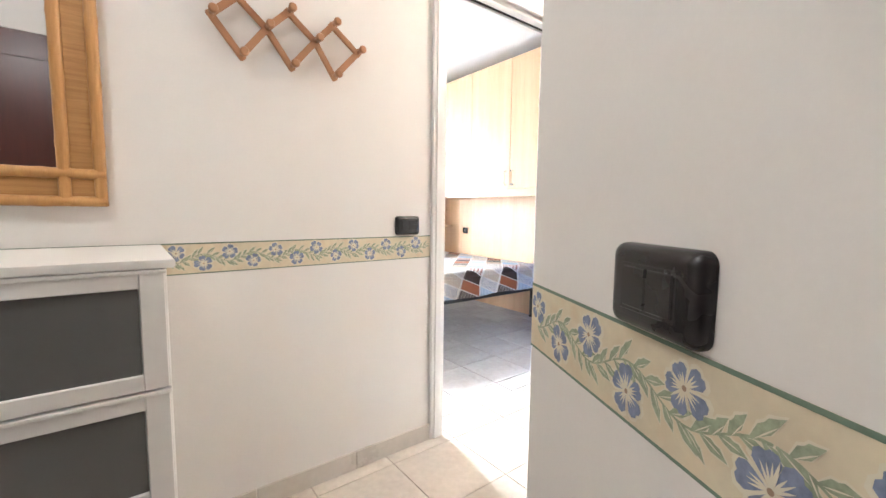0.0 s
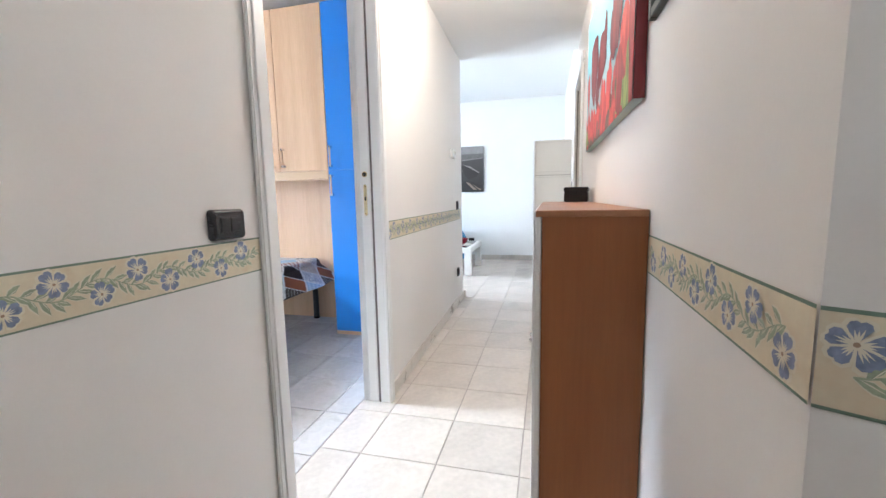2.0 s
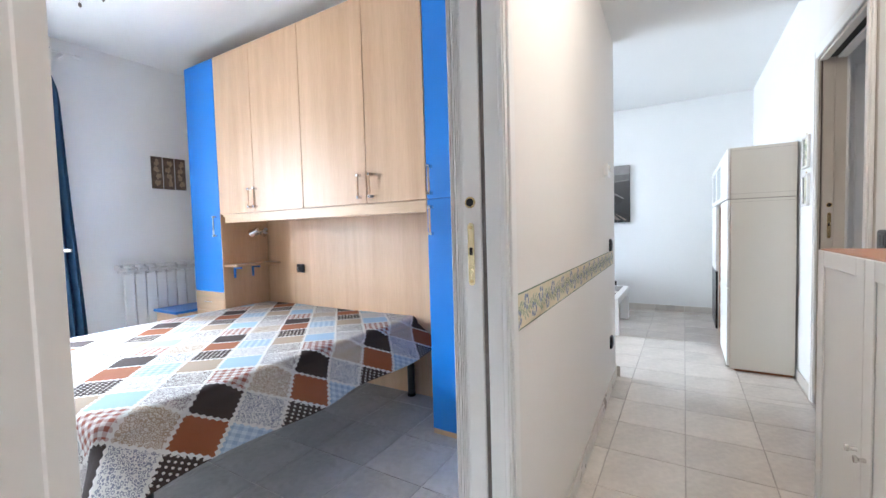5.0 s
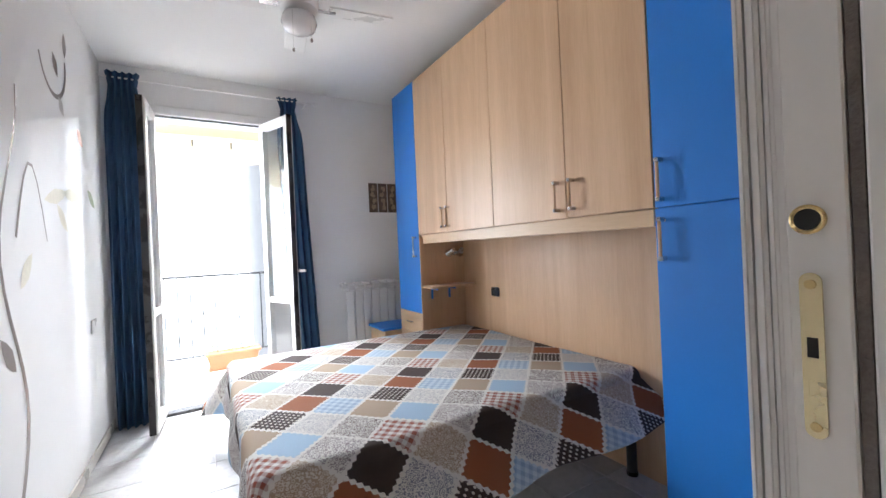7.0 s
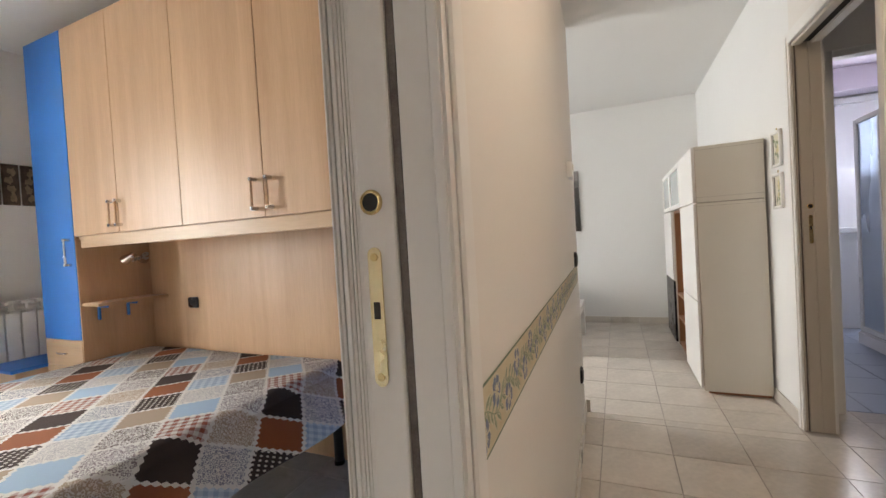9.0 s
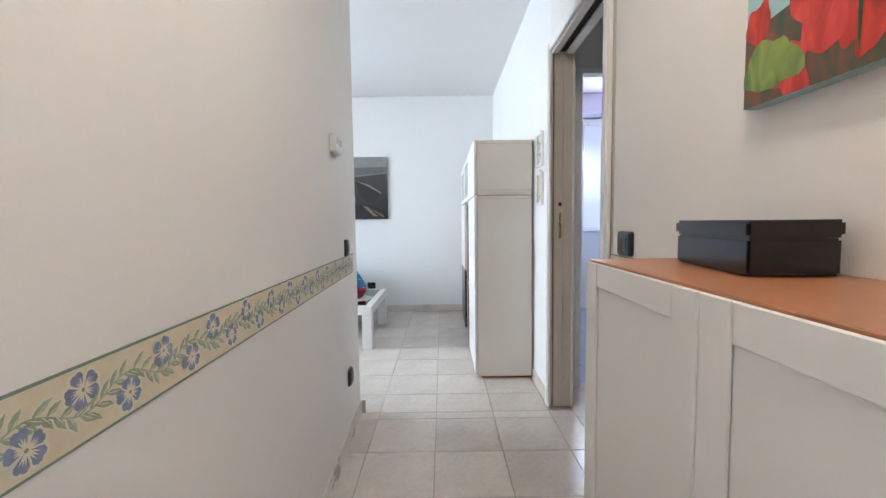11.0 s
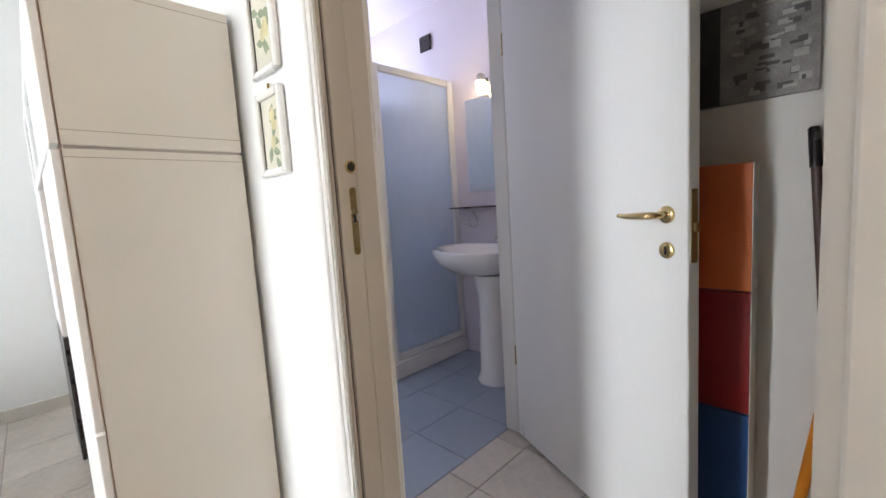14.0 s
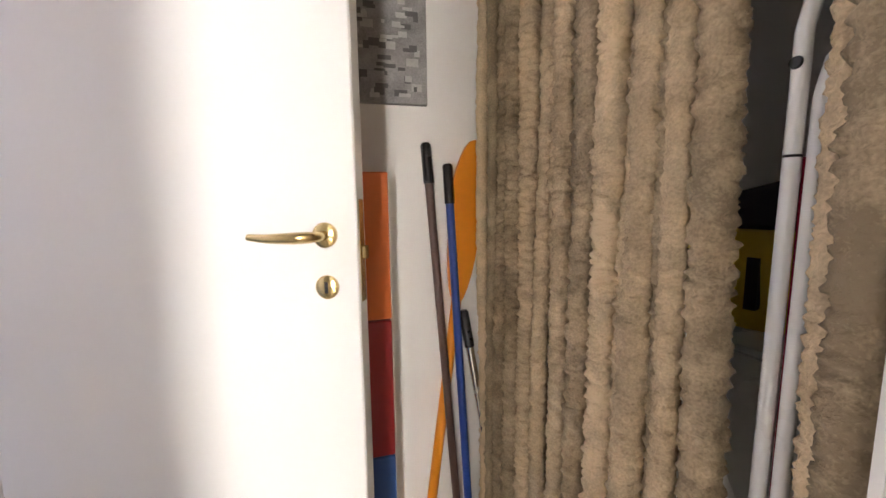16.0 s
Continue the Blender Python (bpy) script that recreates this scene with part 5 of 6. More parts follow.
tp = thing("triptych", (3.05, 5.21, 1.572), "three small dark sepia pictures side by side", "picture")
SEP = art_mat("sepia_print", (0.10, 0.065, 0.045), 0.7, 22)
for i in range(3):
    x = 2.925 + i * 0.098
    pn = part("panel", boxes((x, x + 0.088, 5.205, 5.218, 1.572, 1.856), bevel=0.002), SEP, tp)
    bm = bmesh.new()
    for j in range(4):
        flat(bm, blob(x + 0.044 + 0.01 * math.sin(j * 2 + i), 1.624 + j * 0.06, 0.02, 0.028, 90 + i * 5 + j, rough=0.3), lambda u, v, d=5.2045 - 0.00005 * j: (u, d, v))
    part("figure_shape", bm, art_mat("sepia_light", (0.34, 0.25, 0.17), 0.4, 30), pn)

fan = thing("ceiling_fan", (2.03, 3.757, BH), "white ceiling fan with a light globe and pull chains", "ceiling fan")
FC = (2.03, 3.757, 0)
part("canopy", lathe([(0.06, 0), (0.06, -0.03), (0.02, -0.05)], 24, (FC[0], FC[1], BH - 0.001)), WHITEMETAL, fan, "", True)
part("rod", tube([(FC[0], FC[1], BH - 0.04), (FC[0], FC[1], BH - 0.04)], 0.012, 10), WHITEMETAL, fan)
part("motor", lathe([(0.03, 0.09), (0.10, 0.08), (0.11, 0.03), (0.10, 0.0), (0.05, -0.02)], 28, (FC[0], FC[1], 2.53)), WHITEMETAL, fan, "", True)
part("globe", lathe([(0.055, 0.0), (0.085, -0.015), (0.095, -0.05), (0.08, -0.085), (0.045, -0.105), (0.0, -0.11)], 24, (FC[0], FC[1], 2.51)), PORCELAIN, fan, "white glass globe", True)
for i in range(4):
    m = Matrix.Translation((FC[0], FC[1], 2.555)) @ pose(0, 0, 0, 0, 0, 90 * i - 8) @ pose(0, 0, 0, 10, 0, 0)
    bl = part("blade", moved(boxes((0.16, 0.52, -0.065, 0.065, -0.004, 0.004), bevel=0.003), m), WHITEMETAL, fan, "white fan blade")
    part("blade_iron", moved(boxes((0.08, 0.20, -0.018, 0.018, -0.010, -0.004), bevel=0.002), m), CHROME, bl)
for dx, ln in ((-0.05, 0.20), (0.045, 0.13)):
    ch = part("pull_chain", tube([(FC[0] + dx, FC[1] - 0.08, 2.48), (FC[0] + dx, FC[1] - 0.08, 2.48 - ln)], 0.0012, 6), CHROME, fan)
    part("pull_weight", lathe([(0.0, 0), (0.006, -0.004), (0.008, -0.016), (0.0, -0.026)], 10, (FC[0] + dx, FC[1] - 0.08, 2.48 - ln)), SILVER, ch)

dc = thing("wall_decal", (0.92, 3.5, 0.4), "silver and pastel branch decal on the bedroom wall", "wall decal")


def on_west(d):
    return lambda u, v: (0.9212 + d, u, v)


def stem(points, w0, w1, d):
    bm = bmesh.new()
    n = len(points)
    left, right = [], []
    for i, (u, v) in enumerate(points):
        a, b = points[max(i - 1, 0)], points[min(i + 1, n - 1)]
        du, dv = b[0] - a[0], b[1] - a[1]
        ln = math.hypot(du, dv)
        w = (w0 + (w1 - w0) * i / (n - 1)) / 2
        left.append(bm.verts.new(on_west(d)(u - dv / ln * w, v + du / ln * w)))
        right.append(bm.verts.new(on_west(d)(u + dv / ln * w, v - du / ln * w)))
    for i in range(n - 1):
        bm.faces.new((left[i], left[i + 1], right[i + 1], right[i]))
    return bm


part("stem", stem([(3.55 + 0.10 * math.sin(i * 0.5), 0.30 + i * 0.10) for i in range(17)], 0.035, 0.012, 0.0), SILVER, dc)
part("stem", stem([(3.60 + 0.05 * i, 1.30 + 0.32 * math.sin(i * 0.45)) for i in range(8)], 0.02, 0.008, 0.0002), SILVER, dc)
part("curl", stem([(4.14 + 0.21 * math.cos(a), 2.24 + 0.21 * math.sin(a)) for a in np.linspace(3.5, 6.45, 16)], 0.018, 0.032, 0.0003), SILVER, dc)
for i, (u, v, ln, a, mt) in enumerate([(4.21, 2.145, 0.10, 2.2, SILVER), (4.35, 2.30, 0.11, 1.57, SILVER), (4.21, 2.045, 0.09, -0.75, PALESILVER), (4.53, 1.97, 0.12, -0.55, RUSTDECAL), (4.33, 1.725, 0.10, -0.75, PALEDECAL), (3.93, 1.485, 0.30, 0.22, PALEDECAL), (4.22, 1.555, 0.26, 0.05, PALEDECAL), (4.11, 1.485, 0.17, -0.65, PALEDECAL), (4.72, 1.645, 0.16, -0.5, LEAFINK), (3.62, 1.1, 0.16, 0.8, PALEDECAL), (3.55, 0.8, 0.15, 2.3, SILVER)]):
    bm = bmesh.new()
    flat(bm, leaf_shape(u, v, ln * 1.25, 0.075, a), on_west(0.0006))
    part("leaf", bm, mt, dc)
wsw = thing("wall_switch", (0.92, 4.72, 0.80), "white switch plate on the bedroom wall", "light switch")
part("plate", boxes((0.9205, 0.93, 4.66, 4.78, 0.76, 0.845), bevel=0.004), WHITEMETAL, wsw)

# ---- balcony and street ----
bal = struct("balcony_floor", boxes((-0.6, 4.2, 5.50, 6.90, -0.14, -0.024)), GROUT_PALE)
rl = thing("balcony_railing", (1.7, 6.80, 0), "thin dark iron balcony railing", "railing")
RT = 1.0
part("top_rail", tube([(-0.6, 6.80, RT), (4.2, 6.80, RT)], 0.013, 10), STEEL, rl)
part("bottom_rail", tube([(-0.6, 6.80, 0.10), (4.2, 6.80, 0.10)], 0.010, 8), STEEL, rl)
for i in range(40):
    x = -0.55 + i * 0.12
    part("baluster", tube([(x, 6.80, 0.10 if i % 8 else -0.03), (x, 6.80, RT)], 0.0065, 6), STEEL, rl)
pl = thing("planter", (1.75, 6.55, -0.02), "terracotta window box with sparse green plants", "planter")
bm = bmesh.new()
box(bm, 1.50, 2.02, 6.47, 6.65, -0.005, 0.165, bevel=0.006)
for v in bm.verts:
    k = 0.86 + 0.14 * (v.co.z + 0.005) / 0.17
    v.co.x, v.co.y = 1.76 + (v.co.x - 1.76) * k, 6.56 + (v.co.y - 6.56) * k
part("trough", bm, TERRA, pl)
part("rim", boxes((1.485, 2.035, 6.455, 6.475, 0.14, 0.17), (1.485, 2.035, 6.645, 6.665, 0.14, 0.17), (1.485, 1.505, 6.475, 6.645, 0.14, 0.17), (2.015, 2.035, 6.475, 6.645, 0.14, 0.17), bevel=0.004), TERRA, pl)
part("saucer", boxes((1.52, 2.00, 6.48, 6.64, -0.0235, -0.006), bevel=0.004), TERRA, pl)
rnd = random.Random(5)
bm = bmesh.new()
for i in range(60):
    u, y, z = 1.55 + rnd.random() ** 1.6 * 0.42, 6.56 + rnd.uniform(-0.06, 0.06), 0.17 + rnd.random() * 0.12
    a, e = rnd.uniform(0, 6.28), rnd.uniform(-0.3, 0.9)
    d, w = Vector((math.cos(a), math.sin(a), e)).normalized(), Vector((-math.sin(a), math.cos(a), 0))
    c = Vector((u, y, z))
    bm.faces.new([bm.verts.new(p) for p in (c, c + d * 0.025 + w * 0.012, c + d * 0.05, c + d * 0.025 - w * 0.012)])
part("leaves", bm, LEAF, pl)
bm = bmesh.new()
for i in range(7):
    x = 1.56 + i * 0.06
    tube([(x, 6.56, 0.12), (x + rnd.uniform(-0.03, 0.03), 6.56, 0.22 + rnd.random() * 0.08)], 0.003, 5, bm=bm)
part("stems", bm, LEAF, pl)

aw = thing("awning", (1.6, 6.4, 2.3), "pale yellow folding awning with a scalloped valance", "awning")
bm = bmesh.new()
for y0, z0, y1, z1 in ((5.60, 2.74, 6.95, 2.62),):
    a = [bm.verts.new((x, y0, z0)) for x in (-0.8, 4.2)]
    b = [bm.verts.new((x, y1, z1)) for x in (-0.8, 4.2)]
    bm.faces.new((a[0], a[1], b[1], b[0]))
bmesh.ops.solidify(bm, geom=bm.faces[:], thickness=0.004)
part("cloth", bm, AWN, aw)
part("roller_box", boxes((-0.8, 4.2, 5.521, 5.64, 2.66, 2.78), bevel=0.01), WHITEMETAL, aw)
bm = bmesh.new()
nn = 200
top = [bm.verts.new((-0.8 + 5.0 * i / nn, 6.955, 2.61)) for i in range(nn + 1)]
low = [bm.verts.new((-0.8 + 5.0 * i / nn, 6.955 + 0.01 * math.sin(i * 0.3), 2.30 - 0.035 * math.sin(i / nn * 5.0 * math.tau / 0.62))) for i in range(nn + 1)]
for i in range(nn):
    bm.faces.new((top[i], top[i + 1], low[i + 1], low[i]))
bmesh.ops.solidify(bm, geom=bm.faces[:], thickness=0.003)
part("valance", bm, AWN, aw, "scalloped yellow valance")
part("front_bar", tube([(-0.8, 6.93, 2.60), (4.2, 6.93, 2.60)], 0.025, 10), WHITEMETAL, aw)
for x in (0.2, 2.9):
    part("arm", tube([(x, 5.6, 2.70), (x + 0.5, 6.3, 2.64), (x + 0.1, 6.9, 2.58)], 0.02, 8), WHITEMETAL, aw)
for x in (1.05, 1.45, 1.85, 2.3):
    part("clip", boxes((x - 0.008, x + 0.008, 6.93, 6.952, 2.50, 2.60)), STEEL, aw)

struct("street", boxes((-60, 60, 5.5, 60, -6.2, -6.0)), pbr("asphalt", (0.05, 0.05, 0.05), 0.9, scale=0.8), "street far below")
struct("backdrop", boxes((-3.5, 9.0, 24.0, 24.2, -6, 9.5)), OUTSIDE, "hazy bright sky over the street")
hs = thing("opposite_house", (6.2, 13.2, -6), "white rendered house across the street with balconies and shutters", "house")
part("wall", boxes((3.1, 12.5, 13.0, 20.0, -6, 9)), FACADE, hs)
for z in (-2.7, 0.45, 3.6):
    slab = part("balcony", boxes((3.3, 7.4, 12.0, 12.999, z - 0.18, z), bevel=0.01), FACADE, hs)
    part("rail", boxes((3.3, 7.4, 12.03, 12.06, z + 0.95, z + 1.0)), WHITEMETAL, slab)
    bars = boxes(*[(3.32 + 0.12 * i, 3.335 + 0.12 * i, 12.035, 12.055, z, z + 0.95) for i in range(34)])
    part("rail_bars", bars, WHITEMETAL, slab)
    for x in (3.6, 5.6):
        w = part("shutter", boxes((x, x + 1.2, 12.955, 12.998, z + 0.02, z + 2.2)), LOUVRE, hs)
        part("louvres", boxes(*[(x + 0.05, x + 1.15, 12.925, 12.953, z + 0.08 + 0.075 * i, z + 0.12 + 0.075 * i) for i in range(28)]), pbr("grey_louvre", (0.42, 0.44, 0.46), 0.5, scale=3) if x < 4 and z < -2 else LOUVRE, w)
part("roof", boxes((2.9, 12.7, 12.6, 20.2, 9, 9.3)), TERRA, hs)

# ---- living room ----
wu = thing("wall_unit", (5.7, 0.68, 0), "cream wall unit with white doors and a cherry open shelf", "wall unit")
UX0, UX1, UX2, UX3, UY = 4.845, 5.47, 6.10, 6.70, 0.885
part("end_panel", boxes((UX0, UX0 + 0.022, S + 0.013, UY - 0.02, 0.02, 1.296), bevel=0.0015), CREAM, wu)
part("end_panel", boxes((UX0, UX0 + 0.022, S + 0.013, UY - 0.02, 1.303, 1.678), bevel=0.0015), CREAM, wu)
part("groove", boxes((UX0 + 0.004, UX0 + 0.02, S + 0.02, UY - 0.025, 1.295, 1.304)), GROUT, wu)
for z in (1.336, 1.654, 1.276):
    part("line", boxes((UX0 - 0.0006, UX0 + 0.001, S + 0.013, UY - 0.02, z, z + 0.0018)), GROUT, wu)
part("carcass", boxes((UX0 + 0.022, UX1, S + 0.013, UY - 0.021, 0.02, 1.677)), CREAM, wu)
for z0, z1 in ((0.04, 0.628), (0.634, 1.294), (1.304, 1.678)):
    part("door", boxes((UX0 + 0.002, UX1 - 0.003, UY - 0.019, UY, z0, z1), bevel=0.0025), CABWHITE, wu, "white flat door")
part("edge_strip", boxes((UX0 - 0.001, UX0 + 0.003, UY - 0.0205, UY - 0.0195, 0.03, 1.678)), SHELFWOOD, wu)
# open cherry middle
part("side_board", boxes((UX1 + 0.001, UX1 + 0.02, S + 0.013, UY - 0.03, 0.02, 1.291), (UX2 - 0.02, UX2 - 0.001, S + 0.013, UY - 0.03, 0.02, 1.291)), SHELFWOOD, wu)
part("back_board", boxes((UX1 + 0.02, UX2 - 0.02, S + 0.013, S + 0.025, 0.02, 1.291)), SHELFWOOD, wu, "cherry-coloured back board")
for z in (0.03, 0.28, 0.50, 1.276):
    part("shelf", boxes((UX1 + 0.02, UX2 - 0.02, S + 0.025, UY - 0.03, z, z + 0.022), bevel=0.002), SHELFWOOD, wu)
part("upper_cabinet", boxes((UX1 + 0.001, UX3, S + 0.013, UY - 0.021, 1.303, 1.677)), CREAM, wu)
for a, b in ((UX1 + 0.003, UX2 - 0.002), (UX2 + 0.002, UX3)):
    gd = part("glass_door", boxes((a, a + 0.04, UY - 0.019, UY, 1.304, 1.678), (b - 0.04, b, UY - 0.019, UY, 1.304, 1.678), (a + 0.04, b - 0.04, UY - 0.019, UY, 1.304, 1.344), (a + 0.04, b - 0.04, UY - 0.019, UY, 1.638, 1.678), bevel=0.002), CABWHITE, wu)
    part("pane", boxes((a + 0.038, b - 0.038, UY - 0.012, UY - 0.008, 1.343, 1.639)), pbr("pale_cabinet_glass", (0.50, 0.54, 0.55), 0.08, var=0.03, bump=0), gd, "pale glass pane")
part("carcass", boxes((UX2, UX3, S + 0.013, UY - 0.021, 0.02, 1.291)), CREAM, wu)
for z0, z1 in ((0.04, 0.628), (0.634, 1.294)):
    part("door", boxes((UX2 + 0.002, UX3, UY - 0.019, UY, z0, z1), bevel=0.0025), CABWHITE if z0 > 0.5 else BLACK, wu)
part("plinth", boxes((UX0 + 0.02, UX3 - 0.02, S + 0.02, UY - 0.05, 0, 0.0195)), BROWN, wu)
og = thing("brass_ornament", (6.0, 0.7, 1.678), "small brass ornament on top of the wall unit", "ornament")
part("bowl", lathe([(0.03, 0), (0.012, 0.02), (0.05, 0.045), (0.062, 0.06), (0.05, 0.05), (0.0, 0.04)], 20, (6.0, 0.72, 1.6785)), BRASS, og, "", True)
part("fruit", lathe([(0.0, 0), (0.03, 0.01), (0.042, 0.03), (0.03, 0.05), (0.0, 0.058)], 16, (6.0, 0.72, 1.723)), YELLOWP, og, "", True)


PRINTGREEN = art_mat("printed_green", (0.27, 0.31, 0.20), 0.35, 30)


def framed_print(x, z0, z1, seed):
    f = thing("framed_print", (x, S + 0.01, z0), "small botanical print in a cream wooden frame", "picture", "botanical prints")
    a, b = x - 0.075, x + 0.075
    part("picture_frame", boxes((a, a + 0.018, S + 0.001, S + 0.018, z0, z1), (b - 0.018, b, S + 0.001, S + 0.018, z0, z1), (a + 0.018, b - 0.018, S + 0.001, S + 0.018, z0, z0 + 0.018), (a + 0.018, b - 0.018, S + 0.001, S + 0.018, z1 - 0.018, z1), bevel=0.004), CABWHITE, f)
    part("print", boxes((a + 0.017, b - 0.017, S + 0.002, S + 0.007, z0 + 0.017, z1 - 0.017)), art_mat("cream_paper", (0.66, 0.63, 0.52), 0.08, 12), f)
    for xl in (a + 0.018, b - 0.022):
        part("inner_line", boxes((xl, xl + 0.004, S + 0.0072, S + 0.009, z0 + 0.018, z1 - 0.018)), FG, f)
    bm, bm2 = bmesh.new(), bmesh.new()
    rr = random.Random(seed)
    zc = (z0 + z1) / 2
    for i in range(9):
        flat(bm, leaf_shape(x + rr.uniform(-0.02, 0.02), zc + rr.uniform(-0.06, 0.05), 0.045, 0.022, rr.uniform(0, 6.28)), lambda u, v, d=S + 0.0075 + 0.00004 * i: (u, d, v))
    for i in range(3):
        flat(bm2, blob(x + rr.uniform(-0.02, 0.02), zc + rr.uniform(-0.03, 0.05), 0.014, 0.016, seed * 7 + i), lambda u, v, d=S + 0.0081 + 0.00004 * i: (u, d, v))
    part("foliage", bm, PRINTGREEN, f)
    part("fruit", bm2, art_mat("printed_fruit", (0.58, 0.52, 0.30), 0.3, 20), f)
    part("hook", boxes((x - 0.006, x + 0.006, S + 0.004, S + 0.008, z1, z1 + 0.018), bevel=0.002), BRASS, f)


framed_print(4.640, 1.466, 1.678, 2)
framed_print(4.643, 1.220, 1.430, 6)

# canvas of boats on a beach
bp = thing("boat_canvas", (EAST - 0.02, 2.22, 1.145), "grey canvas print of two old rowing boats on a beach", "painting")
BY0, BY1, BZ0, BZ1 = 1.782, 2.60, 1.166, 1.926
part("canvas", boxes((EAST - 0.035, EAST - 0.002, BY0, BY1, BZ0, BZ1), bevel=0.002), gradient("grey_beach", (0.014, 0.012, 0.011), (0.06, 0.054, 0.052), 2, BZ0 + 0.05, BZ0 + 0.55), bp)


def on_canvas(pts, d):
    # u runs from 0 at the far left of the picture to 1, v up
    return [(EAST - 0.0355 - d, BY1 - u * (BY1 - BY0), BZ0 + v * (BZ1 - BZ0)) for u, v in pts]


def paint(name, shapes, material, d):
    bm = bmesh.new()
    for i, pts in enumerate(shapes):
        bm.faces.new([bm.verts.new(p) for p in on_canvas(pts, d + 0.00005 * i)])
    part(name, bm, material, bp)


paint("sky", [[(0, 0.68), (1, 0.76), (1, 1), (0, 1)]], gradient("grey_sky", (0.17, 0.155, 0.147), (0.075, 0.07, 0.067), 2, BZ0 + 0.55, BZ0 + 0.77), 0.0004)
paint("sea", [[(0, 0.60), (0.45, 0.68), (1, 0.765), (1, 0.79), (0, 0.70)]], art_mat("grey_sea", (0.12, 0.11, 0.106), 0.2, 30), 0.0008)
paint("sky_band", [[(0, 0.80), (0.35, 0.83), (1, 0.84), (1, 1), (0, 1)]], art_mat("pale_sky_ink", (0.24, 0.23, 0.225), 0.25, 6), 0.0008)
paint("sea_band", [[(0, 0.70), (1, 0.75), (1, 0.835), (0.35, 0.825), (0, 0.795)]], art_mat("grey_sea_ink", (0.13, 0.122, 0.118), 0.3, 14), 0.0009)
paint("shore", [[(0, 0.69), (0.4, 0.70), (1, 0.75), (1, 0.735), (0.45, 0.675), (0, 0.665)]], art_mat("pale_shore_ink", (0.20, 0.19, 0.18), 0.2, 20), 0.0011)
paint("hull", [[(0.03, 0.36), (0.02, 0.48), (0.06, 0.58), (0.15, 0.62), (0.28, 0.60), (0.42, 0.54), (0.50, 0.42), (0.53, 0.28), (0.44, 0.25), (0.20, 0.30)]], art_mat("boat_pale", (0.30, 0.28, 0.27), 0.15, 20), 0.0012)
paint("boat_inside", [[(0.05, 0.40), (0.05, 0.50), (0.10, 0.57), (0.25, 0.57), (0.40, 0.50), (0.47, 0.38), (0.48, 0.32), (0.22, 0.34)]], art_mat("boat_dark", (0.014, 0.013, 0.012), 0.2, 20), 0.0016)
paint("thwarts", [[(0.12, 0.45), (0.30, 0.55), (0.33, 0.54), (0.15, 0.43)], [(0.20, 0.38), (0.42, 0.48), (0.44, 0.46), (0.24, 0.365)]], art_mat("boat_bench", (0.22, 0.20, 0.19), 0.15, 20), 0.0020)
paint("second_boat", [[(0.52, 0.62), (0.70, 0.54), (0.90, 0.42), (0.86, 0.34), (0.70, 0.28), (0.60, 0.36)]], art_mat("boat_brown", (0.022, 0.018, 0.016), 0.3, 20), 0.0014)
paint("second_rim", [[(0.51, 0.625), (0.72, 0.56), (0.91, 0.43), (0.90, 0.41), (0.70, 0.535)]], art_mat("boat_rim", (0.22, 0.20, 0.19), 0.2, 20), 0.0021)
paint("shade", [[(0.0, 0.0), (1, 0.0), (1, 0.12), (0.7, 0.24), (0.45, 0.22), (0.1, 0.28), (0, 0.3)]], art_mat("wet_sand", (0.014, 0.011, 0.010), 0.35, 16), 0.0010)
paint("beams", [[(0.62, 0.22), (0.70, 0.20), (0.86, 0.04), (0.78, 0.05)], [(0.74, 0.18), (0.95, 0.05), (0.92, 0.03)]], art_mat("driftwood", (0.20, 0.15, 0.12), 0.3, 20), 0.0022)

ct = thing("coffee_table", (6.0, 2.1, 0), "white coffee table with a black glass top", "coffee table")
TX0, TX1, TY0, TY1, TZ = 5.55, 6.50, 1.74, 2.36, 0.385
part("apron", boxes((TX0, TX1, TY0, TY0 + 0.07, TZ - 0.075, TZ), (TX0, TX1, TY1 - 0.07, TY1, TZ - 0.075, TZ), (TX0, TX0 + 0.07, TY0 + 0.07, TY1 - 0.07, TZ - 0.075, TZ), (TX1 - 0.07, TX1, TY0 + 0.07, TY1 - 0.07, TZ - 0.075, TZ), bevel=0.003), LACQUER, ct, "white lacquered top frame")
part("glass_top", boxes((TX0 + 0.062, TX1 - 0.062, TY0 + 0.062, TY1 - 0.062, TZ - 0.008, TZ + 0.003), bevel=0.002), BLACKGLASS, ct, "black glass panel")
for x in (TX0, TX1 - 0.09):
    for y in (TY0, TY1 - 0.09):
        part("leg", boxes((x + 0.001, x + 0.089, y + 0.001, y + 0.089, 0.0, TZ - 0.076), bevel=0.004), LACQUER, ct)
dl = tagged(solid("doily", moved(lathe([(0.0, 0.0), (0.15, 0.0), (0.155, 0.002), (0.0, 0.003)], 28), Matrix.Translation((5.93, 1.95, TZ + 0.0035))), DOILY), "white lace doily on the black glass table top", "doily")
bo = thing("ceramic_basket", (5.93, 1.95, TZ), "maroon ceramic basket with a handle on a doily", "bowl")
part("bowl", lathe([(0.0, 0.0), (0.055, 0.0), (0.10, 0.03), (0.125, 0.075), (0.13, 0.085), (0.12, 0.078), (0.09, 0.035), (0.0, 0.015)], 28, (5.93, 1.95, TZ + 0.007), sy=0.8), MAROON, bo, "", True)
part("handle", tube([(5.93 + 0.05 * math.cos(a), 1.95, TZ + 0.075 + 0.06 * math.sin(a)) for a in np.linspace(0, math.pi, 12)], 0.009, 8), MAROON, bo, "", True)

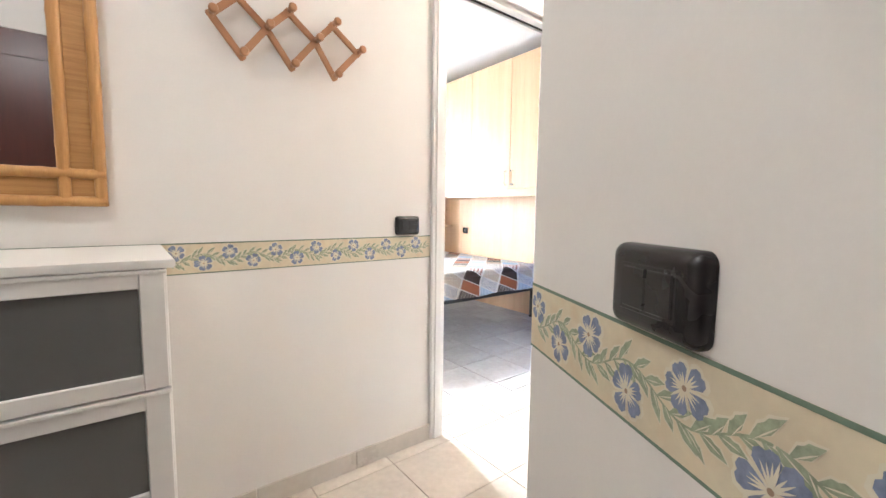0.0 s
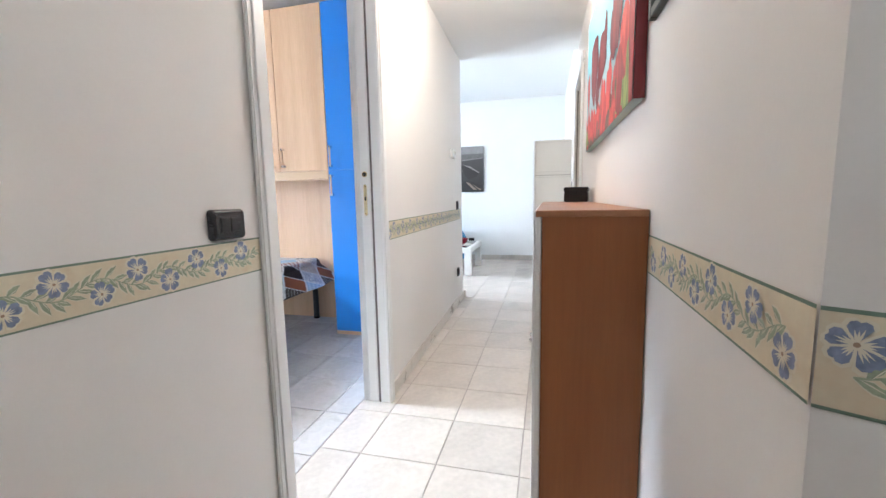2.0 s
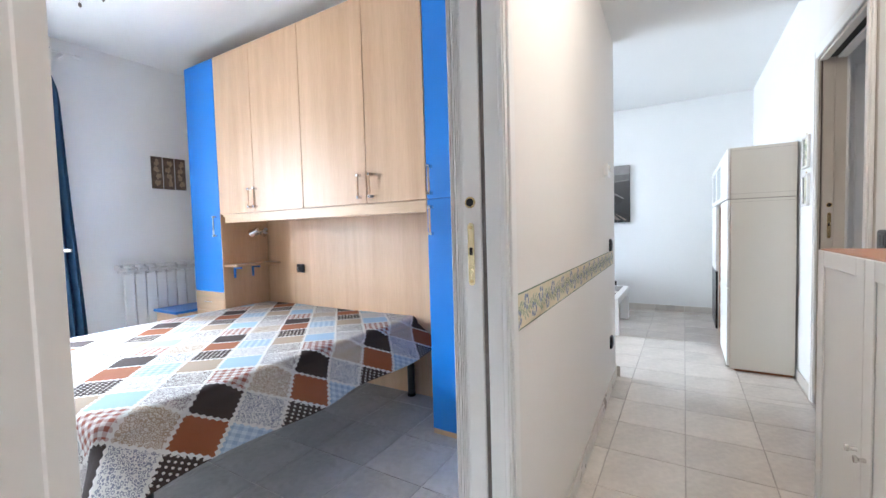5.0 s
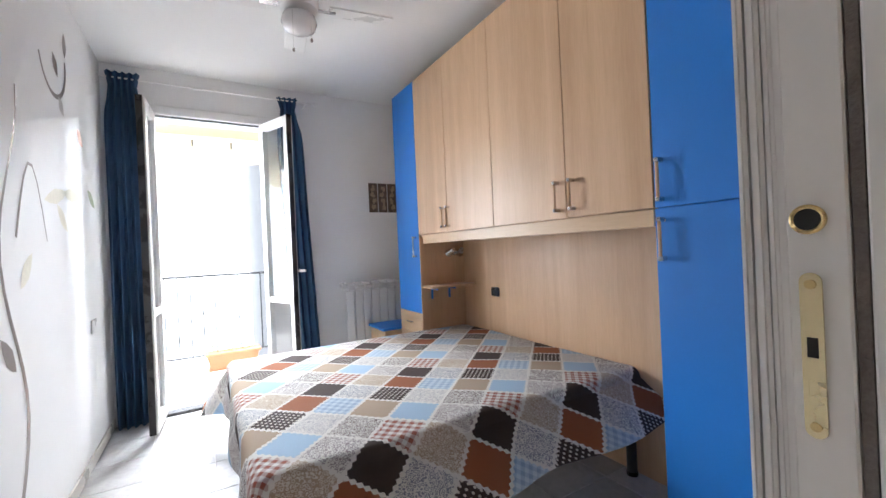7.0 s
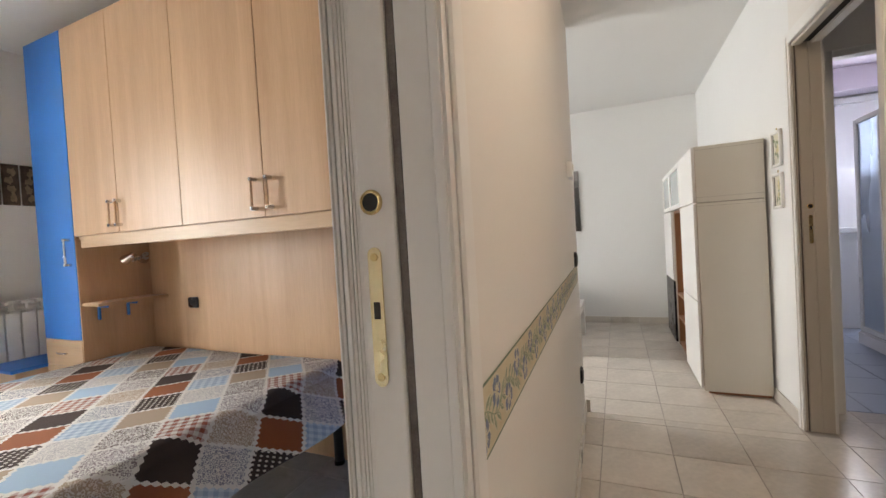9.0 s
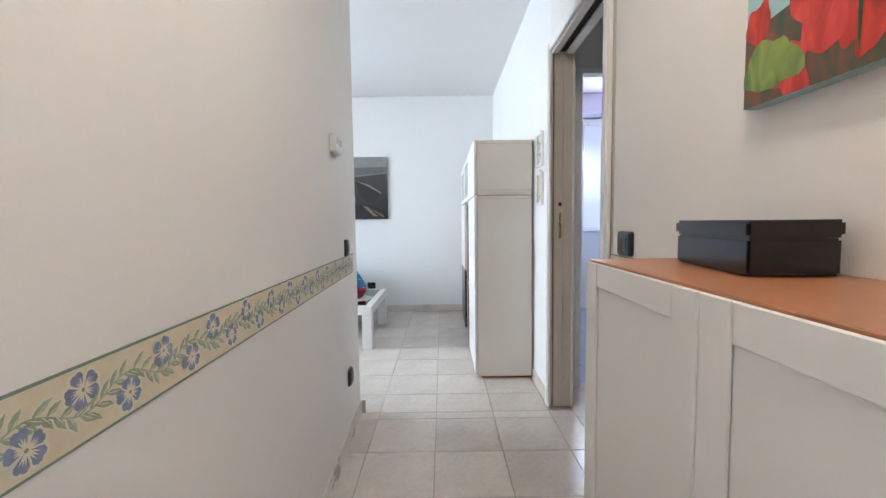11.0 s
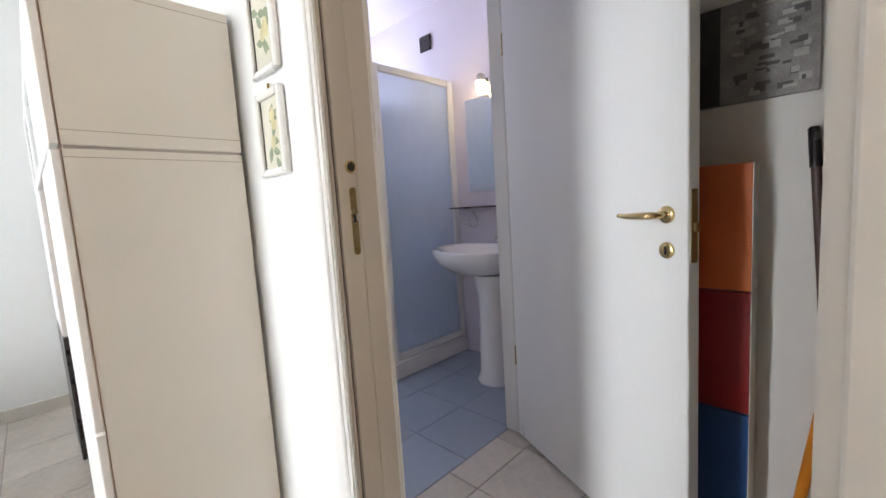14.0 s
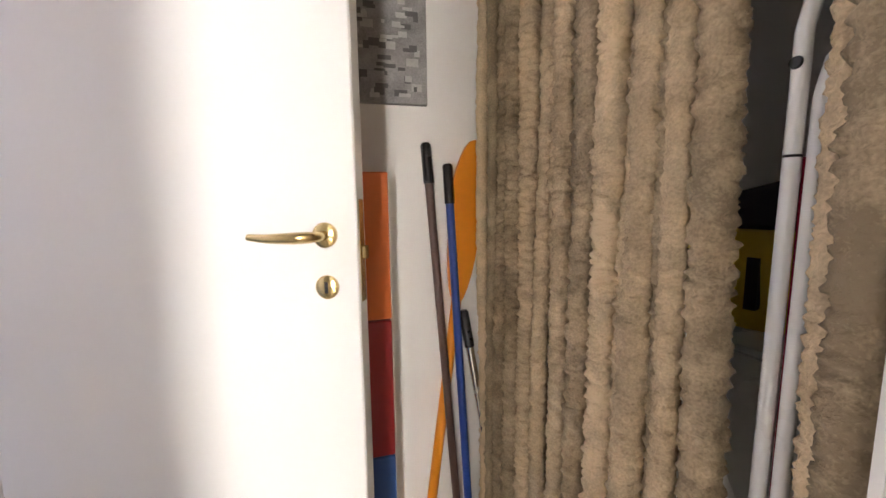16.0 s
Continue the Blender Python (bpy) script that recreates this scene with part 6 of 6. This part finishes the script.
so = thing("sofa", (6.7, 2.9, 0), "sofa under a crumpled blue patterned throw", "sofa")
part("seat", boxes((6.12, 7.05, 2.12, 3.95, 0.05, 0.50), bevel=0.04, seg=3), THROW, so, "", True)
bm = bmesh.new()
nx, ny = 30, 54
grid = []
for i in range(nx + 1):
    row = []
    for j in range(ny + 1):
        u, v = i / nx, j / ny
        edge = min(1.0, min(u, 1 - u, v * 2.0, (1 - v) * 2.0) * 7)
        z = 0.10 + 0.46 * edge ** 0.45 + 0.035 * noise.noise(Vector((u * 5, v * 9, 1))) + 0.016 * noise.noise(Vector((u * 13, v * 22, 4)))
        row.append(bm.verts.new((6.07 + 1.0 * u, 2.03 + 1.95 * v, z)))
    grid.append(row)
for i in range(nx):
    for j in range(ny):
        bm.faces.new((grid[i][j], grid[i + 1][j], grid[i + 1][j + 1], grid[i][j + 1]))
throw = tagged(solid("throw", bm, THROW, True), "crumpled blue throw with pale flowers on the sofa", "throw")
bm = bmesh.new()
rnd = random.Random(11)
for k in range(26):
    i, j = rnd.randrange(2, nx - 2), rnd.randrange(1, ny - 2)
    c = Vector(((6.07 + i / nx), 2.03 + 1.95 * j / ny, 0))
    edge = min(1.0, min(i / nx, 1 - i / nx, j / ny * 2.0, (1 - j / ny) * 2.0) * 7)
    z = 0.10 + 0.46 * edge ** 0.45 + 0.035 * noise.noise(Vector((i / nx * 5, j / ny * 9, 1))) + 0.016 * noise.noise(Vector((i / nx * 13, j / ny * 22, 4))) + 0.006
    for p in range(5):
        a = p * math.tau / 5
        bm.faces.new([bm.verts.new((c.x + x, c.y + y, z)) for x, y in leaf_shape(0, 0, 0.035, 0.022, a)])
part("printed_flowers", bm, DOILY, throw)
lw = tagged(thing("window_2", (5.45, 4.67, 0), "white framed living room balcony door", "balcony door"), kind="structure")
part("window_frame", boxes((4.88, 4.93, 4.62, 4.70, 0, 2.27), (5.77, 5.82, 4.62, 4.70, 0, 2.27), (4.93, 5.77, 4.62, 4.70, 2.21, 2.27), bevel=0.004), WHITEMETAL, lw)

# ---- bathroom ----
shw = thing("shower_enclosure", (6.0, -1.0, 0), "white framed shower enclosure with milky acrylic panels", "shower")
SX, SY, SXE, SYB, SH = 5.650, -0.610, 6.45, -1.332, 2.003
part("tray", boxes((SX - 0.02, SXE, SYB, SY + 0.02, 0.0, 0.12), bevel=0.012, seg=2), PORCELAIN, shw, "white ceramic shower tray", True)
for nm, bx in (("front_post", (SX, SX + 0.035, SY - 0.055, SY, 0.12, SH)), ("front_post", (SX, SX + 0.035, SYB, SYB + 0.06, 0.12, SH)), ("front_rail", (SX, SX + 0.035, SYB + 0.06, SY - 0.055, SH - 0.045, SH)), ("front_rail", (SX, SX + 0.035, SYB + 0.06, SY - 0.055, 0.12, 0.165)), ("side_post", (SX + 0.036, SX + 0.085, SY - 0.035, SY, 0.12, SH)), ("side_post", (SXE - 0.04, SXE, SY - 0.035, SY, 0.12, SH)), ("side_post", (6.07, 6.10, SY - 0.035, SY, 0.165, SH - 0.045)), ("side_rail", (SX + 0.085, SXE - 0.04, SY - 0.035, SY, SH - 0.045, SH)), ("side_rail", (SX + 0.085, SXE - 0.04, SY - 0.035, SY, 0.12, 0.165))):
    part(nm, boxes(bx, bevel=0.005), WHITEMETAL, shw)
part("front_panel", boxes((SX + 0.012, SX + 0.020, SYB + 0.055, SY - 0.05, 0.16, SH - 0.04)), FROST, shw, "milky blue acrylic panel")
part("side_panel", boxes((SX + 0.08, SXE - 0.035, SY - 0.022, SY - 0.014, 0.16, SH - 0.04)), FROST, shw)
part("back_post", boxes((SXE - 0.035, SXE, SYB, SYB + 0.05, 0.12, SH), bevel=0.005), WHITEMETAL, shw)
part("back_panel", boxes((SXE - 0.022, SXE - 0.014, SYB + 0.05, SY - 0.036, 0.16, SH)), FROST, shw)

bs = thing("washbasin", (5.14, -1.2, 0), "white porcelain pedestal washbasin", "washbasin")
part("pedestal", lathe([(0.115, 0.0), (0.118, 0.02), (0.098, 0.06), (0.088, 0.30), (0.088, 0.55), (0.11, 0.68)], 24, (5.14, -1.02, 0.0005), sy=0.95), PORCELAIN, bs, "", True)
bm = bmesh.new()
prof = [(0.30, 0.68), (0.62, 0.70), (0.90, 0.76), (1.0, 0.815), (1.0, 0.835), (0.965, 0.845), (0.85, 0.842), (0.80, 0.83), (0.55, 0.74), (0.2, 0.71), (0.0, 0.708)]
ns_ = 36
rings = []
for rr, z in prof:
    ring = []
    for k in range(ns_):
        a = k * math.tau / ns_
        x, y = 0.315 * math.cos(a), 0.27 * math.sin(a)
        if y < -0.13:
            y = -0.13 - (abs(y) - 0.13) * 0.35
        ring.append(bm.verts.new((5.21 + x * rr * 1.06, -1.03 + y * rr * 1.08 + 0.04 * (1 - rr), z)))
    rings.append(ring)
for a, b in zip(rings, rings[1:]):
    for k in range(ns_):
        bm.faces.new((a[k], a[(k + 1) % ns_], b[(k + 1) % ns_], b[k]))
bm.faces.new(rings[0][::-1])
part("basin", bm, PORCELAIN, bs, "", True)
part("back_ledge", boxes((4.93, 5.43, -1.334, -1.20, 0.77, 0.845), bevel=0.015, seg=2), PORCELAIN, bs, "", True)
fa = thing("basin_tap", (5.17, -1.33, 0.86), "chrome mixer tap on the washbasin", "tap")
part("body", tube([(5.17, -1.25, 0.843), (5.17, -1.25, 0.905)], 0.02, 14), CHROME, fa, "", True)
part("spout", tube([(5.17, -1.25, 0.885), (5.17, -1.195, 0.90), (5.17, -1.125, 0.89)], 0.011, 10), CHROME, fa, "", True)
part("lever", tube([(5.17, -1.25, 0.905), (5.17, -1.25, 0.925), (5.17, -1.185, 0.95)], 0.007, 8), CHROME, fa, "", True)
bmi = thing("bathroom_mirror", (5.14, -1.41, 1.2), "frameless mirror above the washbasin", "mirror")
part("mirror_glass", boxes((5.11, 5.535, -1.334, -1.325, 1.203, 1.840)), MIRROR, bmi)
gs = thing("glass_shelf", (5.14, -1.36, 1.12), "thin dark-edged glass shelf under the mirror", "shelf")
part("shelf", boxes((5.05, 5.643, -1.333, -1.215, 1.088, 1.096), bevel=0.001), BLACKGLASS, gs)
for x in (5.12, 5.56):
    part("bracket", boxes((x - 0.01, x + 0.01, -1.334, -1.285, 1.076, 1.0875)), CHROME, gs)
tw = thing("towel_ring", (5.51, -1.32, 0.94), "chrome towel ring below the shelf", "towel ring")
part("ring", tube([(5.51 + 0.045 * math.cos(a), -1.31, 0.995 + 0.045 * math.sin(a)) for a in np.linspace(0, math.tau, 22)], 0.005, 8), CHROME, tw, "", True)
part("mount", boxes((5.495, 5.525, -1.334, -1.305, 1.03, 1.055), bevel=0.004), CHROME, tw)
ml = thing("mirror_lamp", (5.14, -1.38, 1.83), "small lit wall lamp above the bathroom mirror", "lamp")
part("bracket", boxes((5.29, 5.37, -1.334, -1.305, 1.905, 1.945), bevel=0.004), CHROME, ml)
part("arm", boxes((5.32, 5.34, -1.306, -1.262, 1.928, 1.938)), CHROME, ml)
part("cap", lathe([(0.028, 0.0), (0.03, 0.03), (0.018, 0.045)], 18, (5.33, -1.26, 1.918)), CHROME, ml, "", True)
part("glass_shade", lathe([(0.0, -0.085), (0.025, -0.08), (0.036, -0.05), (0.036, -0.01), (0.028, 0.0)], 20, (5.33, -1.26, 1.916)), BULB, ml, "glowing glass shade", True)
vt = thing("wall_vent", (5.9, -1.32, 2.3), "small black vent cover high on the bathroom wall", "vent")
part("cover", boxes((5.835, 5.955, -1.334, -1.318, 2.285, 2.40), bevel=0.006), BLACK, vt)
bcl = thing("ceiling_lamp", (5.93, -0.47, 2.6), "round opal ceiling lamp in the bathroom", "ceiling lamp")
part("dome", lathe([(0.13, 0.0), (0.13, -0.03), (0.10, -0.07), (0.05, -0.09), (0.0, -0.095)], 24, (5.93, -0.47, 2.598)), PORCELAIN, bcl, "", True)
sb = thing("shutter_box", (6.95, -0.9, 2.36), "pale lilac roller shutter box over the bathroom window", "shutter box")
part("box", boxes((6.86, EAST - 0.001, -1.30, -0.50, 2.37, 2.597), bevel=0.006), PAINT_BATH, sb)
bw_ = tagged(thing("window_3", (7.06, -0.9, 1.0), "bright frosted bathroom window", "window"), kind="structure")
part("window_frame", boxes((7.03, 7.099, -1.22, -1.16, 0.98, 2.34), (7.03, 7.099, -0.64, -0.58, 0.98, 2.34), (7.03, 7.099, -1.16, -0.64, 2.28, 2.34), (7.03, 7.099, -1.16, -0.64, 0.98, 1.04), bevel=0.004), WHITEMETAL, bw_)
wc = thing("toilet", (6.75, 0.05, 0), "white toilet under the bathroom window", "toilet")
part("bowl", lathe([(0.10, 0.0), (0.11, 0.1), (0.14, 0.22), (0.19, 0.36), (0.19, 0.39), (0.14, 0.385), (0.0, 0.30)], 24, (6.62, 0.0, 0.0), sx=1.2), PORCELAIN, wc, "", True)
part("cistern", boxes((6.86, 7.02, -0.2, 0.2, 0.42, 0.80), bevel=0.02, seg=2), PORCELAIN, wc, "", True)
part("seat", lathe([(0.12, 0.0), (0.195, 0.0), (0.195, 0.02), (0.12, 0.02)], 24, (6.62, 0.0, 0.392), sx=1.2), DARKLAUNDRY, wc, "", True)

# ---- lobby: prints, panels, poles, chenille curtain, laundry ----
pc = thing("grey_canvas", (3.78, -0.6, 1.365), "unframed grey and black city print on the wall", "picture")
part("canvas", boxes((3.66, 3.99, -0.604, -0.589, 1.366, 1.655), bevel=0.001), art_mat("grey_print", (0.26, 0.25, 0.245), 0.5, 16), pc)
bm, bm2 = bmesh.new(), bmesh.new()
rnd = random.Random(21)
for k in range(60):
    x, z = rnd.uniform(3.67, 3.86), rnd.uniform(1.375, 1.635)
    w, h = rnd.uniform(0.008, 0.035), rnd.uniform(0.006, 0.02)
    flat(bm if k % 2 else bm2, [(x, z), (x + w, z), (x + w, z + h), (x, z + h)], lambda u, v, d=-0.5885 + 0.00002 * k: (u, d, v))
tagged(part("pale_ink", bm, art_mat("pale_grey_ink", (0.42, 0.40, 0.39), 0.2, 30), pc), kind="stuff")
tagged(part("dark_ink", bm2, art_mat("dark_grey_ink", (0.10, 0.095, 0.095), 0.2, 30), pc), kind="stuff")
bm = bmesh.new()
flat(bm, [(3.885, 1.368), (3.989, 1.368), (3.989, 1.653), (3.885, 1.653)], lambda u, v: (u, -0.5880, v))
part("black_strip", bm, art_mat("black_ink", (0.03, 0.03, 0.032), 0.6, 40), pc)
cb = thing("storage_boxes", (3.97, -0.55, 0), "stacked orange, red and blue storage cubes behind the door", "storage boxes")
for z0, z1, mt, nm in ((0.03, 0.436, BLUEPANEL, "blue_cube"), (0.440, 0.810, RED, "red_cube"), (0.814, 1.184, ORANGE, "orange_cube")):
    cu = part(nm, boxes((3.788, 4.16, -0.600, -0.490, z0, z1), bevel=0.003), mt, cb)
    part("edge", boxes((3.785, 3.7875, -0.600, -0.490, z0, z1)), CREAM, cu)
poles = (("broom_pole", (3.590, -0.53, 0.03), (3.668, -0.588, 1.268), POLEBROWN, "brown metal broom pole leaning on the wall"), ("mop_pole", (3.562, -0.52, 0.03), (3.607, -0.585, 1.212), POLEBLUE, "blue mop pole leaning on the wall"), ("steel_pole", (3.455, -0.50, 0.02), (3.562, -0.588, 0.79), CHROME, "short steel pole with a black grip"))
for nm, a, b, mt, lb in poles:
    a, b = Vector(a), Vector(b)
    t_ = thing(nm, a, lb, "pole", "cleaning poles")
    k = b + (a - b).normalized() * 0.11
    part("tube", tube([a, k], 0.0115, 12), mt, t_, "", True)
    part("grip", tube([k, b - (b - k).normalized() * 0.006, b], 0.0145, 12, radii=[0.0145, 0.0145, 0.010]), BLACK, t_, "black plastic grip", True)
    part("tip", tube([a + Vector((0, 0, -0.02)), a], 0.016, 10), BLACK, t_)
pd = thing("kayak_paddle", (3.55, -0.58, 0), "orange paddle standing against the wall", "paddle")
m = Matrix.Translation((3.556, -0.592, 1.045)) @ pose(0, 0, 0, 0, -7, 0)
bm = bmesh.new()
f = bm.faces.new([bm.verts.new((0.056 * math.cos(a) * (1.0 if math.sin(a) > 0 else 0.8), 0.0, 0.235 * math.sin(a))) for a in np.linspace(0, math.tau, 28, endpoint=False)])
ext = bmesh.ops.extrude_face_region(bm, geom=[f])
bmesh.ops.translate(bm, vec=(0, 0.014, 0), verts=[g for g in ext["geom"] if isinstance(g, bmesh.types.BMVert)])
part("blade", moved(bm, m), KAYAK, pd)
part("shaft", tube([m @ Vector((0.0, 0.007, -0.2)), m @ Vector((0.01, 0.007, -1.0))], 0.015, 12), KAYAK, pd, "", True)


def strand(x, y, z0, z1, r, seed, detail):
    """One fluffy chenille strand: a ragged rope made of stacked tufts."""
    rnd = random.Random(seed)
    sides, dz = (22, 0.0036) if detail else (12, 0.012)
    n = int((z1 - z0) / dz)
    ph = rnd.uniform(0, 6)
    verts, faces = [], []
    for i in range(n + 1):
        z = z0 + (z1 - z0) * i / n
        fat = 0.12 * noise.noise(Vector((seed * 3.1, z * 9, 0))) + 0.06 * noise.noise(Vector((seed * 3.1, z * 31, 5)))
        cx, cy = x + 0.004 * math.sin(z * 4 + ph), y + 0.006 * math.sin(z * 3 + ph * 2)
        for k in range(sides):
            a = k * math.tau / sides + 0.02 * i
            ca, sa = math.cos(a), math.sin(a)
            tuft = 0.20 * noise.noise(Vector((ca * 1.2 + seed * 5.3, sa * 1.2, z * 62))) + 0.30 * noise.noise(Vector((ca * 1.6, sa * 1.6 + seed * 2.7, z * 135)))
            q = r * (1 + fat + tuft + rnd.uniform(-0.08, 0.10))
            verts.append((cx + q * ca, cy + q * sa, z + rnd.uniform(-0.0012, 0.0012)))
    for i in range(n):
        for k in range(sides):
            a, b = i * sides + k, i * sides + (k + 1) % sides
            faces.append((a, b, b + sides, a + sides))
    me = bpy.data.meshes.new("strand")
    me.from_pydata(verts, [], faces)
    me.materials.append(CHENILLE)
    for p in me.polygons:
        p.use_smooth = True
    return me


chn = thing("chenille_curtain", (3.5, -0.4, 2.05), "beige chenille strand curtain hanging across the laundry niche", "door curtain")
part("rail", boxes((3.47, 3.53, -0.600, 0.344, 2.06, 2.09), bevel=0.004), WHITEMETAL, chn)
y, k = -0.582, 0
while y < 0.34:
    gap = 0.165 < y < 0.245
    if not gap:
        ob = new("strand", strand(3.50 + (0.012 if k % 2 else -0.012), y, 0.03, 2.06, 0.0205 * (1.0, 0.82, 1.18, 0.9, 1.1)[k % 5], 100 + k, y > -0.45))
        ob.parent = chn
        ob.matrix_parent_inverse = Matrix.Translation(-chn.location)
    y += 0.0325
    k += 1
dy = thing("drying_rack", (3.45, 0.18, 0), "folded white tubular drying rack standing in the niche", "drying rack")
for xx, dyy, hh in ((0.0, 0.0, 1.29), (-0.004, 0.0205, 1.22)):
    pts = [(3.450 + xx, 0.180 + dyy, 0.0), (3.450 + xx, 0.187 + dyy, hh), (3.445 + xx, 0.191 + dyy, hh + 0.035), (3.430 + xx, 0.197 + dyy, hh + 0.055), (3.40 + xx, 0.204 + dyy, hh + 0.06)]
    part("tube", tube(pts, 0.0085, 12), WHITEMETAL, dy, "white enamelled tube", True)
part("strap", boxes((3.4430, 3.4445, 0.1930, 0.1965, 0.2, 1.16)), MAROON, dy, "dark red strap between the tubes")
part("bolt", moved(lathe([(0.0, 0), (0.007, 0), (0.006, 0.003), (0.0, 0.004)], 12), Matrix.Translation((3.458, 0.187, 1.257)) @ pose(0, 0, 0, 0, 90, 0)), STEEL, dy, "", True)
part("joint", tube([(3.450, 0.1863, 1.160), (3.450, 0.1863, 1.163)], 0.0089, 12), GAPSHADE, dy)
wm = thing("washing_machine", (2.95, 0.0, 0), "white washing machine in the dark niche", "washing machine")
part("body", boxes((2.66, 3.24, -0.42, 0.12, 0.01, 0.85), bevel=0.012, seg=2), WHITEMETAL, wm, "", True)
part("door_ring", moved(lathe([(0.10, 0.0), (0.17, 0.0), (0.17, 0.03), (0.14, 0.045), (0.10, 0.03)], 28), Matrix.Translation((3.239, -0.15, 0.50)) @ pose(0, 0, 0, 0, 90, 0)), WHITEMETAL, wm, "", True)
part("door_glass", moved(lathe([(0.0, 0.02), (0.10, 0.012), (0.10, 0.0)], 24), Matrix.Translation((3.24, -0.15, 0.50)) @ pose(0, 0, 0, 0, 90, 0)), BLACKGLASS, wm, "", True)
part("dial", moved(lathe([(0.0, 0), (0.028, 0), (0.024, 0.018), (0.0, 0.02)], 18), Matrix.Translation((3.239, 0.03, 0.78)) @ pose(0, 0, 0, 0, 90, 0)), CABWHITE, wm, "", True)
lb_ = thing("laundry_basket", (3.0, 0.0, 0.85), "yellow plastic laundry basket on the washing machine", "basket")
part("basket", lathe([(0.14, 0.0), (0.17, 0.10), (0.19, 0.20), (0.20, 0.205), (0.18, 0.195), (0.15, 0.02), (0.0, 0.01)], 28, (3.0, -0.12, 0.851)), YELLOWP, lb_, "", True)
for k in range(16):
    a = k * math.tau / 16
    part("slot", moved(boxes((0.158, 0.186, -0.010, 0.010, 0.05, 0.15)), Matrix.Translation((3.0, -0.12, 0.851)) @ pose(0, 0, 0, 0, 0, math.degrees(a))), GAPSHADE, lb_)
lc = tagged(solid("laundry_pile", lathe([(0.0, 0.0), (0.13, 0.0), (0.15, 0.06), (0.10, 0.12), (0.0, 0.15)], 20, (3.0, -0.12, 1.0)), DARKLAUNDRY, True), "dark clothes heaped in the yellow basket", "laundry")


# ---- floor tiles ----
TILES = {}


def tile_mesh(w, d, material, gap, bev):
    key = (round(w, 3), round(d, 3), material.name)
    if key not in TILES:
        a, b, e = w / 2 - gap / 2, d / 2 - gap / 2, bev
        v = [(-a, -b, -0.006), (a, -b, -0.006), (a, b, -0.006), (-a, b, -0.006), (-a, -b, -e), (a, -b, -e), (a, b, -e), (-a, b, -e), (-a + e, -b + e, 0), (a - e, -b + e, 0), (a - e, b - e, 0), (-a + e, b - e, 0)]
        f = [(8, 9, 10, 11)]
        for k in range(4):
            n = (k + 1) % 4
            f += [(k, n, 4 + n, 4 + k), (4 + k, 4 + n, 8 + n, 8 + k)]
        me = bpy.data.meshes.new("tile")
        me.from_pydata(v, [], f)
        me.materials.append(material)
        TILES[key] = me
    return TILES[key]


def tile_field(parent, rect, origin, size, material, gap=0.004, z=0.0, bev=0.0012):
    x0, x1, y0, y1 = rect
    i = math.floor((x0 - origin[0]) / size)
    while origin[0] + i * size < x1 - 1e-4:
        a, b = max(x0, origin[0] + i * size), min(x1, origin[0] + (i + 1) * size)
        j = math.floor((y0 - origin[1]) / size)
        while origin[1] + j * size < y1 - 1e-4:
            c, d = max(y0, origin[1] + j * size), min(y1, origin[1] + (j + 1) * size)
            if b - a > 0.02 and d - c > 0.02:
                ob = new("tile", tile_mesh(b - a, d - c, material, gap, bev))
                ob.location = ((a + b) / 2, (c + d) / 2, z + random.uniform(-0.0003, 0.0003))
                ob.parent = parent
            j += 1
        i += 1


TO = (1.602, 1.157)
tile_field(fl, (-1.4, 4.35, S - 0.12, N + 0.12), TO, 1 / 3, TILE)
tile_field(fl, (4.35, EAST, S, 3.2), TO, 1 / 3, TILE)
tile_field(fl, (-1.4, 0.575, -1.0, S - 0.12), TO, 1 / 3, TILE)
tile_field(fl, (2.6, 4.755, -0.605, S - 0.12), TO, 1 / 3, TILE)
tile_field(fl_bed, (0.92, 3.60, N + 0.12, 5.26), (1.20, 4.88), 0.34, TILE_BED, gap=0.005)
tile_field(fl_bath, (4.755, EAST, -1.335, S - 0.12), (4.755, -0.62), 1 / 3, TILE_BATH, z=0.001)
tile_field(bal, (0.2, 3.2, 5.54, 6.86), (0.2, 5.54), 0.2, TILE_OUT, gap=0.008, z=-0.02)
